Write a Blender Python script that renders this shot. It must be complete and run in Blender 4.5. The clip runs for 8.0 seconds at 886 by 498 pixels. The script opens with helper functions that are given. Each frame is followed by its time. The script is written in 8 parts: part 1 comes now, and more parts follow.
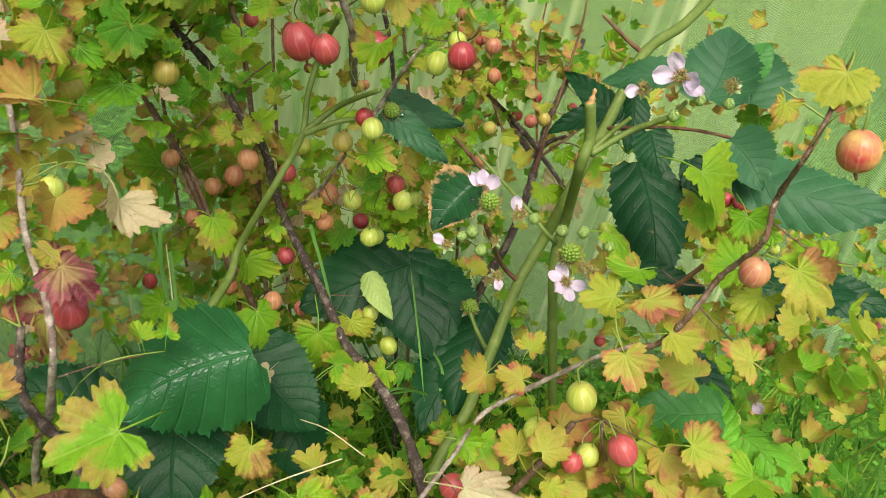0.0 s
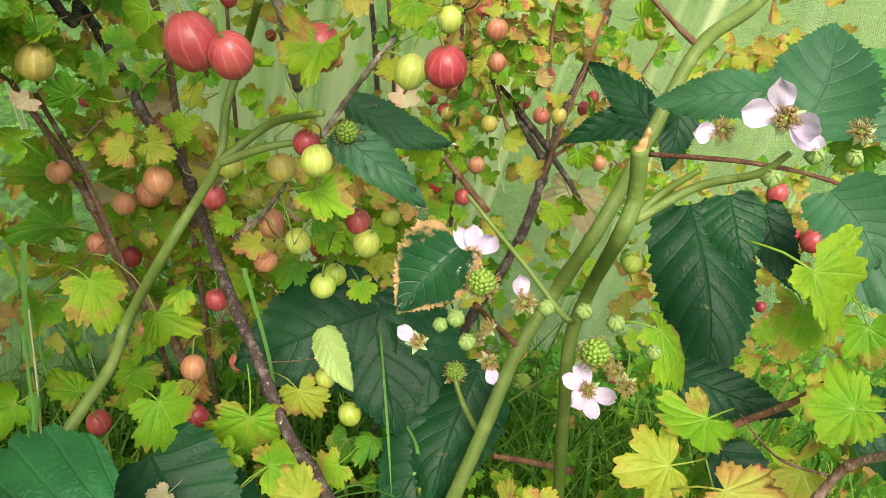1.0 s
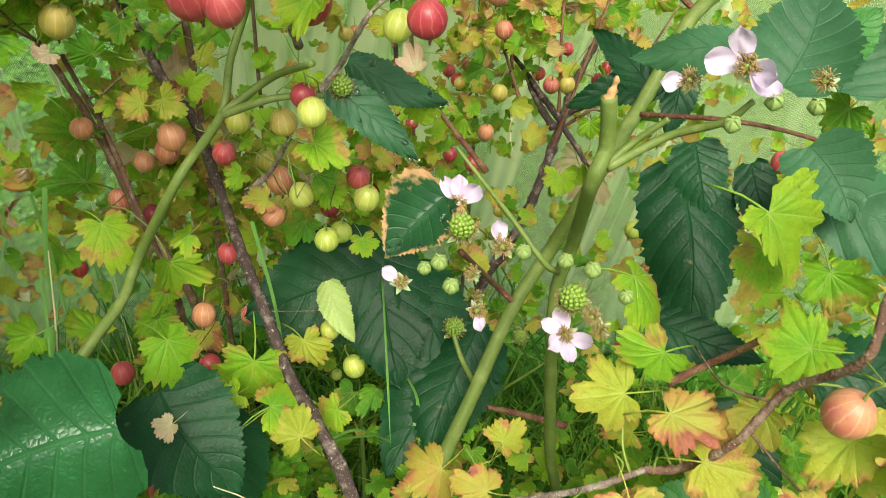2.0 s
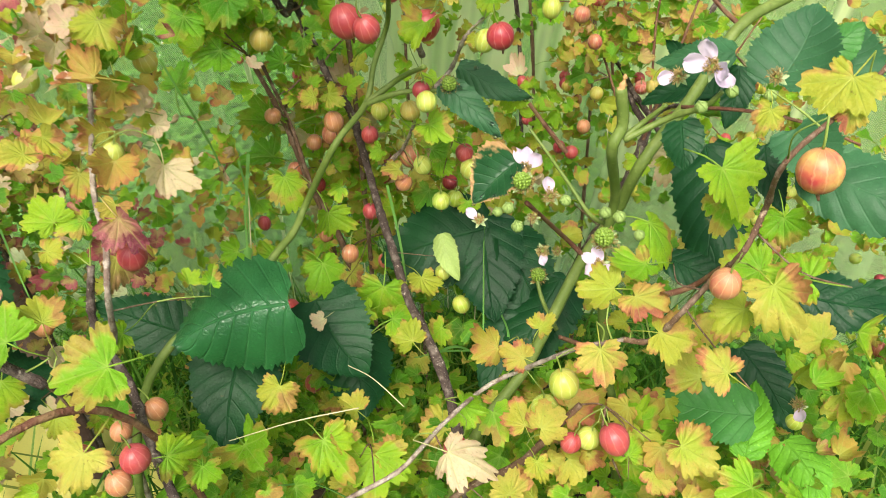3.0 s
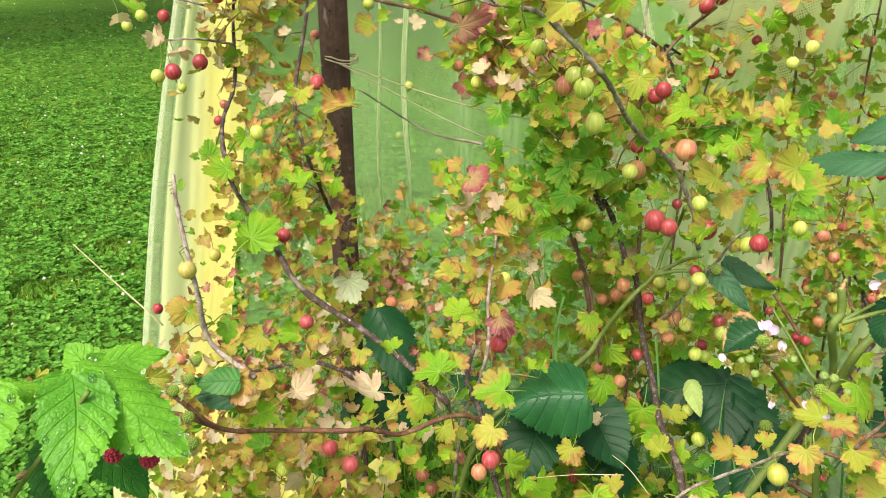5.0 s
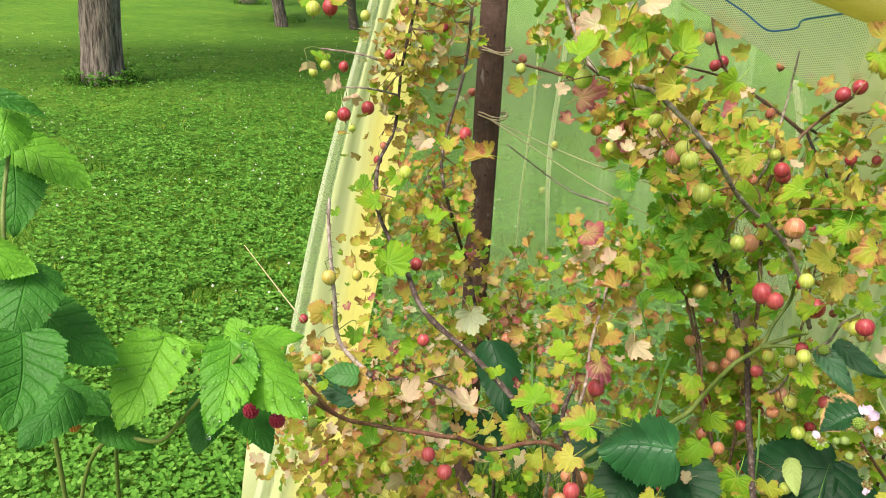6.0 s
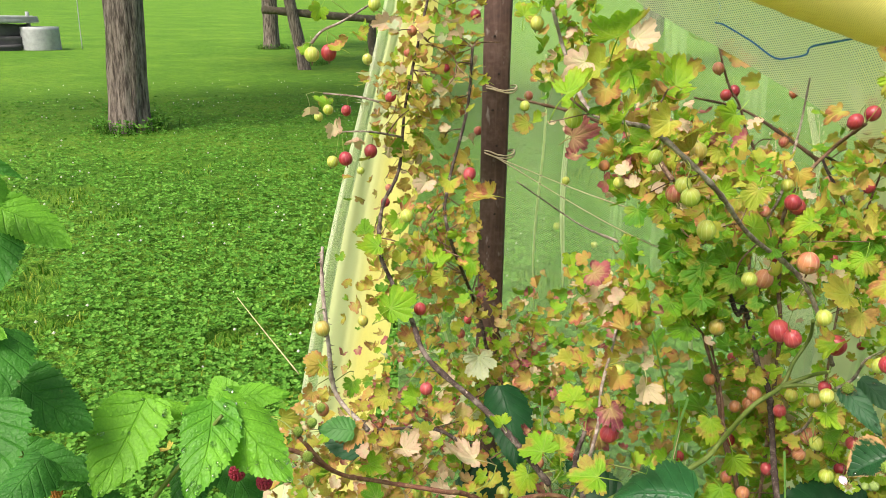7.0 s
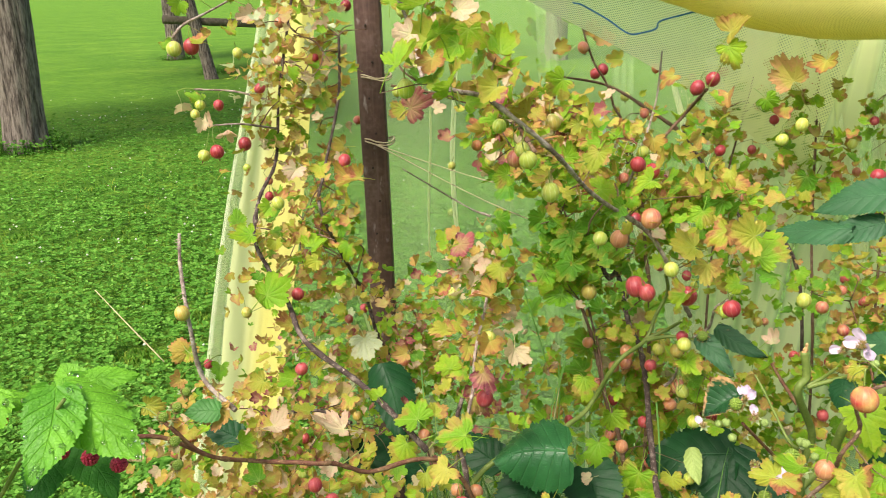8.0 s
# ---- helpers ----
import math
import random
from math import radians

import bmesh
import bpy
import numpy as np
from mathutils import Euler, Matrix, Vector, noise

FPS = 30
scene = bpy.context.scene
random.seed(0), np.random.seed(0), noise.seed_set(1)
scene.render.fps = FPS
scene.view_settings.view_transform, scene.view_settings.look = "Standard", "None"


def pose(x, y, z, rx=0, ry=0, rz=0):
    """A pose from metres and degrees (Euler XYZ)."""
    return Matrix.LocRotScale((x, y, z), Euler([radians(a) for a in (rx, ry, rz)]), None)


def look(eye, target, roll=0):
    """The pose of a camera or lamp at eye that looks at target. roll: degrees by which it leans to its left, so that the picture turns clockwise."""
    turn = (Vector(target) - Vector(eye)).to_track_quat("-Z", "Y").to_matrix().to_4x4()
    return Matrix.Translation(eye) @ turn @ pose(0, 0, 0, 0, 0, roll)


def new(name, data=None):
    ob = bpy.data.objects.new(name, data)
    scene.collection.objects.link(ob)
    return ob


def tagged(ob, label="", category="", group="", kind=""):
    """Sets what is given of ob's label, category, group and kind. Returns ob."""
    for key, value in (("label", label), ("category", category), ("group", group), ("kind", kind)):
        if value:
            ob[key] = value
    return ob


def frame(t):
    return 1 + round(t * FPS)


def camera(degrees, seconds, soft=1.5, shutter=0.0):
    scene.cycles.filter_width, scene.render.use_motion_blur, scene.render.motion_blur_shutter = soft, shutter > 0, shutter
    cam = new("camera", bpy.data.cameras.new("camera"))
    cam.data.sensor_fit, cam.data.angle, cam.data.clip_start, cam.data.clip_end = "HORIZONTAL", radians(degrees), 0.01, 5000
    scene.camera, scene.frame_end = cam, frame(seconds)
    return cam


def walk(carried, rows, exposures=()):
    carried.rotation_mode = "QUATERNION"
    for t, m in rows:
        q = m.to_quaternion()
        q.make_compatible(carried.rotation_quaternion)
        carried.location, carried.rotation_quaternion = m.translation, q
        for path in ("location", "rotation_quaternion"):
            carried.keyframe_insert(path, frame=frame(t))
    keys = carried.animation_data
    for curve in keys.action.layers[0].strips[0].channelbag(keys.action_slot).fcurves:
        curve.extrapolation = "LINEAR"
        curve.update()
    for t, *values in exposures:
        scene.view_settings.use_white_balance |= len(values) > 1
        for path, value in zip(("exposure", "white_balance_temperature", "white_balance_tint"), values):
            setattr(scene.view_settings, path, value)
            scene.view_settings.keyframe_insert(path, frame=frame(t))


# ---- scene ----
cam = camera(60.2, 8.0, 0.6, 0.1)
PATH = [
    (0, (-0.0015, 0.0221, 1.0800), (0.0440, 1.2975, 0.2918), 4.84),
    (0.5, (-0.0067, 0.1467, 1.0705), (0.0788, 1.3881, 0.2328), 6.81),
    (1, (0.0111, 0.1960, 1.0549), (0.0659, 1.4115, 0.1777), 6.78),
    (1.5, (0.0240, 0.2055, 1.0520), (0.0481, 1.4126, 0.1619), 6.51),
    (1.7, (0.0251, 0.2025, 1.0519), (0.0383, 1.4055, 0.1561), 6.16),
    (2.8, (0.1010, 0.0423, 1.0859), (-0.1396, 1.2063, 0.1710), 1.46),
    (3, (0.1068, 0.0309, 1.1146), (-0.2146, 1.1881, 0.2161), -0.50),
    (3.1, (0.1070, 0.0236, 1.1293), (-0.2468, 1.1819, 0.2442), -1.12),
    (3.2, (0.1123, 0.0196, 1.1378), (-0.3007, 1.1776, 0.2784), -2.54),
    (3.3, (0.1153, 0.0188, 1.1488), (-0.3468, 1.1761, 0.3139), -3.77),
    (3.4, (0.1144, 0.0141, 1.1652), (-0.4129, 1.1570, 0.3493), -5.34),
    (3.5, (0.1220, 0.0096, 1.1824), (-0.4795, 1.1267, 0.3823), -7.29),
    (4, (0.1496, -0.0620, 1.2039), (-0.4748, 1.0957, 0.4829), -7.06),
    (4.5, (0.1019, -0.1846, 1.2080), (-0.5415, 1.0052, 0.5596), -2.99),
    (4.7, (0.1132, -0.2117, 1.2141), (-0.5740, 0.9669, 0.5907), -1.68),
    (5.8, (0.2272, -0.2807, 1.2258), (-0.7667, 0.7086, 0.6935), 3.09),
    (6, (0.2268, -0.2853, 1.2365), (-0.7948, 0.6908, 0.7329), 2.95),
    (6.5, (0.2228, -0.2742, 1.2520), (-0.8459, 0.6776, 0.8027), 2.00),
    (7, (0.2289, -0.2504, 1.2405), (-0.8454, 0.6992, 0.8000), 0.59),
    (7.5, (0.2525, -0.2451, 1.2269), (-0.8054, 0.7232, 0.7872), -0.81),
    (8, (0.2903, -0.2249, 1.2217), (-0.6832, 0.8283, 0.7825), -1.73),
]
walk(cam, [(t, look(eye, target, roll)) for t, eye, target, roll in PATH], [(0, 0.68, 6600, 4.5), (0.5, 0.99, 6600, 5), (1.7, 0.95, 6600, 5), (3.0, 1.05, 6600, 5.5), (3.5, 1.08, 6600, 6.5), (4.7, 1.06, 6700, 8.5), (6, 0.95, 6700, 12), (8, 1.0, 6700, 12.5)])

# ---- light ----
world = bpy.data.worlds.new("overcast_sky")
scene.world = world
world.use_nodes = True
wn = world.node_tree.nodes
sky = wn.new("ShaderNodeTexSky")
sky.sky_type = "NISHITA"
sky.sun_disc = False
sky.sun_elevation, sky.sun_rotation = radians(55), radians(175)
sky.air_density, sky.dust_density, sky.ozone_density = 0.8, 5.0, 0.0
wn["Background"].inputs["Strength"].default_value = 0.125
world.node_tree.links.new(sky.outputs[0], wn["Background"].inputs["Color"])

sun_lamp = bpy.data.lights.new("sun", "SUN")
sun_lamp.energy, sun_lamp.angle, sun_lamp.color = 2.3, radians(28), (1.0, 0.96, 0.88)
sun = new("sun", sun_lamp)
sun.matrix_world = look((0.4, -5.0, 7.1), (0, 0, 0))

# ---- materials ----
class Nodes:
    """A small helper to wire a node material."""

    def __init__(self, name):
        self.mat = bpy.data.materials.new(name)
        self.mat.use_nodes = True
        self.tree = self.mat.node_tree
        self.bsdf = self.tree.nodes["Principled BSDF"]
        self.out = self.tree.nodes["Material Output"]

    def add(self, kind, operation="", blend_type="", data_type="", use_clamp=False):
        node = self.tree.nodes.new("ShaderNode" + kind)
        if data_type:
            node.data_type = data_type
        if blend_type:
            node.blend_type = blend_type
        if operation:
            node.operation = operation
        if use_clamp:
            node.use_clamp = True
        return node

    def link(self, a, b):
        self.tree.links.new(a, b)

    def value(self, sock, v):
        if hasattr(v, "is_linked"):
            self.link(v, sock)
        else:
            sock.default_value = v

    def math(self, op, a, b=0.0, clamp=False):
        n = self.add("Math", operation=op, use_clamp=clamp)
        self.value(n.inputs[0], a)
        self.value(n.inputs[1], b)
        return n.outputs[0]

    def noise(self, scale, detail=3.0, coord="Object", rough=0.55, shift=None):
        """Noise; shift slides the pattern from one repeat of a mesh to the next."""
        n = self.add("TexNoise")
        n.inputs["Scale"].default_value, n.inputs["Detail"].default_value, n.inputs["Roughness"].default_value = scale, detail, rough
        place = self.add("TexCoord").outputs[coord]
        if shift is not None:
            v = self.add("VectorMath", operation="ADD")
            self.link(place, v.inputs[0])
            self.link(self.math("MULTIPLY", shift, 37.0), v.inputs[1])
            place = v.outputs[0]
        self.link(place, n.inputs["Vector"])
        return n.outputs["Fac"]

    def furrows(self, across, down, detail=5.0):
        n, m = self.add("TexNoise"), self.add("Mapping")
        n.inputs["Scale"].default_value, n.inputs["Detail"].default_value = 1.0, detail
        m.inputs["Scale"].default_value = (across, across, down)
        self.link(self.add("TexCoord").outputs["Object"], m.inputs["Vector"])
        self.link(m.outputs[0], n.inputs["Vector"])
        return n.outputs["Fac"]

    def ramp(self, fac, stops):
        n = self.add("ValToRGB")
        els = n.color_ramp.elements
        while len(els) < len(stops):
            els.new(0.5)
        for e, (p, c) in zip(els, stops):
            e.position, e.color = p, (*c, 1) if len(c) == 3 else c
        self.link(fac, n.inputs[0])
        return n.outputs["Color"]

    def mix(self, fac, a, b, blend="MIX"):
        n = self.add("Mix", data_type="RGBA", blend_type=blend)
        self.value(n.inputs[0], fac)
        for i, v in ((6, a), (7, b)):
            self.value(n.inputs[i], v if hasattr(v, "is_linked") else (*v, 1))
        return n.outputs[2]

    def bump(self, height, strength=0.3, distance=0.001):
        n = self.add("Bump")
        n.inputs["Strength"].default_value, n.inputs["Distance"].default_value = strength, distance
        self.link(height, n.inputs["Height"])
        self.link(n.outputs[0], self.bsdf.inputs["Normal"])

    def set(self, color=None, rough=None, metal=None, spec=None):
        for key, v in (("Base Color", color), ("Roughness", rough), ("Metallic", metal), ("Specular IOR Level", spec)):
            if v is not None:
                self.value(self.bsdf.inputs[key], (*v, 1) if isinstance(v, tuple) and len(v) == 3 else v)

    def translucent(self, color, amount):
        t = self.add("BsdfTranslucent")
        self.value(t.inputs["Color"], color)
        m = self.add("MixShader")
        m.inputs[0].default_value = amount
        self.link(self.bsdf.outputs[0], m.inputs[1])
        self.link(t.outputs[0], m.inputs[2])
        self.link(m.outputs[0], self.out.inputs["Surface"])


def leaf_material(name, stops, edge, edge_amount, core, gloss=0.42, joined=False, vein=(0.5, 0.58, 0.16), spots=0.5, through_amount=0.42):
    """Palmate leaf: colour varies leaf by leaf and across each blade, radial veins, discoloured margin, brown specks."""
    n = Nodes(name)
    uv = n.add("SeparateXYZ")
    n.link(n.add("TexCoord").outputs["UV"], uv.inputs[0])
    pick = n.add("NewGeometry").outputs["Random Per Island"] if joined else n.add("ObjectInfo").outputs["Random"]
    unit = 38.0 if joined else 1.0

    def grain(scale, detail, rough=0.55):
        return n.noise(scale * unit, detail, "Object", rough, pick)

    def over(value, level, gain):
        return n.math("MULTIPLY", n.math("SUBTRACT", value, level, True), gain, True)

    soft, fine, wide = grain(2.6, 3.0), grain(8.0, 3.0, 0.55), grain(1.3, 2.0)
    base = n.ramp(n.math("ADD", n.math("MULTIPLY", pick, 0.7), n.math("MULTIPLY", wide, 0.4), True), stops)
    base = n.mix(over(fine, 0.5, 2.0), base, tuple(c * 0.85 for c in stops[0][1]))
    base = n.mix(over(soft, 0.5, 3.5), base, tuple(min(1, c * 1.2) for c in stops[2][1]))
    heart = over(n.math("ADD", 0.75, n.math("MULTIPLY", n.math("SUBTRACT", soft, 0.5), 2.2)), uv.outputs[1], 2.4)
    base = n.mix(n.math("MULTIPLY", heart, n.math("ADD", 0.3, n.math("MULTIPLY", n.math("FRACT", n.math("MULTIPLY", pick, 3.7)), 0.7))), base, core)
    rim = over(n.math("ADD", n.math("ADD", n.math("MULTIPLY", uv.outputs[1], 0.75), n.math("MULTIPLY", n.math("SUBTRACT", wide, 0.5), 2.4)), n.math("MULTIPLY", n.math("SUBTRACT", soft, 0.5), 0.9)), 0.6, 3.2)
    base = n.mix(n.math("MULTIPLY", n.math("MULTIPLY", rim, edge_amount), n.math("ADD", 0.35, n.math("MULTIPLY", n.math("FRACT", n.math("MULTIPLY", pick, 7.31)), 0.65))), base, edge)
    base = n.mix(n.math("MULTIPLY", over(n.math("MULTIPLY", rim, n.math("ADD", fine, 0.3)), 0.55, 3.0), 0.6 * edge_amount), base, tuple(c * 0.45 for c in edge))
    ray = n.math("ABSOLUTE", n.math("SUBTRACT", n.math("FRACT", n.math("ADD", uv.outputs[0], 0.5)), 0.5))
    width = n.math("MULTIPLY", ray, uv.outputs[1])
    main = n.math("SUBTRACT", 1.0, n.math("MULTIPLY", width, 34.0, True), True)
    side = n.math("PINGPONG", n.math("ADD", n.math("MULTIPLY", uv.outputs[1], 6.0), n.math("MULTIPLY", ray, -5.0)), 0.5)
    side = n.math("MULTIPLY", n.math("SUBTRACT", 1.0, n.math("MULTIPLY", side, 7.0, True), True), 0.5)
    veins = n.math("MAXIMUM", main, side)
    cell = n.add("TexVoronoi")
    cell.feature = "DISTANCE_TO_EDGE"
    cell.inputs["Scale"].default_value = 13.0 * unit
    n.link(n.add("TexCoord").outputs["Object"], cell.inputs["Vector"])
    puff = n.math("MULTIPLY", cell.outputs["Distance"], 3.2, True)
    base = n.mix(n.math("MULTIPLY", n.math("SUBTRACT", 1.0, puff), 0.1), base, tuple(c * 0.5 for c in stops[0][1]))
    base = n.mix(n.math("MULTIPLY", veins, 0.28), base, vein)
    base = n.mix(over(grain(17.0, 3.0), 0.62, 9.0 * spots), base, (0.11, 0.055, 0.022))
    n.set(base, gloss, 0.0, 0.2)
    n.bump(n.math("SUBTRACT", n.math("ADD", n.math("MULTIPLY", grain(7.0, 2.0), 0.6), n.math("MULTIPLY", puff, 0.3)), n.math("MULTIPLY", veins, 0.7)), 0.5, 0.0012)
    n.translucent(n.mix(0.05 if stops is RED_STOPS else 0.22, base, (0.75, 0.8, 0.1)), through_amount)
    return n.mat


def bramble_material(name, stops, vein, gloss=0.36, lateral=0.5, through_amount=0.2, shine=0.3, relief=0.0015, margin=None):
    """Ovate toothed leaf with a midrib, slanting side veins and quilted blade; margin dries from the edge inwards."""
    n = Nodes(name)
    uv = n.add("SeparateXYZ")
    n.link(n.add("TexCoord").outputs["UV"], uv.inputs[0])
    pick = n.add("ObjectInfo").outputs["Random"]
    soft = n.noise(38.0, 4.0, "Object", 0.55, pick)
    base = n.ramp(n.math("ADD", n.math("MULTIPLY", pick, 0.7), n.math("MULTIPLY", n.noise(16.0, 2.0, "Object", 0.5, pick), 0.4), True), stops)
    base = n.mix(n.math("MULTIPLY", n.math("SUBTRACT", soft, 0.42, True), 1.6), base, tuple(min(1, c * 1.5) for c in stops[1][1]))
    across = n.math("ABSOLUTE", uv.outputs[0])
    mid = n.math("SUBTRACT", 1.0, n.math("MULTIPLY", across, 48.0, True), True)
    side = n.math("PINGPONG", n.math("SUBTRACT", n.math("MULTIPLY", uv.outputs[1], 7.0), n.math("MULTIPLY", across, 3.4)), 0.5)
    side = n.math("MULTIPLY", n.math("SUBTRACT", 1.0, n.math("MULTIPLY", side, 11.0, True), True), lateral)
    veins = n.math("MAXIMUM", mid, side)
    cell = n.add("TexVoronoi")
    cell.feature = "DISTANCE_TO_EDGE"
    cell.inputs["Scale"].default_value = 330.0
    n.link(n.add("TexCoord").outputs["Object"], cell.inputs["Vector"])
    puff = n.math("MULTIPLY", cell.outputs["Distance"], 3.0, True)
    base = n.mix(n.math("MULTIPLY", n.math("SUBTRACT", 1.0, puff), 0.2), base, tuple(c * 0.6 for c in stops[0][1]))
    base = n.mix(n.math("MULTIPLY", veins, n.math("MULTIPLY", soft, 0.7)), base, vein)
    fleck = n.math("MULTIPLY", n.math("SUBTRACT", n.noise(300.0, 2.0), 0.69, True), 8.0, True)
    base = n.mix(fleck, base, tuple(c * 2.0 for c in stops[1][1]))
    hole = n.math("MULTIPLY", n.math("SUBTRACT", n.noise(120.0, 3.0, "Object", 0.5, pick), 0.72, True), 14.0, True)
    base = n.mix(n.math("MULTIPLY", hole, 0.7), base, (0.16, 0.13, 0.05))
    if margin:
        dry = n.math("ADD", n.math("MULTIPLY", across, 2.0), n.math("MULTIPLY", n.math("SUBTRACT", n.noise(70.0, 3.0), 0.5), 1.1))
        base = n.mix(n.math("MULTIPLY", n.math("SUBTRACT", dry, 0.8, True), 9.0, True), base, margin)
    n.set(base, n.math("ADD", gloss - 0.08, n.math("MULTIPLY", soft, 0.2)), 0.0, shine)
    n.bump(n.math("SUBTRACT", n.math("ADD", n.math("MULTIPLY", n.noise(180.0, 3.0), 0.4), n.math("MULTIPLY", puff, 0.1)), n.math("MULTIPLY", veins, 0.8)), 0.5, relief)
    n.translucent(base, through_amount)
    return n.mat


def berry_material(name, skin, flush, stripe, lines=0.26):
    """Gooseberry skin: fleshy and translucent, blushed unevenly, with pale forked meridian veins."""
    n = Nodes(name)
    uv = n.add("SeparateXYZ")
    n.link(n.add("TexCoord").outputs["UV"], uv.inputs[0])
    pick = n.add("ObjectInfo").outputs["Random"]
    soft, fine = n.noise(1.5, 3.0, "Object", 0.55, pick), n.noise(9.0, 4.0, "Object", 0.6, pick)
    blush = n.math("MULTIPLY", n.math("SUBTRACT", n.math("ADD", soft, n.math("MULTIPLY", pick, 0.35)), 0.42, True), 3.0, True)
    col = n.mix(blush, skin, flush)
    col = n.mix(n.math("MULTIPLY", n.math("SUBTRACT", fine, 0.5, True), 1.6, True), col, tuple(c * 0.75 for c in skin))
    band = n.math("PINGPONG", n.math("ADD", n.math("MULTIPLY", uv.outputs[0], 11.0), n.math("MULTIPLY", n.noise(5.0, 3.0, "Object", 0.6, pick), 0.5)), 0.5)
    band = n.math("SUBTRACT", 1.0, n.math("MULTIPLY", band, 9.0, True), True)
    col = n.mix(n.math("MULTIPLY", band, n.math("MULTIPLY", n.math("ADD", fine, 0.35), lines * 1.2)), col, stripe)
    ends = n.math("MULTIPLY", n.math("SUBTRACT", n.math("ABSOLUTE", n.math("SUBTRACT", uv.outputs[1], 0.5)), 0.34, True), 4.0, True)
    col = n.mix(ends, col, tuple(c * 0.6 for c in flush))
    n.set(col, n.math("ADD", 0.24, n.math("MULTIPLY", fine, 0.3)), 0.0, 0.42)
    n.bump(n.math("ADD", fine, band), 0.1, 0.0006)
    n.bsdf.inputs["Subsurface Weight"].default_value = 0.75
    n.bsdf.inputs["Subsurface Radius"].default_value = (1.0, 0.6, 0.3)
    n.bsdf.inputs["Subsurface Scale"].default_value = 0.004
    return n.mat


def bark_material(name, dark, light, rough=0.75, scale=90.0, pale=0.55, relief=0.8, flecks=1.0):
    n = Nodes(name)
    a, b = n.noise(scale, 5.0), n.noise(scale * 5, 3.0)
    col = n.mix(n.math("MULTIPLY", n.math("SUBTRACT", a, 1 - pale, True), 4.0, True), dark, light)
    col = n.mix(n.math("MULTIPLY", n.math("SUBTRACT", b, 0.55, True), 2.0, True), col, tuple(c * 0.5 for c in dark))
    lichen = n.math("MULTIPLY", n.math("SUBTRACT", n.noise(scale * 2.3, 2.0), 0.66, True), 9.0, True)
    col = n.mix(n.math("MULTIPLY", lichen, 0.85 * flecks), col, tuple(min(0.6, c * 2.0) for c in light))
    speck = n.math("MULTIPLY", n.math("SUBTRACT", n.noise(scale * 6.5, 2.0), 0.63, True), 12.0, True)
    col = n.mix(n.math("MULTIPLY", speck, 0.75 * flecks), col, tuple(min(0.62, c * 1.7) for c in light))
    n.set(col, rough, 0.0, 0.2)
    n.bump(n.math("ADD", a, n.math("ADD", b, speck)), relief, 0.002)
    return n.mat


def plain_material(name, color, rough=0.6, vary=0.3, scale=40.0, light_through=0.0, metal=0.0):
    n = Nodes(name)
    a = n.noise(scale, 4.0)
    col = n.mix(n.math("MULTIPLY", a, 1.0, True), tuple(c * (1 - vary) for c in color), tuple(min(1, c * (1 + vary)) for c in color))
    n.set(col, rough, metal)
    n.bump(a, 0.25, 0.001)
    if light_through:
        n.translucent(col, light_through)
    return n.mat


GREEN_STOPS = [(0.0, (0.045, 0.2, 0.014)), (0.5, (0.1, 0.32, 0.018)), (1.0, (0.22, 0.46, 0.024))]
LIME_STOPS = [(0.0, (0.15, 0.37, 0.018)), (0.5, (0.25, 0.46, 0.022)), (1.0, (0.34, 0.47, 0.028))]
GOLD_STOPS = [(0.0, (0.27, 0.38, 0.03)), (0.5, (0.44, 0.42, 0.05)), (1.0, (0.58, 0.44, 0.12))]
RUST_STOPS = [(0.0, (0.32, 0.36, 0.04)), (0.45, (0.5, 0.33, 0.07)), (0.75, (0.52, 0.24, 0.1)), (1.0, (0.62, 0.38, 0.2))]
RED_STOPS = [(0.0, (0.46, 0.16, 0.14)), (0.5, (0.38, 0.06, 0.11)), (1.0, (0.52, 0.2, 0.22))]
PINK_STOPS = [(0.0, (0.6, 0.52, 0.3)), (0.5, (0.7, 0.52, 0.38)), (1.0, (0.68, 0.42, 0.33))]
PALE_STOPS = [(0.0, (0.5, 0.58, 0.34)), (0.5, (0.56, 0.63, 0.42)), (1.0, (0.6, 0.62, 0.42))]
BROWN_STOPS = [(0.0, (0.48, 0.38, 0.12)), (0.5, (0.44, 0.25, 0.12)), (1.0, (0.54, 0.36, 0.2))]
LEAF = {}
for kind_name, stops, edge, amount, core in (
    ("green", GREEN_STOPS, (0.46, 0.34, 0.06), 0.6, (0.06, 0.2, 0.015)),
    ("lime", LIME_STOPS, (0.6, 0.3, 0.1), 0.85, (0.14, 0.38, 0.02)),
    ("gold", GOLD_STOPS, (0.62, 0.2, 0.12), 0.95, (0.37, 0.46, 0.05)),
    ("rust", RUST_STOPS, (0.5, 0.11, 0.1), 0.95, (0.42, 0.42, 0.07)),
    ("red", RED_STOPS, (0.22, 0.025, 0.07), 0.95, (0.46, 0.36, 0.14)),
    ("brown", BROWN_STOPS, (0.22, 0.1, 0.05), 0.9, (0.4, 0.4, 0.08)),
    ("pale", PALE_STOPS, (0.55, 0.5, 0.28), 0.5, (0.46, 0.56, 0.32)),
    ("pink", PINK_STOPS, (0.62, 0.38, 0.26), 0.6, (0.62, 0.56, 0.36)),
):
    LEAF[kind_name] = leaf_material("gooseberry_leaf_" + kind_name, stops, edge, amount, core)
    LEAF[kind_name + "_joined"] = leaf_material("gooseberry_foliage_" + kind_name, stops, edge, amount, core, joined=True)

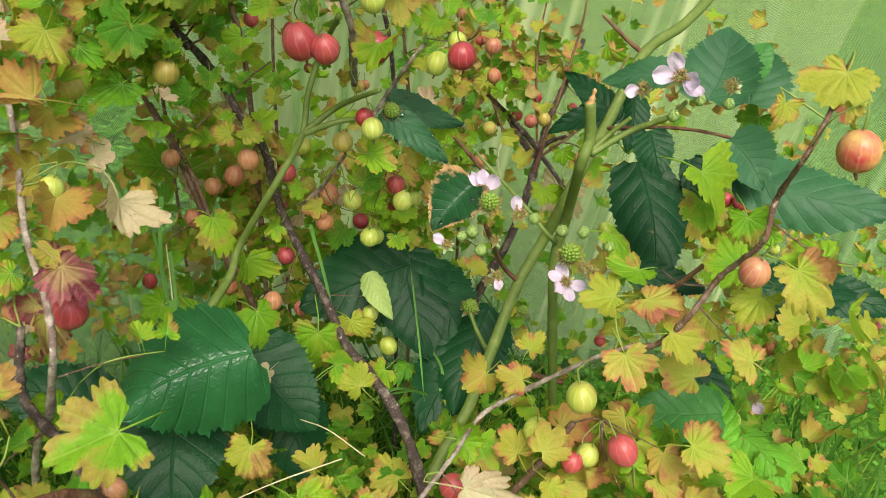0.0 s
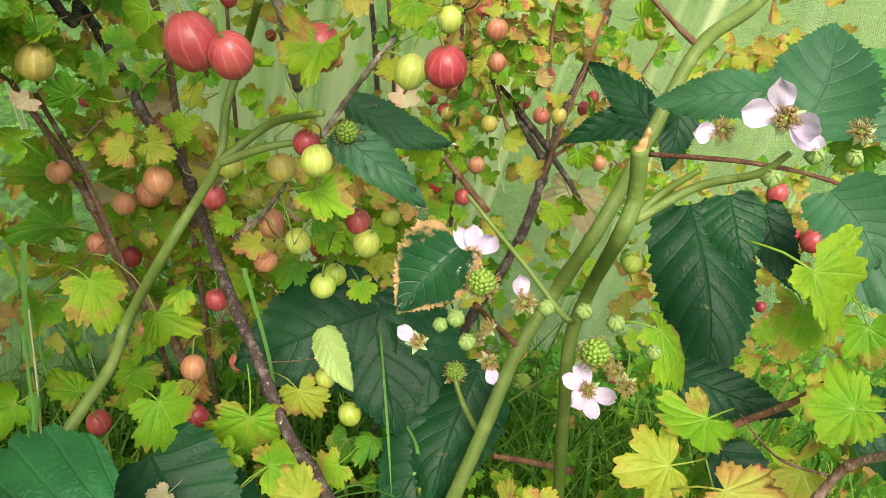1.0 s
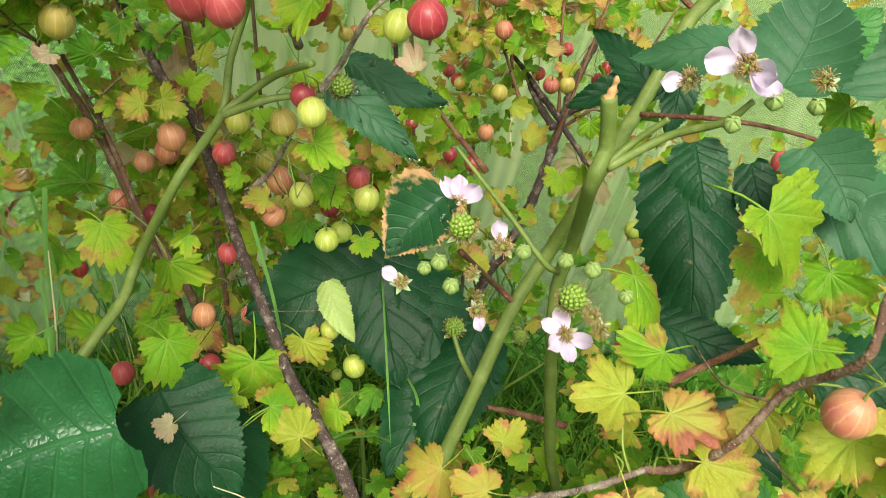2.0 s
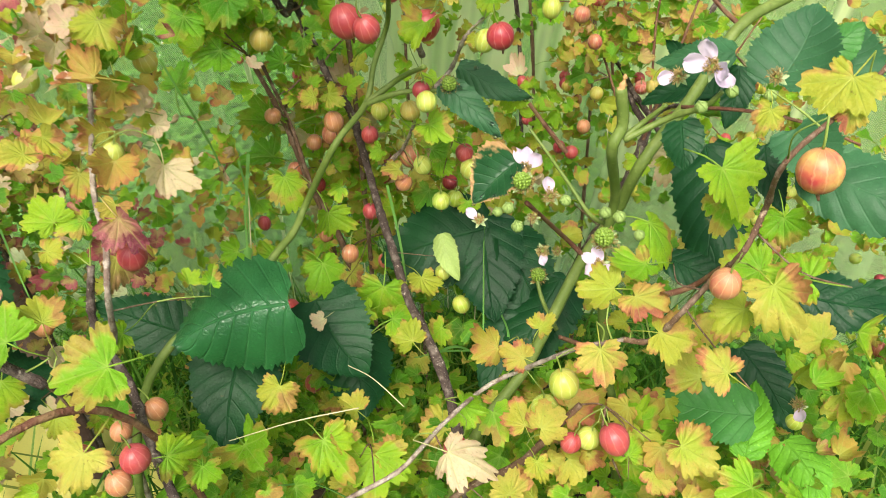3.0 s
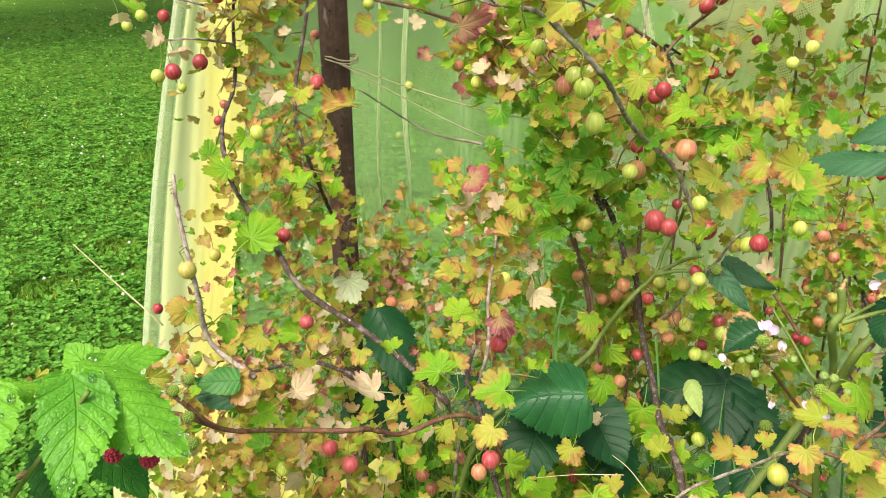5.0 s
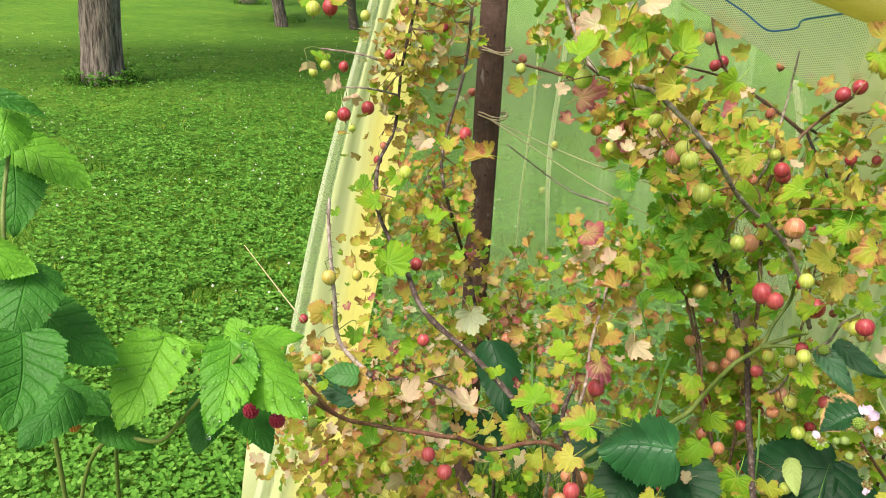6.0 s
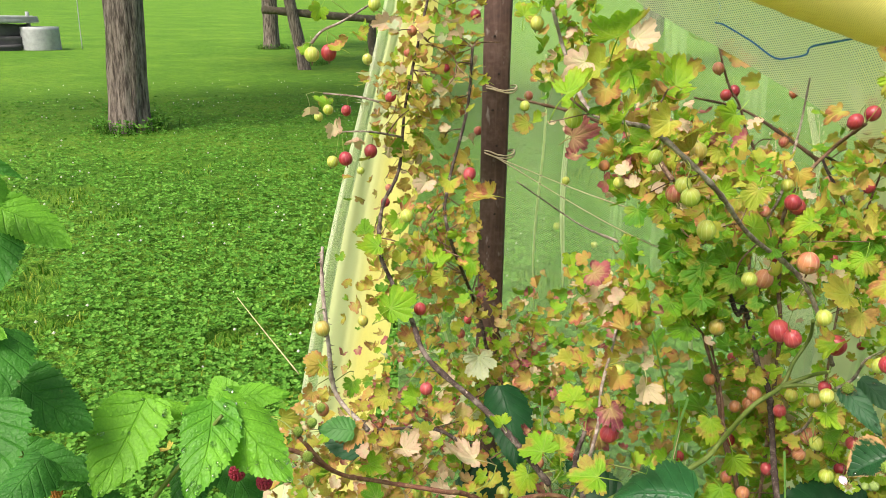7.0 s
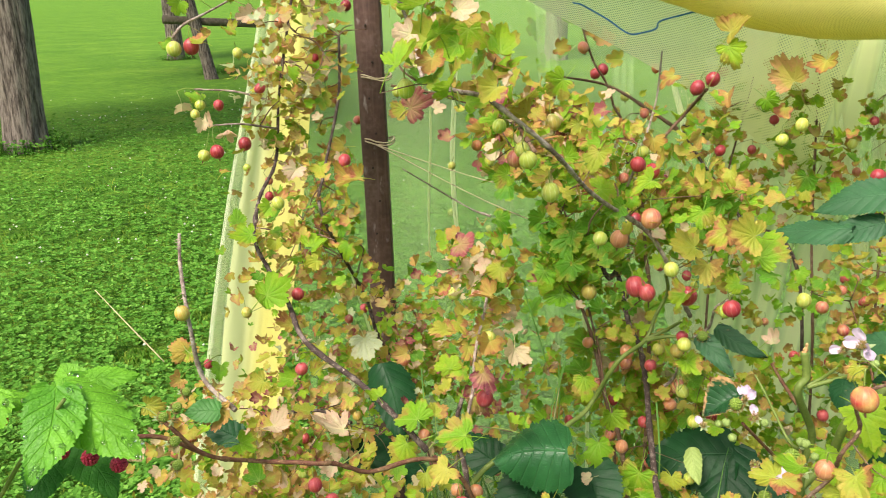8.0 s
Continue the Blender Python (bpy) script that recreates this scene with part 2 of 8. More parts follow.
BRAMBLE_DARK = bramble_material("bramble_leaf_dark", [(0, (0.005, 0.034, 0.011)), (1, (0.01, 0.055, 0.016))], (0.024, 0.085, 0.03), 0.42, 0.35, 0.08, 0.16, 0.002)
BRAMBLE_SCORCHED = bramble_material("scorched_bramble_leaf", [(0, (0.012, 0.06, 0.02)), (1, (0.02, 0.085, 0.025))], (0.06, 0.16, 0.06), 0.36, 0.6, 0.12, 0.25, 0.0015, (0.5, 0.3, 0.14))
BRAMBLE_MID = bramble_material("bramble_leaf_mid", [(0, (0.03, 0.13, 0.03)), (1, (0.055, 0.185, 0.035))], (0.09, 0.22, 0.08), 0.42, 0.55, 0.18, 0.2)
BRAMBLE_DEEP = bramble_material("bramble_leaf_deep", [(0, (0.024, 0.085, 0.034)), (1, (0.036, 0.115, 0.045))], (0.09, 0.2, 0.1), 0.45, 0.6, 0.15, 0.2, 0.0013)
BRAMBLE_CRINKLED = bramble_material("bramble_leaf_crinkled", [(0, (0.012, 0.075, 0.022)), (1, (0.02, 0.105, 0.03))], (0.06, 0.19, 0.07), 0.3, 0.8, 0.12, 0.4, 0.0035)
BRAMBLE_PALE = bramble_material("pale_bract", [(0, (0.26, 0.38, 0.1)), (1, (0.32, 0.42, 0.12))], (0.4, 0.48, 0.2), 0.5)
BRAMBLE_BRIGHT = bramble_material("raspberry_leaf", [(0, (0.07, 0.28, 0.02)), (1, (0.17, 0.42, 0.03))], (0.16, 0.42, 0.04), 0.42, 0.45, 0.32, 0.25, 0.005)

# raspberry leaf again, darker: the left-hand leaves carry their shade in the colour
BRAMBLE_SHADED = bramble_material("shaded_raspberry_leaf", [(0, (0.025, 0.13, 0.018)), (1, (0.05, 0.2, 0.022))], (0.05, 0.2, 0.03), 0.45, 0.45, 0.28, 0.2, 0.005)
BERRY = {
    "R": berry_material("gooseberry_red", (0.3, 0.022, 0.04), (0.41, 0.075, 0.08), (0.66, 0.32, 0.27), 0.3),
    "D": berry_material("gooseberry_dark_red", (0.22, 0.016, 0.03), (0.32, 0.04, 0.05), (0.5, 0.2, 0.15), 0.3),
    "P": berry_material("gooseberry_blush", (0.4, 0.085, 0.085), (0.46, 0.22, 0.11), (0.66, 0.46, 0.28), 0.5),
    "O": berry_material("gooseberry_orange_red", (0.44, 0.05, 0.06), (0.55, 0.36, 0.12), (0.74, 0.46, 0.28), 0.28),
    "A": berry_material("gooseberry_amber", (0.34, 0.4, 0.06), (0.44, 0.35, 0.09), (0.66, 0.66, 0.32), 0.4),
    "Y": berry_material("gooseberry_yellow", (0.33, 0.43, 0.05), (0.43, 0.47, 0.1), (0.7, 0.76, 0.38), 0.45),
}
DRY = plain_material("dry_calyx", (0.16, 0.08, 0.04), 0.8)
STALK = plain_material("green_stalk", (0.2, 0.27, 0.05), 0.55)
CANE_GREEN = bark_material("green_bramble_cane", (0.115, 0.165, 0.036), (0.2, 0.25, 0.072), 0.45, 60.0, 0.5, 0.12, 0.25)
BARK_DARK = bark_material("dark_gooseberry_bark", (0.06, 0.042, 0.036), (0.26, 0.215, 0.18), 0.8, 120.0, 0.5)
BARK_BROWN = bark_material("brown_gooseberry_bark", (0.14, 0.08, 0.05), (0.3, 0.22, 0.16), 0.75, 120.0, 0.5)
BARK_PALE = bark_material("peeling_pale_bark", (0.17, 0.12, 0.095), (0.42, 0.36, 0.3), 0.8, 110.0, 0.62)
BARK_RED = bark_material("red_brown_twig", (0.13, 0.055, 0.035), (0.22, 0.14, 0.07), 0.6, 90.0)
PETAL = plain_material("pale_pink_petal", (0.74, 0.6, 0.78), 0.6, 0.22, 160.0, 0.4)
SEPAL = plain_material("pale_sepal", (0.4, 0.5, 0.25), 0.7, 0.35, 160.0, 0.25)
STAMEN = plain_material("brown_stamens", (0.3, 0.21, 0.07), 0.8, 0.4, 200.0)
BUD_GREEN = plain_material("green_bud", (0.32, 0.44, 0.13), 0.6, 0.25, 120.0, 0.2)
DRUPE = plain_material("unripe_drupelets", (0.18, 0.28, 0.035), 0.35, 0.3, 120.0)
RIPE = plain_material("ripe_red_drupelets", (0.42, 0.02, 0.06), 0.3, 0.3, 120.0)
STRAW = plain_material("dry_straw", (0.55, 0.47, 0.28), 0.8, 0.25, 120.0)
TWINE = plain_material("jute_twine", (0.5, 0.42, 0.28), 0.9, 0.3, 400.0)
CUT = plain_material("fresh_cut_tip", (0.5, 0.28, 0.12), 0.8, 0.5, 400.0)
BLADE = plain_material("broad_grass", (0.16, 0.36, 0.08), 0.5, 0.25, 60.0, 0.3)
BLUE = plain_material("blue_cord", (0.02, 0.17, 0.5), 0.6, 0.3, 300.0)
STONE = plain_material("grey_stone", (0.36, 0.38, 0.38), 0.85, 0.35, 9.0)
# a much darker grey, for the stones under the slab
STONE_DARK = plain_material("dark_stone", (0.07, 0.07, 0.072), 0.9, 0.5, 7.0)


def water_material():
    n = Nodes("water")
    n.set((1.0, 1.0, 1.0), 0.03, 0.0, 0.5)
    n.bsdf.inputs["Transmission Weight"].default_value = 1.0
    n.bsdf.inputs["IOR"].default_value = 1.33
    return n.mat


WATER = water_material()

# ---- shapes ----
def finish(name, bm, material):
    me = bpy.data.meshes.new(name)
    bm.to_mesh(me)
    bm.free()
    for mat in material if isinstance(material, (list, tuple)) else [material]:
        me.materials.append(mat)
    for p in me.polygons:
        p.use_smooth = True
    return me


def part(name, bm, material, parent, label=""):
    """Links a bmesh as one mesh object under a thing or a part."""
    ob = new(name, finish(name, bm, material))
    ob.parent = parent
    return tagged(ob, label)


def thing(name, label, category, at=(0, 0, 0), group=""):
    ob = new(name)
    ob.location = at
    ob.empty_display_size = 0.05
    return tagged(ob, label, category, group)


def piece(name, mesh, m, parent, label=""):
    """One more object on a shared mesh."""
    ob = new(name, mesh)
    ob.parent = parent
    ob.matrix_basis = m
    return tagged(ob, label)


def spline(points, steps=6):
    """Catmull-Rom samples through the points (any number of columns)."""
    p = [np.array(q, float) for q in points]
    p = [2 * p[0] - p[1], *p, 2 * p[-1] - p[-2]]
    out = []
    for i in range(1, len(p) - 2):
        for k in range(steps):
            t = k / steps
            out.append(0.5 * (2 * p[i] + (p[i + 1] - p[i - 1]) * t + (2 * p[i - 1] - 5 * p[i] + 4 * p[i + 1] - p[i + 2]) * t ** 2 + (3 * p[i] - p[i - 1] - 3 * p[i + 1] + p[i + 2]) * t ** 3))
    out.append(p[-2])
    return out


def tube(bm, points, r0, r1, sides=8, steps=6, rough=0.0, seed=0, knots=0.0):
    """A tapered, slightly knobbly tube along a spline."""
    rnd = random.Random(seed)
    path = spline(points, steps)
    rings, n = [], len(path)
    side = None
    for i, q in enumerate(path):
        d = Vector(path[min(i + 1, n - 1)]) - Vector(path[max(i - 1, 0)])
        d.normalize()
        side = (side - d * side.dot(d)).normalized() if side else d.orthogonal().normalized()
        up = d.cross(side)
        r = r0 + (r1 - r0) * i / (n - 1)
        r *= 1 + rough * rnd.uniform(-1, 1) + (knots if rnd.random() < 0.12 else 0)
        rings.append([bm.verts.new(Vector(q) + (side * math.cos(a) + up * math.sin(a)) * r * (1 + rough * 0.6 * rnd.uniform(-1, 1))) for a in (2 * math.pi * k / sides for k in range(sides))])
    for a, b in zip(rings, rings[1:]):
        for k in range(sides):
            bm.faces.new((a[k], a[(k + 1) % sides], b[(k + 1) % sides], b[k]))
    bm.faces.new(rings[0][::-1])
    bm.faces.new(rings[-1])
    return path


def spines(bm, path, every, length, seed=0):
    """Thin thorns that stand off a stem."""
    rnd = random.Random(seed)
    for i in range(2, len(path) - 1, every):
        q, d = Vector(path[i]), (Vector(path[i]) - Vector(path[i - 1])).normalized()
        out = d.orthogonal()
        out.rotate(Matrix.Rotation(rnd.uniform(0, 6.3), 3, d))
        out = (out.normalized() + d * 0.3).normalized()
        s = out.orthogonal().normalized() * length * 0.12
        u = out.cross(s).normalized() * length * 0.12
        base = [bm.verts.new(q + out * length * 0.2 + s), bm.verts.new(q + out * length * 0.2 - s * 0.5 + u), bm.verts.new(q + out * length * 0.2 - s * 0.5 - u)]
        tip = bm.verts.new(q + out * length)
        for k in range(3):
            bm.faces.new((base[k], base[(k + 1) % 3], tip))


def lobed_leaf(bm, size, seed, count=40, m=None, slot=0, stalk=False, crisp=0.0):
    """A gooseberry leaf of that span: three shallow lobes and two small ones at the foot, round-toothed, quilted and cupped; crisp curls it up as it dries."""
    rnd = random.Random(seed)
    uv = bm.loops.layers.uv.verify()
    lobes = [(-1.72, 0.66), (-0.84, 0.9), (0.0, 1.02), (0.84, 0.9), (1.72, 0.66)]
    lobes = [(a + rnd.uniform(-0.1, 0.1), l * rnd.uniform(0.85, 1.1)) for a, l in lobes]
    sinus, squeeze = rnd.uniform(0.74, 0.9), rnd.uniform(0.85, 1.05)
    cup, fold, bend = rnd.uniform(-0.45, 0.35) + 0.9 * crisp, rnd.uniform(-0.35, 0.6) + 0.5 * crisp, rnd.uniform(-0.75, 0.15)
    wave, turn, skew = rnd.uniform(0.05, 0.2) + 0.15 * crisp, rnd.uniform(0, 6.3), rnd.uniform(-0.12, 0.12)
    quilt, curl = rnd.uniform(0.01, 0.045), rnd.uniform(-0.7, 0.7) + 0.5 * crisp
    centre = Vector((0, -0.4, 0))
    reach = (0.22, 0.44, 0.64, 0.82, 0.93, 1.0) if count > 70 else (0.5, 0.85, 1.0)
    rows = [[] for f in reach]
    span = 2.42
    for k in range(count):
        a = -span + 2 * span * k / (count - 1)
        best, near, length = 9.0, 0.0, 1.0
        for la, ll in lobes:
            if abs(a - la) < best:
                best, near, length = abs(a - la), la, ll
        part_way = min(1.0, best / 0.43)
        r = length * (sinus + (1 - sinus) * (1 - part_way ** 2)) * (1 - 0.35 * max(0.0, abs(a) - 2.05) / 0.37)
        tooth = abs(math.cos((a - near) * 13.0)) ** 0.5
        r *= (0.84 + 0.18 * tooth + 0.03 * rnd.uniform(-1, 1)) * 0.74
        phase = part_way * 0.5 if a > near else -part_way * 0.5
        for row, f in zip(rows, reach):
            x, y = math.sin(a) * r * f * squeeze * (1 + skew * math.cos(a)), math.cos(a) * r * f
            up = (y + 0.1) * 0.9
            z = cup * (x * x + up * up) * 1.1 + fold * abs(x) * 0.7 + bend * up * abs(up) * 0.9
            z += wave * f * f * math.sin(2.3 * a + turn) * r + quilt * f * math.sin(math.pi * part_way) * (1 - 0.4 * f)
            z += 0.016 * f * math.cos((a - near) * 13.0 + 7 * f) + curl * f ** 5 * r * 0.26 * math.sin(a * 1.7 + turn) + 0.012 * f * rnd.uniform(-1, 1)
            shrink = 1 - (0.14 * abs(curl) + 0.18 * crisp) * f ** 4
            row.append((Vector((x * shrink, y * shrink, z)) + centre, (phase, f)))
    m = (m or Matrix()) @ Matrix.Diagonal((size, size, size, 1))
    hub = bm.verts.new(m @ centre)
    made = [[(bm.verts.new(m @ v), t) for v, t in row] for row in rows]
    for k in range(count - 1):
        faces = [((hub, (0.0, 0.0)), made[0][k + 1], made[0][k])]
        for a, b in zip(made, made[1:]):
            faces.append((a[k], a[k + 1], b[k + 1], b[k]))
        for f in faces:
            face = bm.faces.new([v for v, t in f])
            face.material_index, face.smooth = slot, True
            for loop, (v, t) in zip(face.loops, f):
                loop[uv].uv = t
    if stalk:
        tube(bm, [m @ centre, m @ Vector((0.03, -0.68, -0.12)), m @ Vector((0.1, -0.95, -0.34))], 0.014 * size, 0.011 * size, 4, 2)


def toothed_leaf(bm, length, width, seed, rows=14, pleat=0.02, droop=0.25, m=None, fold=None):
    """A bramble leaflet: broad at the foot, drawn to a point, doubly saw-toothed and quilted between its side veins. Base at the origin, tip on +y."""
    rnd = random.Random(seed)
    uv = bm.loops.layers.uv.verify()
    m = m or Matrix()
    large = rows > 8
    n = rows * 3 if large else rows * 2
    columns = [c / 6 for c in range(-6, 7)] if large else [-1, -0.66, -0.33, 0, 0.33, 0.66, 1]
    grid = []
    if fold is None:
        fold = rnd.uniform(-0.45, 0.3)
    sway, twist = rnd.uniform(-0.07, 0.07), rnd.uniform(-0.25, 0.25)
    for i in range(n + 1):
        s = i / n
        half = width / 2 * max(0.0, math.sin(math.pi * (s * 0.985 + 0.015) ** 0.62)) ** 0.72 * (1 - 0.12 * s ** 3)
        tooth = 1.0 + (0.05 if i % 2 else -0.03) + (0.06 if i % 6 in (3, 4) else -0.02) + rnd.uniform(-0.02, 0.02)
        row = []
        for c in columns:
            out = abs(c)
            x = c * half * (tooth if out == 1 else 1) + sway * length * math.sin(math.pi * s)
            y = s * length + (0.014 * length if out == 1 and i % 2 else 0) - out ** 2 * half * 0.42 * (1 - s) ** 3 + out * half * 0.1
            q = 7 * s - 1.7 * out
            z = fold * half * (0.45 * out + 0.7 * out * out) - droop * length * s * s + twist * c * half * s
            z += pleat * length * (abs(math.sin(math.pi * q)) ** 0.7 - 0.6) * min(1, out * 2.5) * (1 - 0.7 * s)
            z += (0.008 + 0.026 * out ** 2) * length * math.sin(7 * s + seed + 2.4 * c)
            row.append((bm.verts.new(m @ Vector((x, y, z))), (c * 0.5, s)))
        grid.append(row)
    for a, b in zip(grid, grid[1:]):
        for k in range(len(columns) - 1):
            f = (a[k], a[k + 1], b[k + 1], b[k])
            face = bm.faces.new([v for v, t in f])
            face.smooth = True
            for loop, (v, t) in zip(face.loops, f):
                loop[uv].uv = t


def ball(bm, r, seg=18, rings=11, squash=1.0, m=None):
    """A closed ball with meridians in its UV map."""
    uv = bm.loops.layers.uv.verify()
    m = m or Matrix()
    top, low = bm.verts.new(m @ Vector((0, 0, r * squash))), bm.verts.new(m @ Vector((0, 0, -r * squash)))
    grid = [[bm.verts.new(m @ Vector((r * math.sin(b) * math.cos(a), r * math.sin(b) * math.sin(a), r * squash * math.cos(b)))) for a in (2 * math.pi * k / seg for k in range(seg))] for b in (math.pi * j / rings for j in range(1, rings))]
    def put(verts, coords):
        face = bm.faces.new(verts)
        face.smooth = True
        for loop, c in zip(face.loops, coords):
            loop[uv].uv = c
    for k in range(seg):
        u, w = k / seg, (k + 1) / seg
        j = (k + 1) % seg
        put((top, grid[0][k], grid[0][j]), ((u, 1), (u, 0.9), (w, 0.9)))
        put((low, grid[-1][j], grid[-1][k]), ((w, 0), (w, 0.1), (u, 0.1)))
        for i, (a, b) in enumerate(zip(grid, grid[1:])):
            y = 1 - (i + 1) / rings
            put((a[k], b[k], b[j], a[j]), ((u, y), (u, y - 0.1), (w, y - 0.1), (w, y)))


def facing(at, normal, tip, scale=1.0):
    """The pose of a leaf whose face looks along normal and whose tip points along tip."""
    z = Vector(normal).normalized()
    y = Vector(tip) - z * z.dot(Vector(tip))
    y = y.normalized() if y.length > 1e-4 else z.orthogonal().normalized()
    x = y.cross(z)
    m = Matrix((x, y, z)).transposed().to_4x4()
    return Matrix.Translation(at) @ m @ Matrix.Diagonal((scale, scale, scale, 1))

# ---- ground and distance ----
def lie(x, y):
    """Height of the lawn: flat round the bushes, rolling gently upwards far off."""
    d = math.hypot(x, y)
    far = max(0.0, d - 9.0)
    return 0.012 * math.sin(x * 0.9) * math.cos(y * 0.7) * min(1, d) + 0.0009 * far * far / (1 + far * 0.012) * 0.55


def lawn_material():
    """Clovery turf close by, blending to a brighter, yellower green farther out."""
    n = Nodes("mown_lawn")
    a, b, c, d = n.noise(0.45, 4.0), n.noise(7.0, 5.0), n.noise(60.0, 4.0), n.noise(22.0, 6.0, "Object", 0.7)
    mixed = n.math("ADD", n.math("MULTIPLY", a, 0.5), n.math("MULTIPLY", b, 0.5))
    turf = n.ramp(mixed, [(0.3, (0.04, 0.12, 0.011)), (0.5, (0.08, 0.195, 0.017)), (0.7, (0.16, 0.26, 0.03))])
    far_green = n.ramp(mixed, [(0.3, (0.1, 0.24, 0.018)), (0.5, (0.17, 0.35, 0.026)), (0.7, (0.27, 0.44, 0.046))])
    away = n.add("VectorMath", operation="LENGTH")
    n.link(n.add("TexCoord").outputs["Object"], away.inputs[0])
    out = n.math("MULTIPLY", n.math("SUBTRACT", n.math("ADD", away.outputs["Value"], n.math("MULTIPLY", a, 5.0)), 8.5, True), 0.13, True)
    col = n.mix(out, turf, far_green)
    col = n.mix(n.math("MULTIPLY", n.math("SUBTRACT", c, 0.47, True), 3.5, True), col, (0.03, 0.1, 0.012))
    col = n.mix(n.math("MULTIPLY", n.math("SUBTRACT", d, 0.52, True), 4.5, True), col, (0.17, 0.34, 0.035))
    col = n.mix(n.math("MULTIPLY", n.math("SUBTRACT", n.noise(1.6, 6.0, "Object", 0.65), 0.54, True), 3.0, True), col, (0.2, 0.35, 0.034))
    n.set(col, 0.9, 0.0, 0.1)
    n.bump(n.math("ADD", b, n.math("ADD", c, d)), 0.9, 0.025)
    return n.mat


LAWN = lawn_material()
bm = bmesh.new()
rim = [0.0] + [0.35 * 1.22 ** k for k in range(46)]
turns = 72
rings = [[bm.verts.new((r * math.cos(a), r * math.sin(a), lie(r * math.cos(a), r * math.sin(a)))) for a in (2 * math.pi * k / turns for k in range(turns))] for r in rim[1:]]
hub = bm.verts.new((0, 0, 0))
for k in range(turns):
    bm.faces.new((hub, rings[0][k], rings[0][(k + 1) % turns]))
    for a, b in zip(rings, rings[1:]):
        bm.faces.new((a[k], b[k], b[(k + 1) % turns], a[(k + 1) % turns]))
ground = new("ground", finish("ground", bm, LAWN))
tagged(ground, "mown green lawn with clover, gently rolling", "lawn", kind="structure")


def blade(verts, faces, x, y, z, h, w, turn, lean, mat, slots):
    """One bent grass blade: two quads and a tip."""
    c, s = math.cos(turn), math.sin(turn)
    i = len(verts)
    for f, wide in ((0.0, 1.0), (0.45, 0.85), (0.8, 0.5)):
        off = lean * f * f * h
        for side in (-1, 1):
            verts.append((x + c * side * w * wide + s * off, y + s * side * w * wide - c * off, z + h * f * (1 - 0.25 * lean * f)))
    verts.append((x + s * lean * h, y - c * lean * h, z + h * (1 - 0.25 * lean)))
    faces += [(i, i + 1, i + 3, i + 2), (i + 2, i + 3, i + 5, i + 4), (i + 4, i + 5, i + 6)]
    slots += [mat] * 3


def clover(verts, faces, x, y, z, r, turn, mat, slots, tilt):
    """Three round leaflets on one stalk."""
    for k in range(3):
        a = turn + k * 2.094
        cx, cy = x + math.cos(a) * r * 0.62, y + math.sin(a) * r * 0.62
        i = len(verts)
        for j in range(6):
            b = a + j * 1.0472
            px, py = math.cos(b) * r * 0.56, math.sin(b) * r * 0.56
            verts.append((cx + px, cy + py, z + (px * math.cos(a) + py * math.sin(a)) * 0.35 + tilt * (cx + px - x)))
        faces.append(tuple(range(i, i + 6)))
        slots.append(mat)


def foliage_simple(name, stops, rough=0.6, thru=0.25):
    n = Nodes(name)
    col = n.ramp(n.add("NewGeometry").outputs["Random Per Island"], stops)
    n.set(col, rough, 0.0, 0.15)
    n.translucent(col, thru)
    return n.mat


GRASS = foliage_simple("grass_blades", [(0, (0.035, 0.13, 0.008)), (0.6, (0.09, 0.23, 0.015)), (1, (0.26, 0.33, 0.04))])
LONG_GRASS = foliage_simple("long_grass", [(0, (0.025, 0.09, 0.008)), (0.7, (0.06, 0.16, 0.015)), (1, (0.2, 0.24, 0.05))])
CLOVER = foliage_simple("clover_leaves", [(0, (0.06, 0.19, 0.018)), (0.6, (0.1, 0.28, 0.03)), (1, (0.18, 0.39, 0.06))], 0.7)
CLOVER_FLOWER = plain_material("white_clover_heads", (0.5, 0.52, 0.42), 0.8)


def stuff(name, verts, faces, slots, mats, label, category):
    me = bpy.data.meshes.new(name)
    me.from_pydata(verts, [], faces)
    for mat in mats:
        me.materials.append(mat)
    me.polygons.foreach_set("material_index", slots)
    return tagged(new(name, me), label, category, kind="stuff")


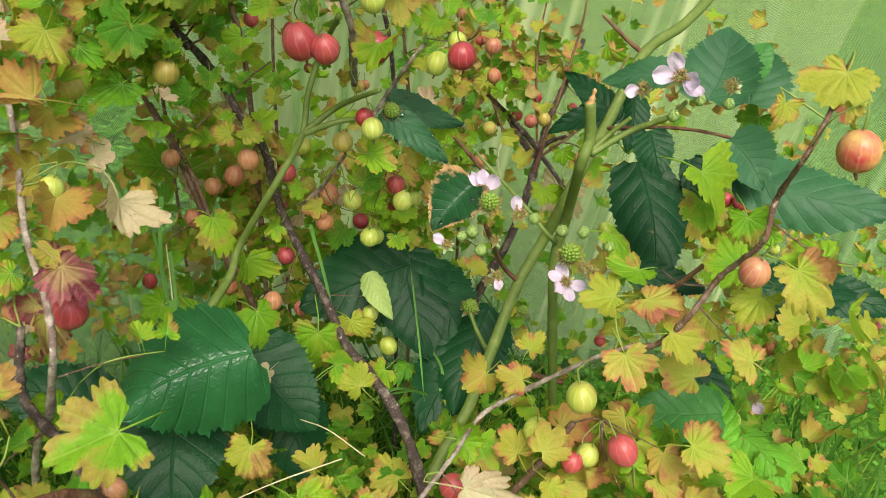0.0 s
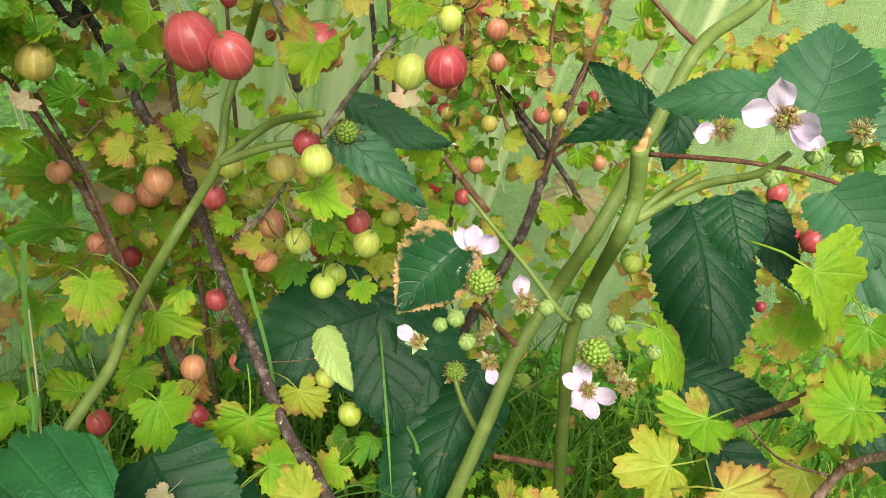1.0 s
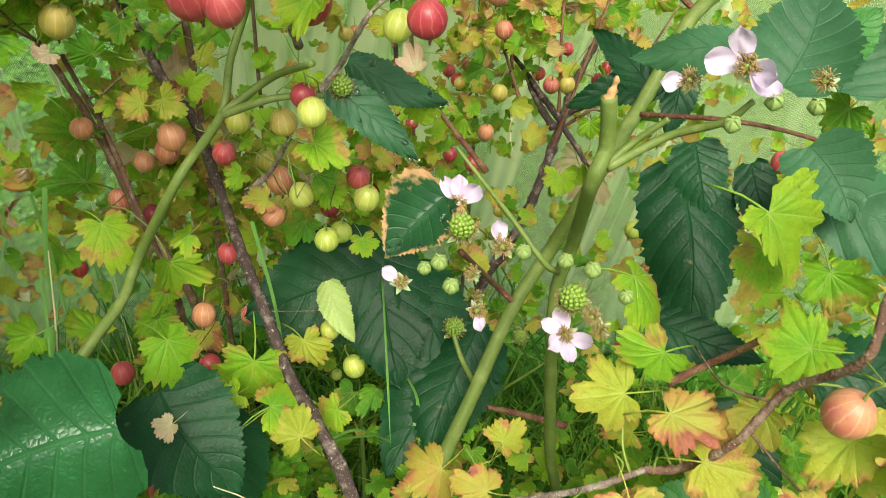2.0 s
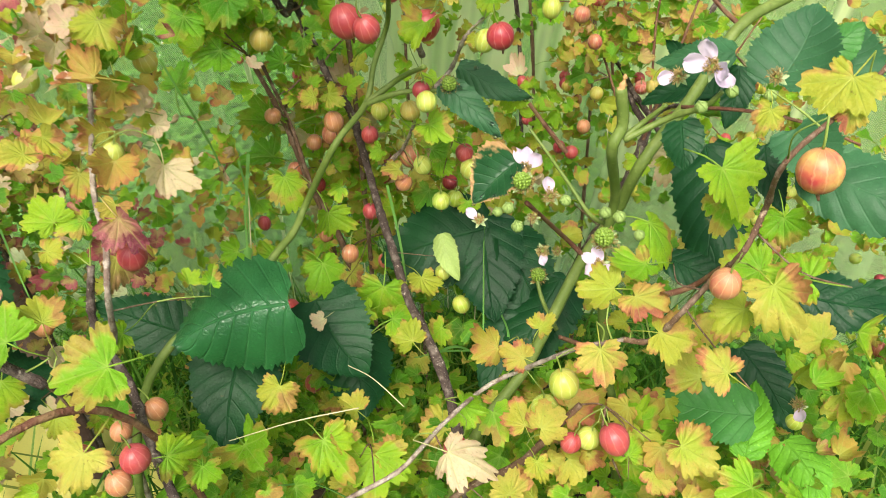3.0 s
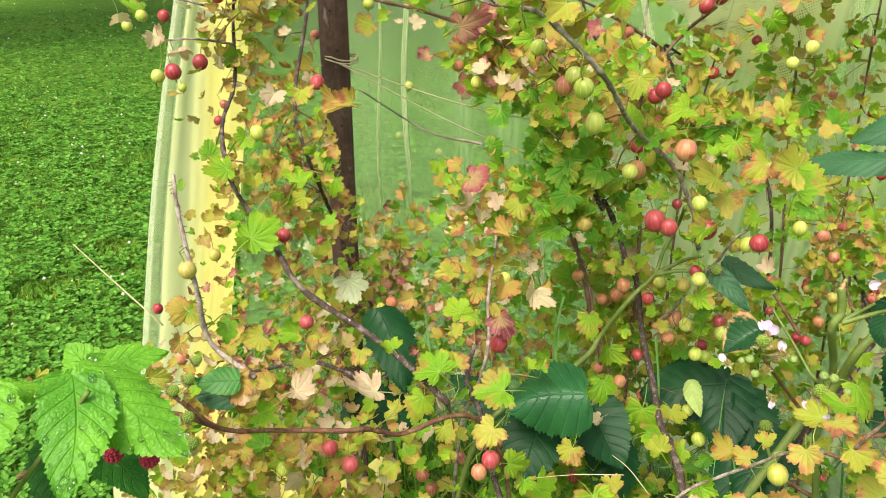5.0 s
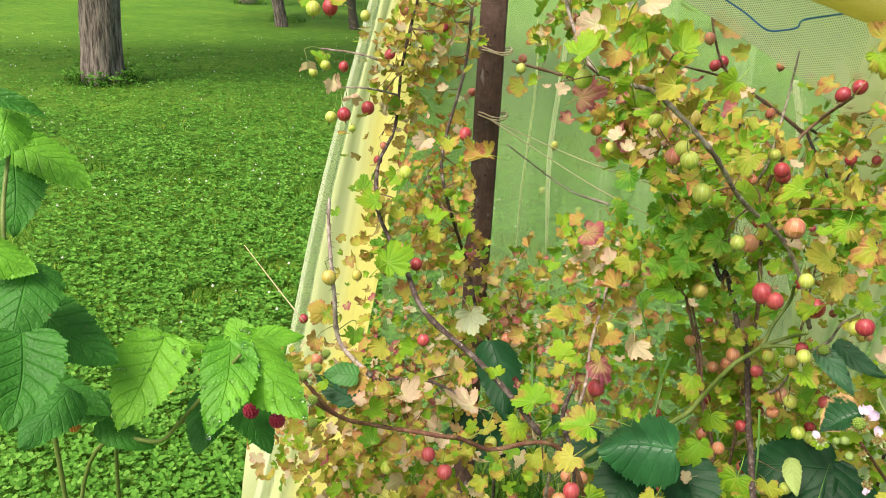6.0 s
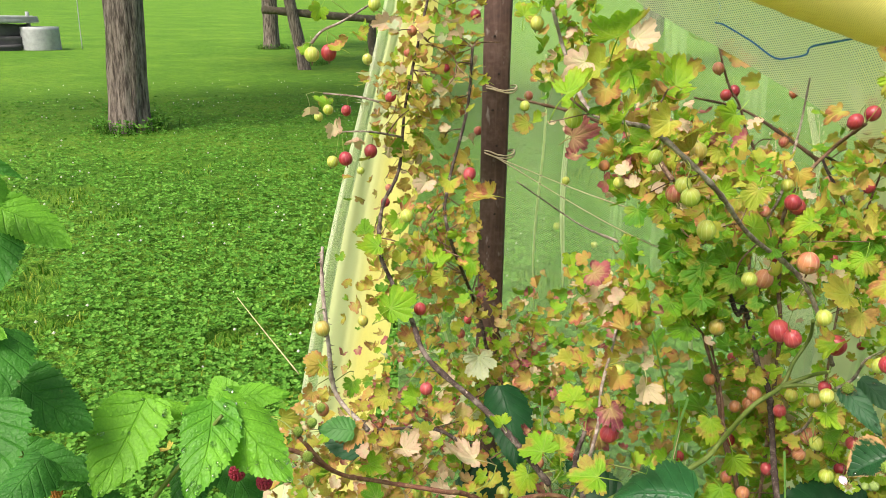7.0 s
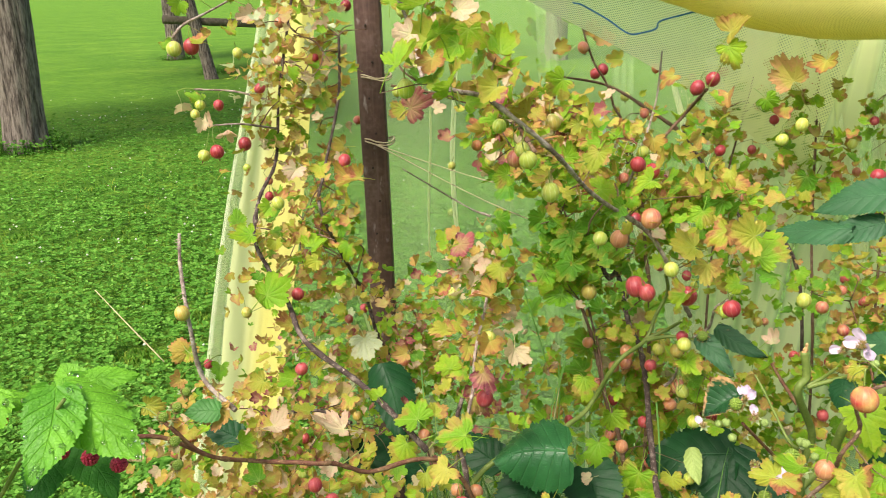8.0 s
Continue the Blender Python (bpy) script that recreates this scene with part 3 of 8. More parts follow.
def sward(seed=5):
    """Clover and grass on the open lawn, thick close by and thinning with distance."""
    rnd = random.Random(seed)
    verts, faces, slots = [], [], []
    for k in range(125000):
        d = rnd.expovariate(0.27)
        d = 0.9 + (d if d < 11 else rnd.uniform(0, 6))
        a = radians(rnd.gauss(134, 38) if rnd.random() < 0.86 else rnd.uniform(0, 360))
        x, y = d * math.cos(a), d * math.sin(a)
        if ((x - 0.05) / 0.46) ** 2 + ((y - 0.52) / 0.42) ** 2 < 1:
            continue
        z = lie(x, y)
        patch = noise.noise((x * 1.3, y * 1.3, 0.0)) + 0.5 * noise.noise((x * 4, y * 4, 3.0))
        big = 1 + d * 0.11
        tall = -0.95 < x < 0.85 and 0.1 < y < 1.15
        if tall:
            blade(verts, faces, x, y, z, rnd.uniform(0.05, 0.16), rnd.uniform(0.0016, 0.003), rnd.uniform(0, 6.3), rnd.uniform(0.2, 1.1), 0, slots)
        elif patch > -0.35 and rnd.random() < 0.84 or d > 6.5:
            clover(verts, faces, x, y, z + rnd.uniform(0.02, 0.06), rnd.uniform(0.006, 0.011) * big, rnd.uniform(0, 6.3), 1, slots, rnd.uniform(-0.5, 0.5))
        else:
            blade(verts, faces, x, y, z, rnd.uniform(0.025, 0.055), rnd.uniform(0.0016, 0.003) * big, rnd.uniform(0, 6.3), rnd.uniform(0.2, 1.1), 0, slots)
    stuff("lawn_clover", verts, faces, slots, [GRASS, CLOVER], "short green grass thick with clover leaves", "grass")
    verts, faces, slots = [], [], []
    for k in range(650):
        d = 2.2 + 12 * rnd.random()
        a = rnd.uniform(radians(100), radians(185))
        x, y = d * math.cos(a), d * math.sin(a)
        z = lie(x, y) + rnd.uniform(0.05, 0.08)
        i, r = len(verts), rnd.uniform(0.004, 0.007) * (1 + d * 0.06)
        verts += [(x + r, y, z), (x, y + r, z), (x - r, y, z), (x, y - r, z), (x, y, z + r), (x, y, z - r)]
        faces += [(i, i + 1, i + 4), (i + 1, i + 2, i + 4), (i + 2, i + 3, i + 4), (i + 3, i, i + 4), (i + 1, i, i + 5), (i + 2, i + 1, i + 5), (i + 3, i + 2, i + 5), (i, i + 3, i + 5)]
        slots += [0] * 8
    stuff("clover_flowers", verts, faces, slots, [CLOVER_FLOWER], "small white clover heads dotted over the lawn", "flowers")


sward()


def shade_bed():
    """Dark soil-coloured sheet added for the shade under the stems, crumbly and ragged along its edge."""
    bm = bmesh.new()
    rings, turns = 16, 64
    grid = []
    for i in range(1, rings + 1):
        f = i / rings
        grid.append([])
        for k in range(turns):
            a = 2 * math.pi * k / turns
            reach = f * (1 + 0.12 * noise.noise((math.cos(a) * 2.5, math.sin(a) * 2.5, 4.0)) + 0.05 * noise.noise((math.cos(a) * 9, math.sin(a) * 9, 1.0)))
            x, y = 0.05 + 0.46 * reach * math.cos(a), 0.52 + 0.42 * reach * math.sin(a)
            lump = 0.02 + 0.02 * noise.noise((x * 14, y * 14, 0.0)) + 0.012 * noise.noise((x * 40, y * 40, 2.0))
            grid[-1].append(bm.verts.new((x, y, lie(x, y) + (lump if i < rings else -0.01))))
    hub = bm.verts.new((0.05, 0.52, lie(0.05, 0.52) + 0.02))
    for k in range(turns):
        bm.faces.new((hub, grid[0][k], grid[0][(k + 1) % turns]))
        for a, b in zip(grid, grid[1:]):
            bm.faces.new((a[k], b[k], b[(k + 1) % turns], a[(k + 1) % turns]))
    # near-black browns stand for the shade among the stems
    n = Nodes("shade_soil")
    n.set(n.ramp(n.noise(60.0, 6.0, "Object", 0.7), [(0.3, (0.018, 0.013, 0.009)), (0.55, (0.05, 0.036, 0.024)), (0.75, (0.1, 0.085, 0.05))]), 0.95, 0.0, 0.1)
    n.bump(n.noise(160.0, 5.0), 0.8, 0.006)
    tagged(new("soil", finish("soil", bm, n.mat)), "dark soil sheet for the shade at the foot of the bushes", "soil", kind="structure")


shade_bed()


def undergrowth(seed=8):
    """Long grass and dim weeds between the stems."""
    rnd = random.Random(seed)
    verts, faces, slots = [], [], []
    for k in range(1100):
        x, y = rnd.uniform(-0.85, 0.75), rnd.uniform(0.15, 1.1)
        blade(verts, faces, x, y, lie(x, y) - 0.01, rnd.uniform(0.12, 0.45), rnd.uniform(0.0018, 0.004), rnd.uniform(0, 6.3), rnd.uniform(0.15, 0.9), 0, slots)
    stuff("undergrowth_grass", verts, faces, slots, [LONG_GRASS], "long loose grass growing up between the bushes", "grass")


undergrowth()

# ---- trees in the lawn ----
def tree_bark():
    n = Nodes("furrowed_tree_bark")
    a, b = n.furrows(34.0, 4.8), n.furrows(100.0, 18.0)
    ridge = n.math("ADD", n.math("MULTIPLY", a, 0.7), n.math("MULTIPLY", b, 0.3))
    n.set(n.ramp(ridge, [(0.38, (0.04, 0.029, 0.022)), (0.47, (0.125, 0.098, 0.08)), (0.58, (0.26, 0.215, 0.18))]), 0.9)
    n.bump(ridge, 1.0, 0.03)
    return n.mat


TREE_BARK = tree_bark()
CROWN = foliage_simple("tree_leaves", [(0, (0.04, 0.11, 0.02)), (1, (0.1, 0.2, 0.04))])


def tree(x, y, radius, height, seed, lean=(0.0, 0.0), crown=2.6, leaves=2600):
    """A furrowed trunk that forks into limbs, under a loose crown of single leaves."""
    rnd = random.Random(seed)
    z = lie(x, y)
    t = thing("tree", "rough-barked tree standing in the mown lawn", "tree", (x, y, z), "trees on the lawn")
    bm = bmesh.new()
    fork = height * 0.5
    rows, sides = 26, 40
    grid = []
    for i in range(rows + 1):
        f = i / rows
        r = radius * (1 - 0.1 * f) * (1 + 0.2 * math.exp(-f * 18))
        grid.append([])
        for k in range(sides):
            a = 2 * math.pi * k / sides
            ridge = 1 + 0.05 * math.sin(a * 13 + 2.2 * math.sin(f * 9 + k)) + 0.05 * noise.noise((math.cos(a) * 3, math.sin(a) * 3, f * 5 + seed)) + 0.1 * math.exp(-f * 12) * math.sin(a * 5 + seed)
            grid[-1].append(bm.verts.new((lean[0] * f * fork + r * ridge * math.cos(a), lean[1] * f * fork + r * ridge * math.sin(a), f * fork - 0.06)))
    for a, b in zip(grid, grid[1:]):
        for k in range(sides):
            bm.faces.new((a[k], a[(k + 1) % sides], b[(k + 1) % sides], b[k]))
    bm.faces.new(grid[-1])
    part("trunk", bm, TREE_BARK, t)
    ends = []
    for k in range(5):
        a = rnd.uniform(0, 6.3)
        tip = (lean[0] * fork + math.cos(a) * crown * 0.6, lean[1] * fork + math.sin(a) * crown * 0.6, height * rnd.uniform(0.72, 0.95))
        bm = bmesh.new()
        tube(bm, [(lean[0] * fork, lean[1] * fork, fork - 0.3), (tip[0] * 0.35, tip[1] * 0.35, fork + 0.5), tip], radius * 0.5, 0.03, 10, 6, 0.06, seed + k)
        part("limb", bm, TREE_BARK, t)
        ends.append(tip)
    verts, faces, slots = [], [], []
    for k in range(leaves):
        e = rnd.choice(ends)
        d = Vector((rnd.gauss(0, 1), rnd.gauss(0, 1), rnd.gauss(0, 0.7)))
        d *= crown * 0.42 * rnd.random() ** 0.4 / max(0.4, d.length * 0.7)
        px, py, pz = e[0] + d.x, e[1] + d.y, max(fork * 1.05, e[2] + d.z)
        i, s, a = len(verts), rnd.uniform(0.08, 0.17), rnd.uniform(0, 6.3)
        c, q, w = math.cos(a) * s, math.sin(a) * s, rnd.uniform(-0.6, 0.6) * s
        verts += [(px - c, py - q, pz), (px + q * 0.5, py - c * 0.5, pz + w), (px + c, py + q, pz + w * 0.4), (px - q * 0.5, py + c * 0.5, pz - w)]
        faces.append((i, i + 1, i + 2, i + 3))
    me = bpy.data.meshes.new("crown")
    me.from_pydata(verts, [], faces)
    me.materials.append(CROWN)
    crown_ob = new("crown", me)
    crown_ob.parent = t
    tagged(crown_ob, kind="stuff")
    return t

# ---- far trees, stone bench ----
tree(-8.2, 2.68, 0.195, 6.5, 3, (0.03, 0.035), 4.3, 7000)
tree(-22.5, 12.4, 0.24, 8.0, 4, (-0.03, 0.01), 3.4, 5000)
tree(-14.9, 8.98, 0.13, 6.0, 6, (-0.125, -0.14), 3.6, 4500)
tree(-11.0, 16.4, 0.27, 7.0, 9, (0.02, 0.0), 2.8, 2400)


def weeds(x, y, radius, seed):
    """A rough tuft of weeds left standing round a trunk."""
    rnd = random.Random(seed)
    verts, faces, slots = [], [], []
    for k in range(420):
        a, d = rnd.uniform(0, 6.3), radius * (1 + abs(rnd.gauss(0, 0.45)))
        px, py = x + d * math.cos(a), y + d * math.sin(a)
        if rnd.random() < 0.5:
            blade(verts, faces, px, py, lie(px, py) - 0.01, rnd.uniform(0.06, 0.2), rnd.uniform(0.004, 0.008), rnd.uniform(0, 6.3), rnd.uniform(0.2, 1.0), 0, slots)
        else:
            clover(verts, faces, px, py, lie(px, py) + rnd.uniform(0.03, 0.16), rnd.uniform(0.015, 0.03), rnd.uniform(0, 6.3), 1, slots, rnd.uniform(-0.6, 0.6))
    stuff("weed_tuft", verts, faces, slots, [LONG_GRASS, CLOVER], "rough green weeds at the foot of a tree", "weeds")


weeds(-8.2, 2.68, 0.24, 71)
weeds(-22.5, 12.4, 0.3, 72)
weeds(-16.2, 9.9, 0.24, 73)


def stone_block(name, size, at, turn, parent, seed, material=STONE):
    """A rough-hewn block with uneven faces."""
    bm = bmesh.new()
    bmesh.ops.create_cube(bm, size=1.0)
    bmesh.ops.subdivide_edges(bm, edges=bm.edges[:], cuts=3, use_grid_fill=True)
    for q in bm.verts:
        q.co = Vector((q.co.x * size[0], q.co.y * size[1], q.co.z * size[2])) + 0.05 * noise.noise_vector(q.co * 3 + Vector((seed, 0, 0)))
    ob = part(name, bm, material, parent)
    ob.matrix_basis = pose(*at, 0, 0, turn)
    return ob


RAIL_BARK = bark_material("weathered_rail_wood", (0.1, 0.085, 0.06), (0.2, 0.17, 0.13), 0.9, 14.0, 0.5, 0.6, 0.3)
rail = thing("wooden_rail", "weathered wooden rail lying across a crooked trunk and a stump", "rail", (-14.72, 8.74, 0))
bm = bmesh.new()
tube(bm, [(-0.86, -0.38, 1.3), (-0.32, 0.22, 1.24), (0.37, 1.0, 1.16), (0.95, 1.58, 1.1)], 0.085, 0.08, 12, 5, 0.12, 6)
part("beam", bm, RAIL_BARK, rail)
bm = bmesh.new()
tube(bm, [(0.79, 1.5, -0.1), (0.74, 1.41, 0.5), (0.76, 1.41, 1.06)], 0.12, 0.085, 12, 4, 0.16, 1)
part("stump", bm, RAIL_BARK, rail)
bench = thing("stone_bench", "weathered grey stone slab table on dark stacked stones", "bench", (-25.5, 4.75, lie(-25.5, 4.75)))
stone_block("slab", (1.0, 3.0, 0.17), (0, 0, 0.87), -4, bench, 1)
for k, (x, y, z, w, h, turn) in enumerate(((0, 0.75, 0.55, 0.8, 0.34, 8), (0.1, 0.6, 0.24, 0.95, 0.32, -10), (0, -0.3, 0.5, 0.8, 0.4, 5), (0.05, -0.35, 0.18, 0.9, 0.36, 15), (0.25, 0.35, 0.06, 1.1, 0.2, 3))):
    stone_block("support", (0.7, w, h), (x, y, z), turn, bench, 2 + k, STONE_DARK)
tub = thing("concrete_tub", "round pale grey concrete tub beside the slab table", "tub", (-25.1, 6.25, lie(-25.1, 6.25)))
bm = bmesh.new()
tube(bm, [(0, 0, -0.05), (0, 0, 0.3), (0, 0, 0.66)], 0.54, 0.52, 32, 4, 0.012, 3)
part("wall", bm, STONE, tub)
bm = bmesh.new()
tube(bm, [(-0.3, -0.2, 0.2), (-0.3, -0.2, 0.7), (-0.3, -0.2, 1.08)], 0.06, 0.05, 10, 3, 0.05, 3)
part("pipe", bm, STONE, tub)
stake = thing("metal_stake", "thin upright metal stake in the lawn", "stake", (-25.0, 7.35, lie(-25.0, 7.35)))
bm = bmesh.new()
tube(bm, [(0, 0, -0.1), (0.01, 0, 0.8), (0, 0.02, 1.7)], 0.014, 0.012, 8, 3)
part("rod", bm, STONE, stake)
stump = thing("tree_stump", "grey weathered tree stump in the grass", "stump", (-3.4, 5.8, lie(-3.4, 5.8)))
bm = bmesh.new()
tube(bm, [(0, 0, -0.05), (0.01, 0, 0.12), (0, 0.01, 0.3)], 0.15, 0.11, 18, 4, 0.08, 4)
part("trunk", bm, STONE, stump)


# ---- netting ----
def net_material(name, thread, cell, open_part, light_through=0.35):
    """Knitted plastic netting: threads round small holes, light passing through both."""
    n = Nodes(name)
    uv = n.add("SeparateXYZ")
    n.link(n.add("TexCoord").outputs["UV"], uv.inputs[0])
    k = 2 * math.pi / cell
    a = n.math("SINE", n.math("MULTIPLY", n.math("ADD", uv.outputs[0], n.math("MULTIPLY", uv.outputs[1], 0.8)), k))
    b = n.math("SINE", n.math("MULTIPLY", n.math("SUBTRACT", uv.outputs[0], n.math("MULTIPLY", uv.outputs[1], 0.8)), k))
    c = n.math("ABSOLUTE", n.math("MULTIPLY", a, b))
    hole = n.math("GREATER_THAN", c, 1.0 - open_part)
    col = n.mix(n.noise(9.0, 3.0), tuple(t * 0.85 for t in thread), thread)
    n.set(col, 0.5, 0.0, 0.4)
    t = n.add("BsdfTranslucent")
    n.link(col, t.inputs["Color"])
    m = n.add("MixShader")
    m.inputs[0].default_value = light_through
    n.link(n.bsdf.outputs[0], m.inputs[1])
    n.link(t.outputs[0], m.inputs[2])
    clear = n.add("BsdfTransparent")
    m2 = n.add("MixShader")
    n.link(hole, m2.inputs[0])
    n.link(m.outputs[0], m2.inputs[1])
    n.link(clear.outputs[0], m2.inputs[2])
    n.link(m2.outputs[0], n.out.inputs["Surface"])
    return n.mat


def sheer_material():
    """Fine netting seen from too far to tell its threads: a thin veil."""
    n = Nodes("sheer_green_netting")
    col = n.mix(n.noise(9.0, 3.0), (0.62, 0.84, 0.42), (0.72, 0.9, 0.5))
    n.set(col, 0.6, 0.0, 0.2)
    t = n.add("BsdfTranslucent")
    n.link(col, t.inputs["Color"])
    m, m2 = n.add("MixShader"), n.add("MixShader")
    m.inputs[0].default_value = 0.55
    n.link(n.bsdf.outputs[0], m.inputs[1])
    n.link(t.outputs[0], m.inputs[2])
    uv = n.add("SeparateXYZ")
    n.link(n.add("TexCoord").outputs["UV"], uv.inputs[0])
    rows = [n.math("SINE", n.math("MULTIPLY", op, 2 * math.pi / 0.0068)) for op in (n.math("ADD", uv.outputs[0], n.math("MULTIPLY", uv.outputs[1], 0.8)), n.math("SUBTRACT", uv.outputs[0], n.math("MULTIPLY", uv.outputs[1], 0.8)))]
    gap = n.math("MULTIPLY", n.math("SUBTRACT", n.math("ABSOLUTE", n.math("MULTIPLY", *rows)), 0.1, True), 4.0, True)
    n.link(n.math("ADD", n.math("ADD", 0.58, n.math("MULTIPLY", gap, 0.13)), n.math("MULTIPLY", n.noise(60.0, 2.0), 0.08)), m2.inputs[0])
    n.link(m.outputs[0], m2.inputs[1])
    n.link(n.add("BsdfTransparent").outputs[0], m2.inputs[2])
    n.link(m2.outputs[0], n.out.inputs["Surface"])
    return n.mat


def bunched_material(name, knit):
    """Many layers of fine net: nearly opaque, soft, with light passing through."""
    n = Nodes(name)
    a, b = n.noise(7.0, 3.0), n.noise(420.0, 2.0)
    col = n.mix(a, (0.86, 0.78, 0.24), (0.92, 0.86, 0.33)) if knit else n.mix(a, (0.74, 0.67, 0.17), (0.8, 0.74, 0.24))
    uv = n.add("SeparateXYZ")
    n.link(n.add("TexCoord").outputs["UV"], uv.inputs[0])
    col = n.mix(n.math("MULTIPLY", n.math("SUBTRACT", b, 0.5, True), 1.5, True), col, (0.6, 0.58, 0.2))
    if knit:
        rows = [n.math("SINE", n.math("MULTIPLY", n.math("ADD", uv.outputs[0], n.math("MULTIPLY", uv.outputs[1], k)), 1500.0)) for k in (0.5, -0.5)]
        b = n.math("ABSOLUTE", n.math("MULTIPLY", *rows))
        col = n.mix(n.math("MULTIPLY", n.math("SUBTRACT", b, 0.45, True), 0.9, True), col, (0.5, 0.45, 0.13))
        b = n.math("SUBTRACT", 1.0, b)
    else:
        col = n.mix(n.math("MULTIPLY", n.math("SUBTRACT", 0.32, uv.outputs[0], True), 5.0, True), col, (0.68, 0.73, 0.38))
    n.set(col, 0.55, 0.0, 0.3)
    n.bump(b, 0.35, 0.001)
    n.translucent(col, 0.28 if knit else 0.5)
    return n.mat


def hanging_material():
    """Net that hangs in soft vertical folds, single and double by turns."""
    n = Nodes("hanging_green_netting")
    m, t = n.add("Mapping"), n.add("TexNoise")
    m.inputs["Scale"].default_value = (30.0, 0.7, 1.0)
    n.link(n.add("TexCoord").outputs["UV"], m.inputs["Vector"])
    n.link(m.outputs[0], t.inputs["Vector"])
    t.inputs["Scale"].default_value, t.inputs["Detail"].default_value = 1.0, 1.0
    fold = t.outputs["Fac"]
    across = n.add("SeparateXYZ")
    n.link(n.add("TexCoord").outputs["UV"], across.inputs[0])
    col = n.mix(n.noise(9.0, 3.0), (0.78, 0.84, 0.42), (0.88, 0.92, 0.54))
    n.set(col, 0.6, 0.0, 0.2)
    thin, show = n.add("BsdfTranslucent"), n.add("MixShader")
    n.link(col, thin.inputs["Color"])
    both = n.add("MixShader")
    both.inputs[0].default_value = 0.5
    n.link(n.bsdf.outputs[0], both.inputs[1])
    n.link(thin.outputs[0], both.inputs[2])
    n.link(n.math("SUBTRACT", 0.76, n.math("MULTIPLY", n.math("SUBTRACT", fold, n.math("ADD", 0.3, n.math("MULTIPLY", across.outputs[0], 0.44)), True), 4.5, True), True), show.inputs[0])
    n.link(both.outputs[0], show.inputs[1])
    n.link(n.add("BsdfTransparent").outputs[0], show.inputs[2])
    n.link(show.outputs[0], n.out.inputs["Surface"])
    return n.mat


HANGING = hanging_material()
SHEER = sheer_material()
NET_THICK = bunched_material("bunched_yellow_netting", False)
NET_ROLL = bunched_material("rolled_yellow_netting", True)
NET_CANOPY = net_material("slung_open_netting", (0.97, 0.98, 0.56), 0.0092, 0.3, 0.68)
NET_MID = net_material("doubled_yellow_netting", (0.86, 0.92, 0.62), 0.006, 0.46, 0.5)
NET_FOLD = plain_material("creased_netting", (0.8, 0.9, 0.56), 0.6, 0.12, 90.0, 0.5)


def net_sheet(name, place_at, columns, rows, material, parent, wide, tall, label=""):
    """A draped sheet; place_at(u, v) gives its points, u along and v down, both 0 to 1."""
    bm = bmesh.new()
    uv = bm.loops.layers.uv.verify()
    grid = [[bm.verts.new(place_at(i / columns, j / rows)) for i in range(columns + 1)] for j in range(rows + 1)]
    for j in range(rows):
        for i in range(columns):
            f = bm.faces.new((grid[j][i], grid[j][i + 1], grid[j + 1][i + 1], grid[j + 1][i]))
            for loop, (a, b) in zip(f.loops, ((i, j), (i + 1, j), (i + 1, j + 1), (i, j + 1))):
                loop[uv].uv = (a / columns * wide, b / rows * tall)
    return part(name, bm, material, parent, label)


netting = thing("bird_netting", "draped yellow-green bird netting behind the fruit bushes", "netting")


def along(points, u):
    """The point at fraction u of a polyline's length."""
    p = [Vector(q) for q in points]
    lens = [(b - a).length for a, b in zip(p, p[1:])]
    want = u * sum(lens)
    for a, b, l in zip(p, p[1:], lens):
        if want <= l:
            return a.lerp(b, want / l)
        want -= l
    return p[-1]


def gathered(u, v):
    """The bunched left end: pleats that hang from above and spread at the foot."""
    top, low = Vector((-0.974, 0.793, 1.5)), Vector((-0.813, 0.356, 0.2))
    c = top.lerp(low, v)
    width = 0.064 + 0.05 * v
    across = Vector((0.64, 0.76, 0))
    depth = Vector((-0.76, 0.64, 0))
    w = u - 0.5
    pleat = 0.014 * noise.noise((u * 3.3, v * 0.9, 2.0)) + 0.0013 * noise.noise((u * 11 + 2 * v, v * 1.6, 5.0))
    return c + across * (w * width * 1.25 + 0.006 * math.sin(9 * v + 4 * u)) + depth * (pleat + 0.012 * math.sin(4 * v))


net_sheet("gathered_end", gathered, 60, 30, NET_THICK, netting, 0.6, 1.5, "bunched opaque yellow net hanging in pleats")


def outer_layer(u, v):
    c = gathered(0.0, v)
    return c + Vector((-0.022, -0.03, 0)) * (u * (0.55 + 0.35 * v)) + Vector((-0.01, 0.01, 0)) * math.sin(8 * u)


net_sheet("outer_layer", outer_layer, 10, 24, NET_MID, netting, 0.1, 1.4)
REAR = [(-1.02, 0.74, 0), (-0.9, 0.92, 0), (-0.62, 1.04, 0), (-0.2, 1.2, 0), (0.5, 1.36, 0), (1.3, 1.42, 0)]


def rear(u, v):
    """The single layer behind the bushes, with a few sharp hanging folds."""
    fold = 0.0
    for c, wide in ((0.36, 0.012), (0.47, 0.016), (0.62, 0.012), (0.7, 0.016), (0.83, 0.014)):
        c += 0.012 * (v - 0.5) * math.sin(c * 40)
        fold += 0.035 * math.exp(-((u - c) / wide) ** 2)
    q = along(REAR, min(1, max(0, u + 0.4 * fold * math.sin(u * 300))))
    z = 1.5 * (1 - v) + 0.05 * math.sin(5 * u)
    return Vector((q.x, q.y - fold - 0.02 * math.sin(9 * u + 2 * v), z))


net_sheet("rear_layer", rear, 220, 14, SHEER, netting, 2.9, 1.5)


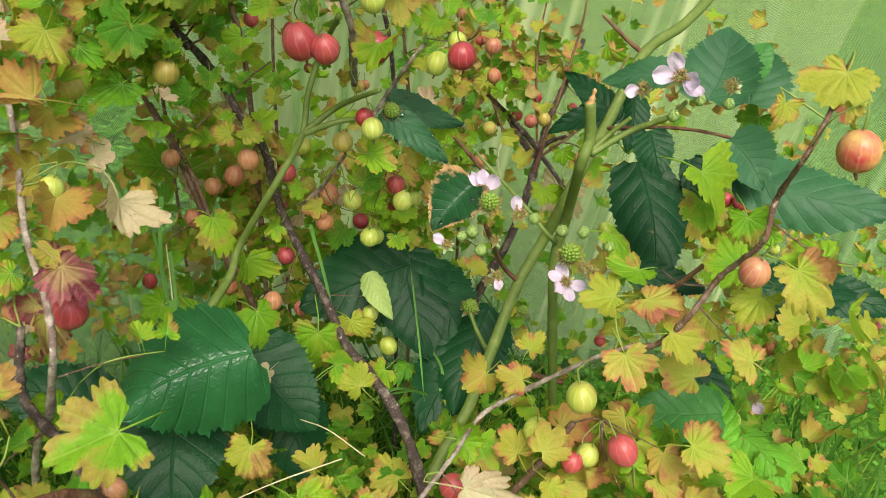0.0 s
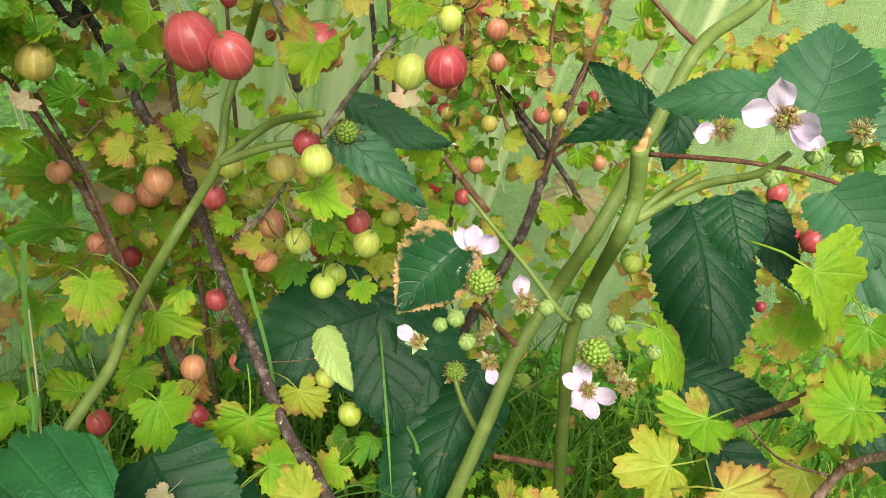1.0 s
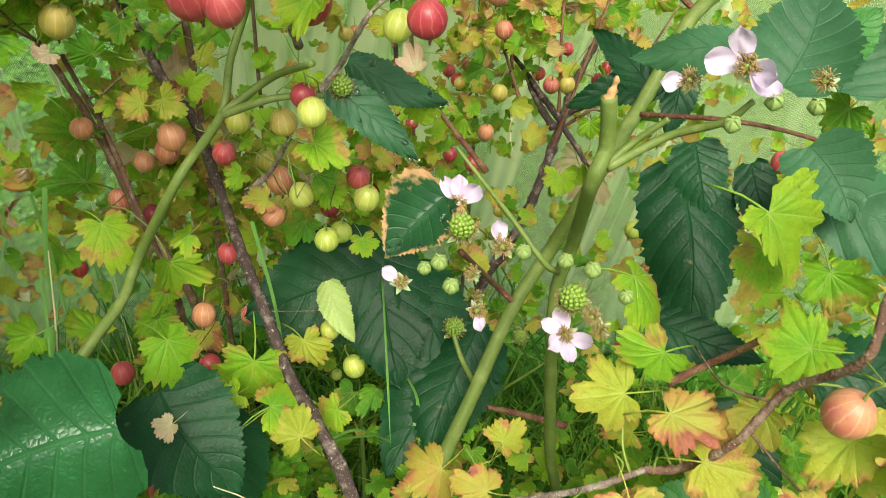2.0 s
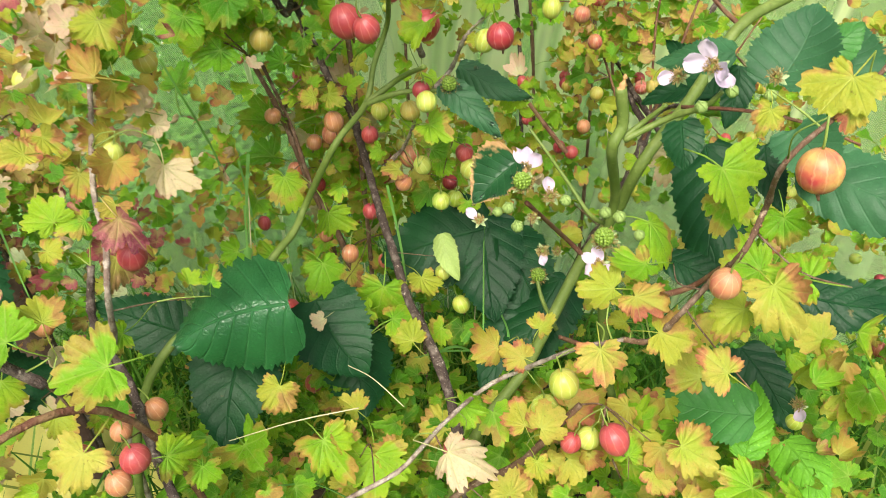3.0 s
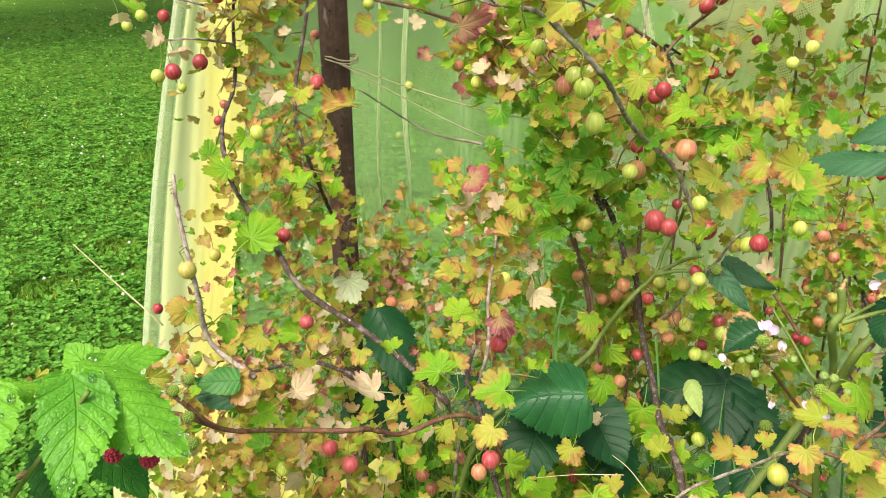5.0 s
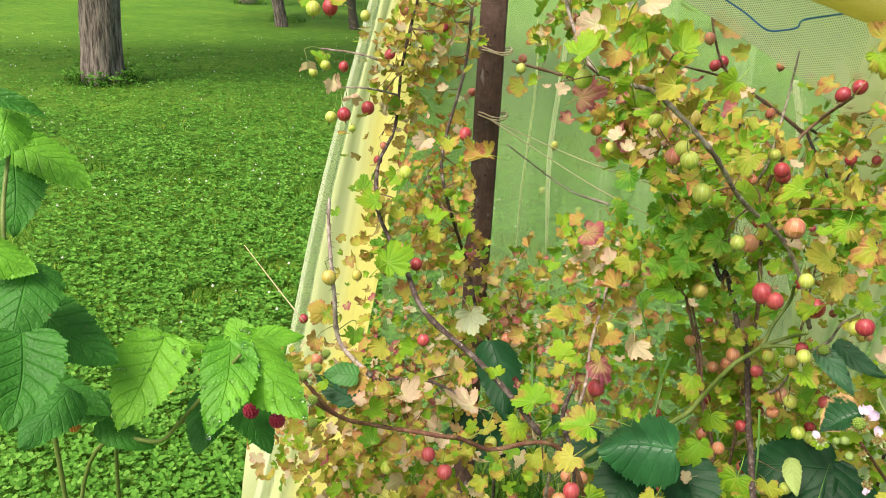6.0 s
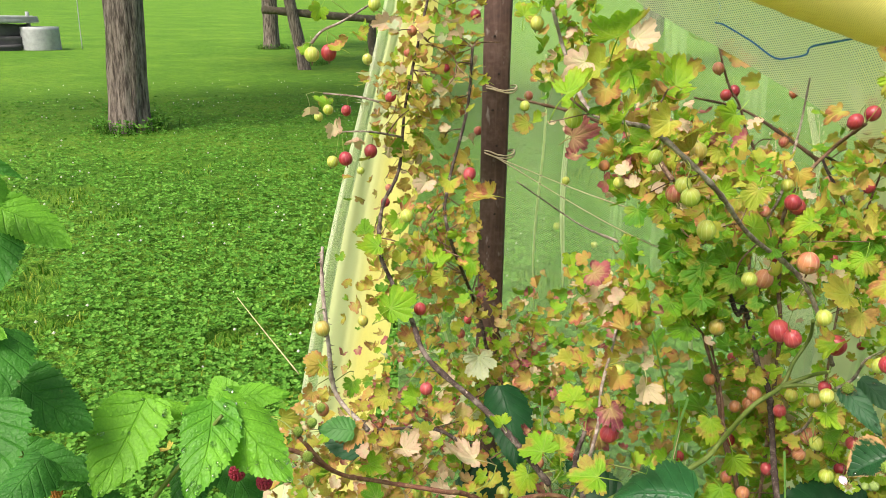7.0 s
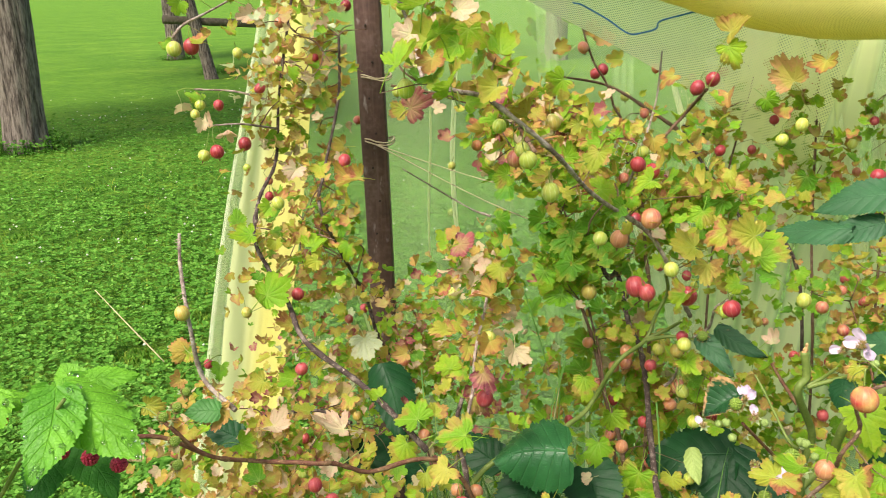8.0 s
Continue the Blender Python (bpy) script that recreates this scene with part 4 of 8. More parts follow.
def strip(name, top, low, wide, seed, material=NET_MID):
    """A sharp hanging fold, where the net lies double."""
    a, b = Vector(top), Vector(low)
    net_sheet(name, lambda u, v: a.lerp(b, v) + Vector((0.75, 0.6, 0)) * ((u - 0.5) * wide * (0.75 + 0.4 * v) * (1 - v ** 4) + 0.006 * math.sin(7 * v + seed)) + Vector((0.3, -0.4, 0)) * 0.02 * abs(math.sin(u * 9 + seed)), 10, 10, material, netting, wide * 2, 1.0)


for k, (top, low, wide) in enumerate((
    ((-0.772, 0.892, 1.17), (-0.778, 0.898, 0.6), 0.006), ((-0.736, 0.93, 1.2), (-0.742, 0.938, 0.66), 0.012),
    ((-1.0, 0.72, 1.0), (-0.92, 0.85, 0.3), 0.008), ((-0.96, 0.78, 0.9), (-0.9, 0.9, 0.2), 0.008),
    ((-0.5, 1.02, 0.95), (-0.44, 1.0, 0.15), 0.01), ((-0.33, 1.06, 1.1), (-0.3, 1.06, 0.9), 0.014),
    ((-0.27, 1.06, 1.14), (-0.2, 1.06, 0.9), 0.024), ((-0.11, 1.06, 1.2), (-0.04, 1.06, 0.84), 0.022), ((-0.075, 1.06, 1.22), (0.0, 1.06, 0.79), 0.042),
    ((-0.03, 1.07, 1.22), (0.035, 1.07, 0.8), 0.034), ((0.03, 1.08, 1.24), (0.1, 1.08, 0.83), 0.045), ((-0.2, 1.06, 1.18), (-0.09, 1.06, 0.95), 0.016),
)):
    strip("fold", top, low, wide, k, NET_FOLD if wide < 0.013 else NET_MID)
strip("bunched_fold", (-0.39, 1.03, 0.99), (-0.24, 1.03, 0.56), 0.09, 3)
for k, (top, low, wide) in enumerate((((-0.56, 0.98, 1.3), (-0.5, 0.96, 0.5), 0.05), ((-0.62, 0.94, 1.2), (-0.58, 0.92, 0.55), 0.035), ((-0.42, 1.02, 1.15), (-0.36, 1.0, 0.5), 0.05))):
    strip("soft_fold", top, low, wide, k, SHEER)


HEM = [(-0.56, 0.64, 1.36), (-0.453, 0.723, 1.258), (-0.342, 0.814, 1.185), (-0.242, 0.894, 1.112), (-0.168, 0.946, 1.045), (-0.08, 1.0, 0.97)]
HEM_ON = [(-0.3, 1.1, 0.3), (-0.1, 1.16, 0.12), (0.2, 1.22, 0.1), (0.6, 1.3, 0.1)]


def canopy(hem, roll, u, v):
    """The upper layer that is slung forward over the bushes, down to its slanting hem."""
    top, low = along(roll, u), along(hem, u)
    return top.lerp(low, v) + Vector((0.3, -0.4, 0)) * 0.02 * math.sin(9 * u + 4 * v) * v * (1 - v)


net_sheet("canopy_layer", lambda u, v: canopy(HEM, [(-0.5, 0.58, 1.46), (-0.15, 0.78, 1.3), (0.02, 0.9, 1.25)], u, v), 40, 14, NET_CANOPY, netting, 0.62, 0.3)
net_sheet("canopy_layer", lambda u, v: canopy(HEM_ON, [(-0.2, 0.98, 1.27), (-0.05, 1.02, 1.25), (0.2, 1.08, 1.25), (0.7, 1.2, 1.28)], u, v), 60, 14, HANGING, netting, 0.9, 0.9)


def skirt(u, v):
    """Loose net that trails on the ground from the gathered end."""
    a = along([(-0.95, 0.36, 0), (-0.82, 0.5, 0), (-0.68, 0.64, 0), (-0.55, 0.74, 0)], u)
    return Vector((a.x + 0.16 * v - 0.05, a.y - 0.14 * v + 0.03 * math.sin(17 * u), max(0.03, 0.26 * (1 - v) ** 1.5 * (1 - 0.5 * u)) + 0.03 * math.sin(23 * u + 5 * v) + 0.05))


net_sheet("trailing_skirt", skirt, 60, 16, NET_THICK, netting, 1.2, 0.5)
bm = bmesh.new()
path = tube(bm, [(-0.42, 0.6, 1.42), (-0.27, 0.69, 1.335), (-0.15, 0.77, 1.28), (-0.06, 0.82, 1.25), (0.05, 0.9, 1.24), (0.5, 1.1, 1.25), (1.1, 1.22, 1.3)], 0.07, 0.06, 22, 8, 0.012, 3)
uvl = bm.loops.layers.uv.verify()
for f in bm.faces:
    for loop in f.loops:
        loop[uvl].uv = (loop.vert.co.x * 1.1, loop.vert.co.z * 2 + loop.vert.co.y)
part("rolled_edge", bm, NET_ROLL, netting, "thick rolled edge of yellow net")
bm = bmesh.new()
tube(bm, [(-0.379, 0.771, 1.308), (-0.361, 0.773, 1.271), (-0.353, 0.774, 1.252), (-0.358, 0.773, 1.234), (-0.345, 0.775, 1.230), (-0.304, 0.779, 1.209), (-0.271, 0.782, 1.189), (-0.249, 0.784, 1.190), (-0.231, 0.786, 1.195), (-0.225, 0.786, 1.205), (-0.192, 0.790, 1.213), (-0.171, 0.792, 1.218)], 0.0012, 0.0012, 6, 6, 0.1, 2)
part("cord", bm, BLUE, netting, "blue drawstring cord")

# ---- post ----
def rust_material():
    n = Nodes("rusty_angle_iron")
    a, b = n.noise(14.0, 5.0), n.noise(120.0, 4.0)
    col = n.ramp(n.math("ADD", n.math("MULTIPLY", a, 0.6), n.math("MULTIPLY", b, 0.4)), [(0.3, (0.04, 0.022, 0.018)), (0.5, (0.085, 0.045, 0.035)), (0.64, (0.14, 0.09, 0.075)), (0.76, (0.26, 0.22, 0.2))])
    streak = n.furrows(160.0, 9.0, 4.0)
    col = n.mix(n.math("MULTIPLY", n.math("SUBTRACT", streak, 0.5, True), 2.2, True), col, (0.16, 0.1, 0.085))
    flake = n.math("MULTIPLY", n.math("SUBTRACT", n.furrows(70.0, 26.0, 4.0), 0.62, True), 8.0, True)
    col = n.mix(n.math("MULTIPLY", flake, 0.9), col, (0.34, 0.3, 0.28))
    n.set(col, 0.7, 0.2)
    n.bump(n.math("ADD", b, streak), 0.6, 0.0015)
    return n.mat


RUST = rust_material()
post = thing("fence_post", "rusty dark brown steel fence post tied with twine", "post", (-0.6105, 0.596, 0))
bm = bmesh.new()
profile = [(0.93 * x, y) for x, y in [(-0.021, 0.0), (0.019, 0.0), (0.021, 0.003), (0.021, 0.018), (0.017, 0.018), (0.017, 0.005), (-0.017, 0.005), (-0.017, 0.018), (-0.021, 0.018), (-0.023, 0.004)]]
rows = [[bm.verts.new((x + 0.0006 * noise.noise((x * 90, z * 9, 1)), y, z)) for x, y in profile] for z in (-0.3 + 2.3 * k / 60 for k in range(61))]
for a, b in zip(rows, rows[1:]):
    for k in range(len(profile)):
        bm.faces.new((a[k], a[(k + 1) % len(profile)], b[(k + 1) % len(profile)], b[k]))
bm.faces.new(rows[-1])
bar = part("bar", bm, RUST, post)
bar.matrix_basis = pose(0, 0, 0, 0, 0, 38)
# dark plugs for the punched holes; their shade is only the plug's colour
bm = bmesh.new()
tube(bm, [(0, -0.0015, 0), (0, 0.0035, 0)], 0.0018, 0.0018, 10, 2)
HOLE_MESH = finish("punched_hole", bm, plain_material("hole_shade", (0.03, 0.018, 0.014), 0.9))
for k in range(22):
    piece("punched_hole", HOLE_MESH, pose(0.004 if k % 2 else -0.004, -0.0006, 0.55 + 0.055 * k), bar)


def twine_loop(z, seed):
    t = thing("twine_tie", "pale jute twine wound round the fence post", "twine", (-0.605, 0.6, z), "twine ties")
    rnd = random.Random(seed)
    for k in range(2):
        bm = bmesh.new()
        pts = []
        for i in range(13):
            a = 2 * math.pi * i / 12
            pts.append((0.0245 * math.cos(a), 0.01 + 0.019 * math.sin(a), 0.004 * k + 0.003 * math.sin(a * 2 + rnd.uniform(0, 1))))
        tube(bm, pts, 0.0013, 0.0013, 5, 3, 0.2, seed)
        ob = part("strand", bm, TWINE, t)
        ob.matrix_basis = pose(0, 0, 0, 0, 0, 38)
    return t


twine_loop(1.13, 1)
tie = twine_loop(1.03, 2)
for end, sag in (((0.32, 0.16, -0.09), 0.012), ((0.36, 0.2, -0.17), 0.02)):
    bm = bmesh.new()
    tube(bm, [(0.01, -0.015, 0), (end[0] / 2, end[1] / 2, end[2] / 2 - sag), end], 0.001, 0.001, 5, 6, 0.2, 7)
    part("string", bm, TWINE, tie)


def straw(points, r):
    bm = bmesh.new()
    tube(bm, points, r * 0.3, r * 0.55, 5, 6, 0.1, 3)
    ob = new("straw", finish("straw", bm, STRAW))
    return tagged(ob, "dry pale straw stalk standing among the leaves", "straw")


# ---- seeding grass ----
SEED = plain_material("pale_seed_head", (0.6, 0.56, 0.36), 0.8, 0.3, 200.0, 0.3)


def seeding_grass(x, y, height, seed):
    """A thin dry stalk with a loose head of small spikelets."""
    rnd = random.Random(seed)
    g = thing("seeding_grass", "thin dry grass with a pale seed head behind the netting", "grass", (x, y, lie(x, y)), "seeding grass")
    bend = Vector((rnd.uniform(-0.1, 0.1), rnd.uniform(-0.06, 0.06), 0))
    bm = bmesh.new()
    path = tube(bm, [(0, 0, -0.02), bend * 0.2 + Vector((0, 0, height * 0.5)), bend * 0.6 + Vector((0, 0, height * 0.85)), bend + Vector((0, 0, height))], 0.0011, 0.0005, 5, 6)
    part("stalk", bm, STRAW, g)
    bm = bmesh.new()
    for q in path[-9:]:
        for k in range(3):
            d = Vector((rnd.gauss(0, 1), rnd.gauss(0, 1), rnd.uniform(0.2, 1))).normalized() * rnd.uniform(0.006, 0.022)
            tube(bm, [Vector(q), Vector(q) + d * 0.6, Vector(q) + d], 0.0003, 0.0002, 3, 1)
            ball(bm, 0.0016, 6, 4, 2.2, Matrix.Translation(Vector(q) + d))
    part("seed_head", bm, SEED, g)


for k, (x, y, h) in enumerate(((-0.36, 1.12, 0.98), (-0.3, 1.16, 1.06), (-0.26, 1.1, 0.92), (-0.4, 1.2, 1.02), (-0.2, 1.18, 0.96), (-0.33, 1.22, 1.1), (-0.14, 1.14, 0.9))):
    seeding_grass(x, y, h, k)

# ---- bush making ----
rng = random.Random(11)
LEAF_SHAPES = {}
for kind_name in ("green", "lime", "gold", "rust", "pink", "red", "brown", "pale"):
    LEAF_SHAPES[kind_name] = []
    for v in range(12):
        bm = bmesh.new()
        lobed_leaf(bm, 1.0, 31 * v + 7 * len(kind_name) + ord(kind_name[0]), 96, stalk=True, crisp={"brown": 1.0, "red": 0.5, "pink": 0.6, "rust": 0.6, "gold": 0.3, "lime": 0.2}.get(kind_name, 0.0))
        LEAF_SHAPES[kind_name].append(finish("leaf", bm, LEAF[kind_name]))


def berry_mesh(material, seed):
    """A slightly lopsided berry."""
    bm = bmesh.new()
    ball(bm, 0.5, 22, 13, 1.0 + 0.05 * seed)
    for q in bm.verts:
        q.co *= 1 + 0.05 * noise.noise(q.co * 1.6 + Vector((seed * 7, 0, 0)))
        q.co.x += 0.06 * q.co.z * q.co.z * (seed - 1.5)
    return finish("berry", bm, material)


BERRY_MESH = {k: [berry_mesh(m, v) for v in range(4)] for k, m in BERRY.items()}
bm = bmesh.new()
tube(bm, [(0, 0, -0.5), (0.02, 0, -0.6), (0.05, 0.02, -0.72)], 0.06, 0.035, 6, 2, 0.2, 3)
CALYX_MESH = finish("calyx", bm, DRY)
bm = bmesh.new()
tube(bm, [(0, 0, 0.5), (0.06, 0.0, 0.8), (-0.02, 0.05, 1.25)], 0.035, 0.03, 5, 3, 0.1, 4)
STALK_MESH = finish("stalk", bm, STALK)


# points near the camera's path; leaves are thinned to keep fruit in its view
VIEW_POINTS = (Vector((0.02, 0.16, 1.06)), Vector((0.11, -0.05, 1.18)), Vector((0.23, -0.25, 1.24)))
KEPT_VISIBLE = []
POST_LINE = [(Vector((-0.608, 0.598, 0.86 + 0.025 * k)), 0.019) for k in range(24)]


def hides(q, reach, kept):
    """Whether a leaf at q would cover a kept thing, seen from the camera's points."""
    for eye in VIEW_POINTS:
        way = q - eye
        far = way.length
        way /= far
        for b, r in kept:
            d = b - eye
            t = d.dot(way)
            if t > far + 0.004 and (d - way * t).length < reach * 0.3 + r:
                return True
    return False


class Bush:
    """A gooseberry bush: stems, single leaves and berries as parts, and the far small leaves as one mass."""

    def __init__(self, label, at):
        self.root = thing("gooseberry_bush", label, "bush", (0, 0, 0), "gooseberry bushes")
        self.leaves, self.scale = 0, 0.88
        self.mass = {}
        self.marked = True
        self.wood, self.ends = [], []

    def stem(self, points, r0, r1, material, thorns=0, knots=0.25, name="stem", rough=0.1):
        bm = bmesh.new()
        path = tube(bm, points, r0, r1, 10, 12, rough, len(points) + int(1000 * points[0][0]), knots)
        if thorns:
            spines(bm, path, 1, 0.0055, thorns)
        KEPT_VISIBLE.extend((Vector(q), r0) for q in path[::7] if q[2] > 0.66)
        self.wood.extend(Vector(q) for q in path[::3])
        return part(name, bm, material, self.root)

    def leaf(self, x, y, z, size, colour, normal=None, tip=None, spread=0.55, label=""):
        n = Vector(normal or (0.1, -0.6, 0.85)) + Vector((rng.gauss(0, 1), rng.gauss(0, 1), rng.gauss(0, 1))) * spread * 0.6
        d = Vector(tip or (rng.uniform(-1, 1), rng.uniform(-1.1, 0.7), rng.uniform(-1.1, 0.6))) + Vector((rng.gauss(0, 1), rng.gauss(0, 1), rng.gauss(0, 1))) * 0.3
        m = facing((x, y, z), n, d, size * self.scale)
        if self.marked:
            self.ends.append((m @ Vector((0.1, -0.95, -0.34)), 0.0008))
        if self.leaves < 290:
            if self.marked:
                KEPT_VISIBLE.append((Vector((x, y, z)), size * 0.25))
            piece("leaf", rng.choice(LEAF_SHAPES[colour]), m, self.root, label)
        else:
            bm = self.mass.setdefault(colour, [])
            bm.append((m, rng.randrange(1000)))
        self.leaves += 1

    def berry(self, x, y, z, d, colour, calyx=True):
        m = Matrix.Translation((x, y, z)) @ Euler((rng.gauss(0, 0.22), rng.gauss(0, 0.22), rng.uniform(0, 6.3))).to_matrix().to_4x4() @ Matrix.Diagonal((d, d, d, 1))
        if self.marked:
            KEPT_VISIBLE.append((Vector((x, y, z)), d * 0.4))
        self.ends.append((m @ Vector((-0.02, 0.05, 1.22)), 0.0006))
        b = piece("berry", BERRY_MESH[colour][len(self.ends) % 4], m, self.root)
        piece("stalk", STALK_MESH, Matrix(), b)
        if calyx:
            piece("calyx", CALYX_MESH, Matrix(), b)

    def cloud(self, centre, radii, count, mix, sizes, seed, normal=None, berries=0, berry_mix="RPAY", berry_d=(0.013, 0.018), bold=0.0, shell=0.0, spread=0.95):
        """Leaves strewn in clusters through a rounded patch of the bush."""
        self.marked = False
        r = random.Random(seed)
        knots = []
        for k in range(max(3, count // 5)):
            v = Vector((r.gauss(0, 1), r.gauss(0, 1), r.gauss(0, 1)))
            v = v.normalized() * r.uniform(shell, 1.0) ** 0.6
            knots.append(Vector((centre[0] + v.x * radii[0], centre[1] + v.y * radii[1], centre[2] + v.z * radii[2])))
        self.ends.extend((q, 0.0013) for q in knots[::3])
        for k in range(count):
            q = knots[k % len(knots)] + Vector((r.gauss(0, 0.018), r.gauss(0, 0.018), r.gauss(0, 0.016)))
            size, tone = r.uniform(*sizes), r.choice(mix)
            # leaves that would cover kept things in the camera's view are dropped
            if not hides(q, size, POST_LINE) and (r.random() < bold or not hides(q, size, KEPT_VISIBLE)):
                self.leaf(q.x, q.y, q.z, size, tone, normal, None, spread)
        for k in range(berries):
            q = knots[(k * 7) % len(knots)] + Vector((r.gauss(0, 0.015), r.gauss(0, 0.015), -0.02))
            d, tone = r.uniform(*berry_d), r.choice(berry_mix)
            if not hides(q, d, KEPT_VISIBLE):
                self.berry(q.x, q.y, q.z, d, tone)

    def grow(self):
        """Stalks and side twigs that join berries, leaves and clusters to the nearest wood."""
        rnd = random.Random(len(self.ends))
        green, brown = bmesh.new(), bmesh.new()
        for q, r in self.ends:
            best = min(self.wood, key=lambda w: (w - q).length + max(0.0, w.z - q.z) * -0.2)
            gap = (best - q).length
            if gap < 0.006 or gap > 0.065:
                continue
            mid = q.lerp(best, 0.5) + Vector((rnd.gauss(0, 0.1), rnd.gauss(0, 0.1), rnd.uniform(-0.05, 0.14))) * gap
            thin = r * 0.5
            tube(green if gap < 0.045 and r < 0.001 else brown, [q, mid, best], thin, thin * 1.5, 5, 4, 0.1, int(gap * 1e4))
            if gap >= 0.05:
                self.wood.append(mid)
        for bm, mat in ((green, STALK), (brown, BARK_BROWN)):
            tagged(part("side_twig", bm, mat, self.root), kind="stuff")

    def close(self):
        """Joins what is past the single leaves."""
        self.grow()
        for colour, rows in self.mass.items():
            verts, faces, uvs = [], [], []
            for m, seed in rows:
                src = LEAF_LIGHT[seed % len(LEAF_LIGHT)]
                base = len(verts)
                verts += [m @ v for v in src[0]]
                faces += [tuple(base + i for i in f) for f in src[1]]
                uvs += src[2]
            me = bpy.data.meshes.new("foliage")
            me.from_pydata(verts, [], faces)
            layer = me.uv_layers.new()
            layer.data.foreach_set("uv", [c for uvp in uvs for c in uvp])
            me.materials.append(LEAF[colour + "_joined"])
            me.polygons.foreach_set("use_smooth", [True] * len(faces))
            ob = new("foliage", me)
            ob.parent = self.root
            tagged(ob, kind="stuff")


LEAF_LIGHT = []
for v in range(20):
    bm = bmesh.new()
    lobed_leaf(bm, 1.0, 17 * v + 3, 50, crisp=(0.0, 0.9, 0.3, 0.6)[v % 4])
    uvl = bm.loops.layers.uv.verify()
    bm.verts.index_update()
    LEAF_LIGHT.append(([q.co.copy() for q in bm.verts], [tuple(q.index for q in f.verts) for f in bm.faces], [tuple(l[uvl].uv) for f in bm.faces for l in f.loops]))
    bm.free()

# ---- bramble making ----
def bramble_leaf(root, x, y, z, length, width, material, normal, tip, seed, fold=None, name="leaf", label=""):
    """A leaflet whose middle lies at the point; it has a mesh of its own."""
    bm = bmesh.new()
    toothed_leaf(bm, length, width * 0.97, seed, 15, 0.032, 0.16, Matrix.Translation((0, -length * 0.5, 0.03 * length)), fold)
    KEPT_VISIBLE.append((Vector((x, y, z)), width * 0.3))
    ob = part(name, bm, material, root, label)
    ob.matrix_basis = facing((x, y, z), normal, tip)
    return ob


bm = bmesh.new()
ball(bm, 0.5, 12, 8, 0.7)
DROP_MESH = finish("water_drop", bm, WATER)


def wet(leaf, count, seed):
    """Rain drops lying on a leaf."""
    rnd = random.Random(seed)
    for q in rnd.sample(list(leaf.data.vertices), count):
        d = rnd.uniform(0.0016, 0.0042)
        piece("water_drop", DROP_MESH, Matrix.Translation(q.co + q.normal * d * 0.2) @ Matrix.Diagonal((d, d * rnd.uniform(0.8, 1.4), d, 1)), leaf)


def stamen_tuft(flower, r, seed, wide):
    """A frizzy ring of thin stamens, each with its anther."""
    rnd = random.Random(seed)
    bm = bmesh.new()
    for k in range(110):
        a, t = rnd.uniform(0, 6.3), rnd.uniform(0.12, wide) * r
        e = Vector((math.cos(a) * t, math.sin(a) * t, r * rnd.uniform(0.1, 0.42)))
        bend = Vector((rnd.gauss(0, 1), rnd.gauss(0, 1), 0)) * r * 0.05
        tube(bm, [(e.x * 0.35, e.y * 0.35, 0), e * 0.7 + bend, e], r * 0.012, r * 0.02, 4, 1)
    part("stamen_tuft", bm, STAMEN, flower)


def bramble_flower(root, x, y, z, r, normal, petals, seed, spent=False):
    """Five pale sepals, a few rounded petals, a tuft of stamens and a green heart."""
    rnd = random.Random(seed)
    m = facing((x, y, z), normal, (0.3, 0.2, 1.0))
    flower = piece("flower", None, m, root, "spent bramble flower with brown stamens" if spent else "open pale pink bramble flower")
    for k in range(5):
        a = 2 * math.pi * (k + 0.5) / 5 + rnd.uniform(-0.15, 0.15)
        bm = bmesh.new()
        toothed_leaf(bm, r * 0.6, r * 0.28, seed + k, 4, 0.0, -0.1 if not spent else 0.3)
        s = part("sepal", bm, SEPAL, flower)
        s.matrix_basis = Matrix.Translation((0, 0, -0.1 * r)) @ Matrix.Rotation(a, 4, "Z") @ Matrix.Rotation(radians(-18), 4, "X")
    for a in petals:
        bm = bmesh.new()
        uv = bm.loops.layers.uv.verify()
        rows = []
        for i in range(8):
            f = i / 7
            half = r * (0.07 + (0.3 + 0.04 * math.sin(a + seed)) * math.sin(math.pi * min(1.0, f * 0.93) ** 1.35) ** 0.8) if i < 7 else r * 0.1
            rows.append([bm.verts.new((c * half, r * (0.12 + 1.0 * f) - abs(c) * r * 0.05, r * (0.3 * f * f + 0.2 * c * c * f + 0.08 * math.sin(3 * c + 5 * f + seed + a) + 0.09 * math.sin(7 * c + a + 3 * f) * f))) for c in (-1, -0.66, -0.33, 0, 0.33, 0.66, 1)])
        for p, q in zip(rows, rows[1:]):
            for k in range(6):
                bm.faces.new((p[k], p[k + 1], q[k + 1], q[k]))
        p = part("petal", bm, PETAL, flower)
        p.matrix_basis = Matrix.Rotation(radians(a), 4, "Z") @ Matrix.Rotation(radians(rnd.uniform(-22, 24)), 4, "X") @ Matrix.Rotation(radians(rnd.uniform(-25, 25)), 4, "Y")
    stamen_tuft(flower, r, seed, 0.55 if spent else 0.4)
    bm = bmesh.new()
    ball(bm, r * 0.17, 10, 6)
    part("heart", bm, DRUPE, flower)
    return flower


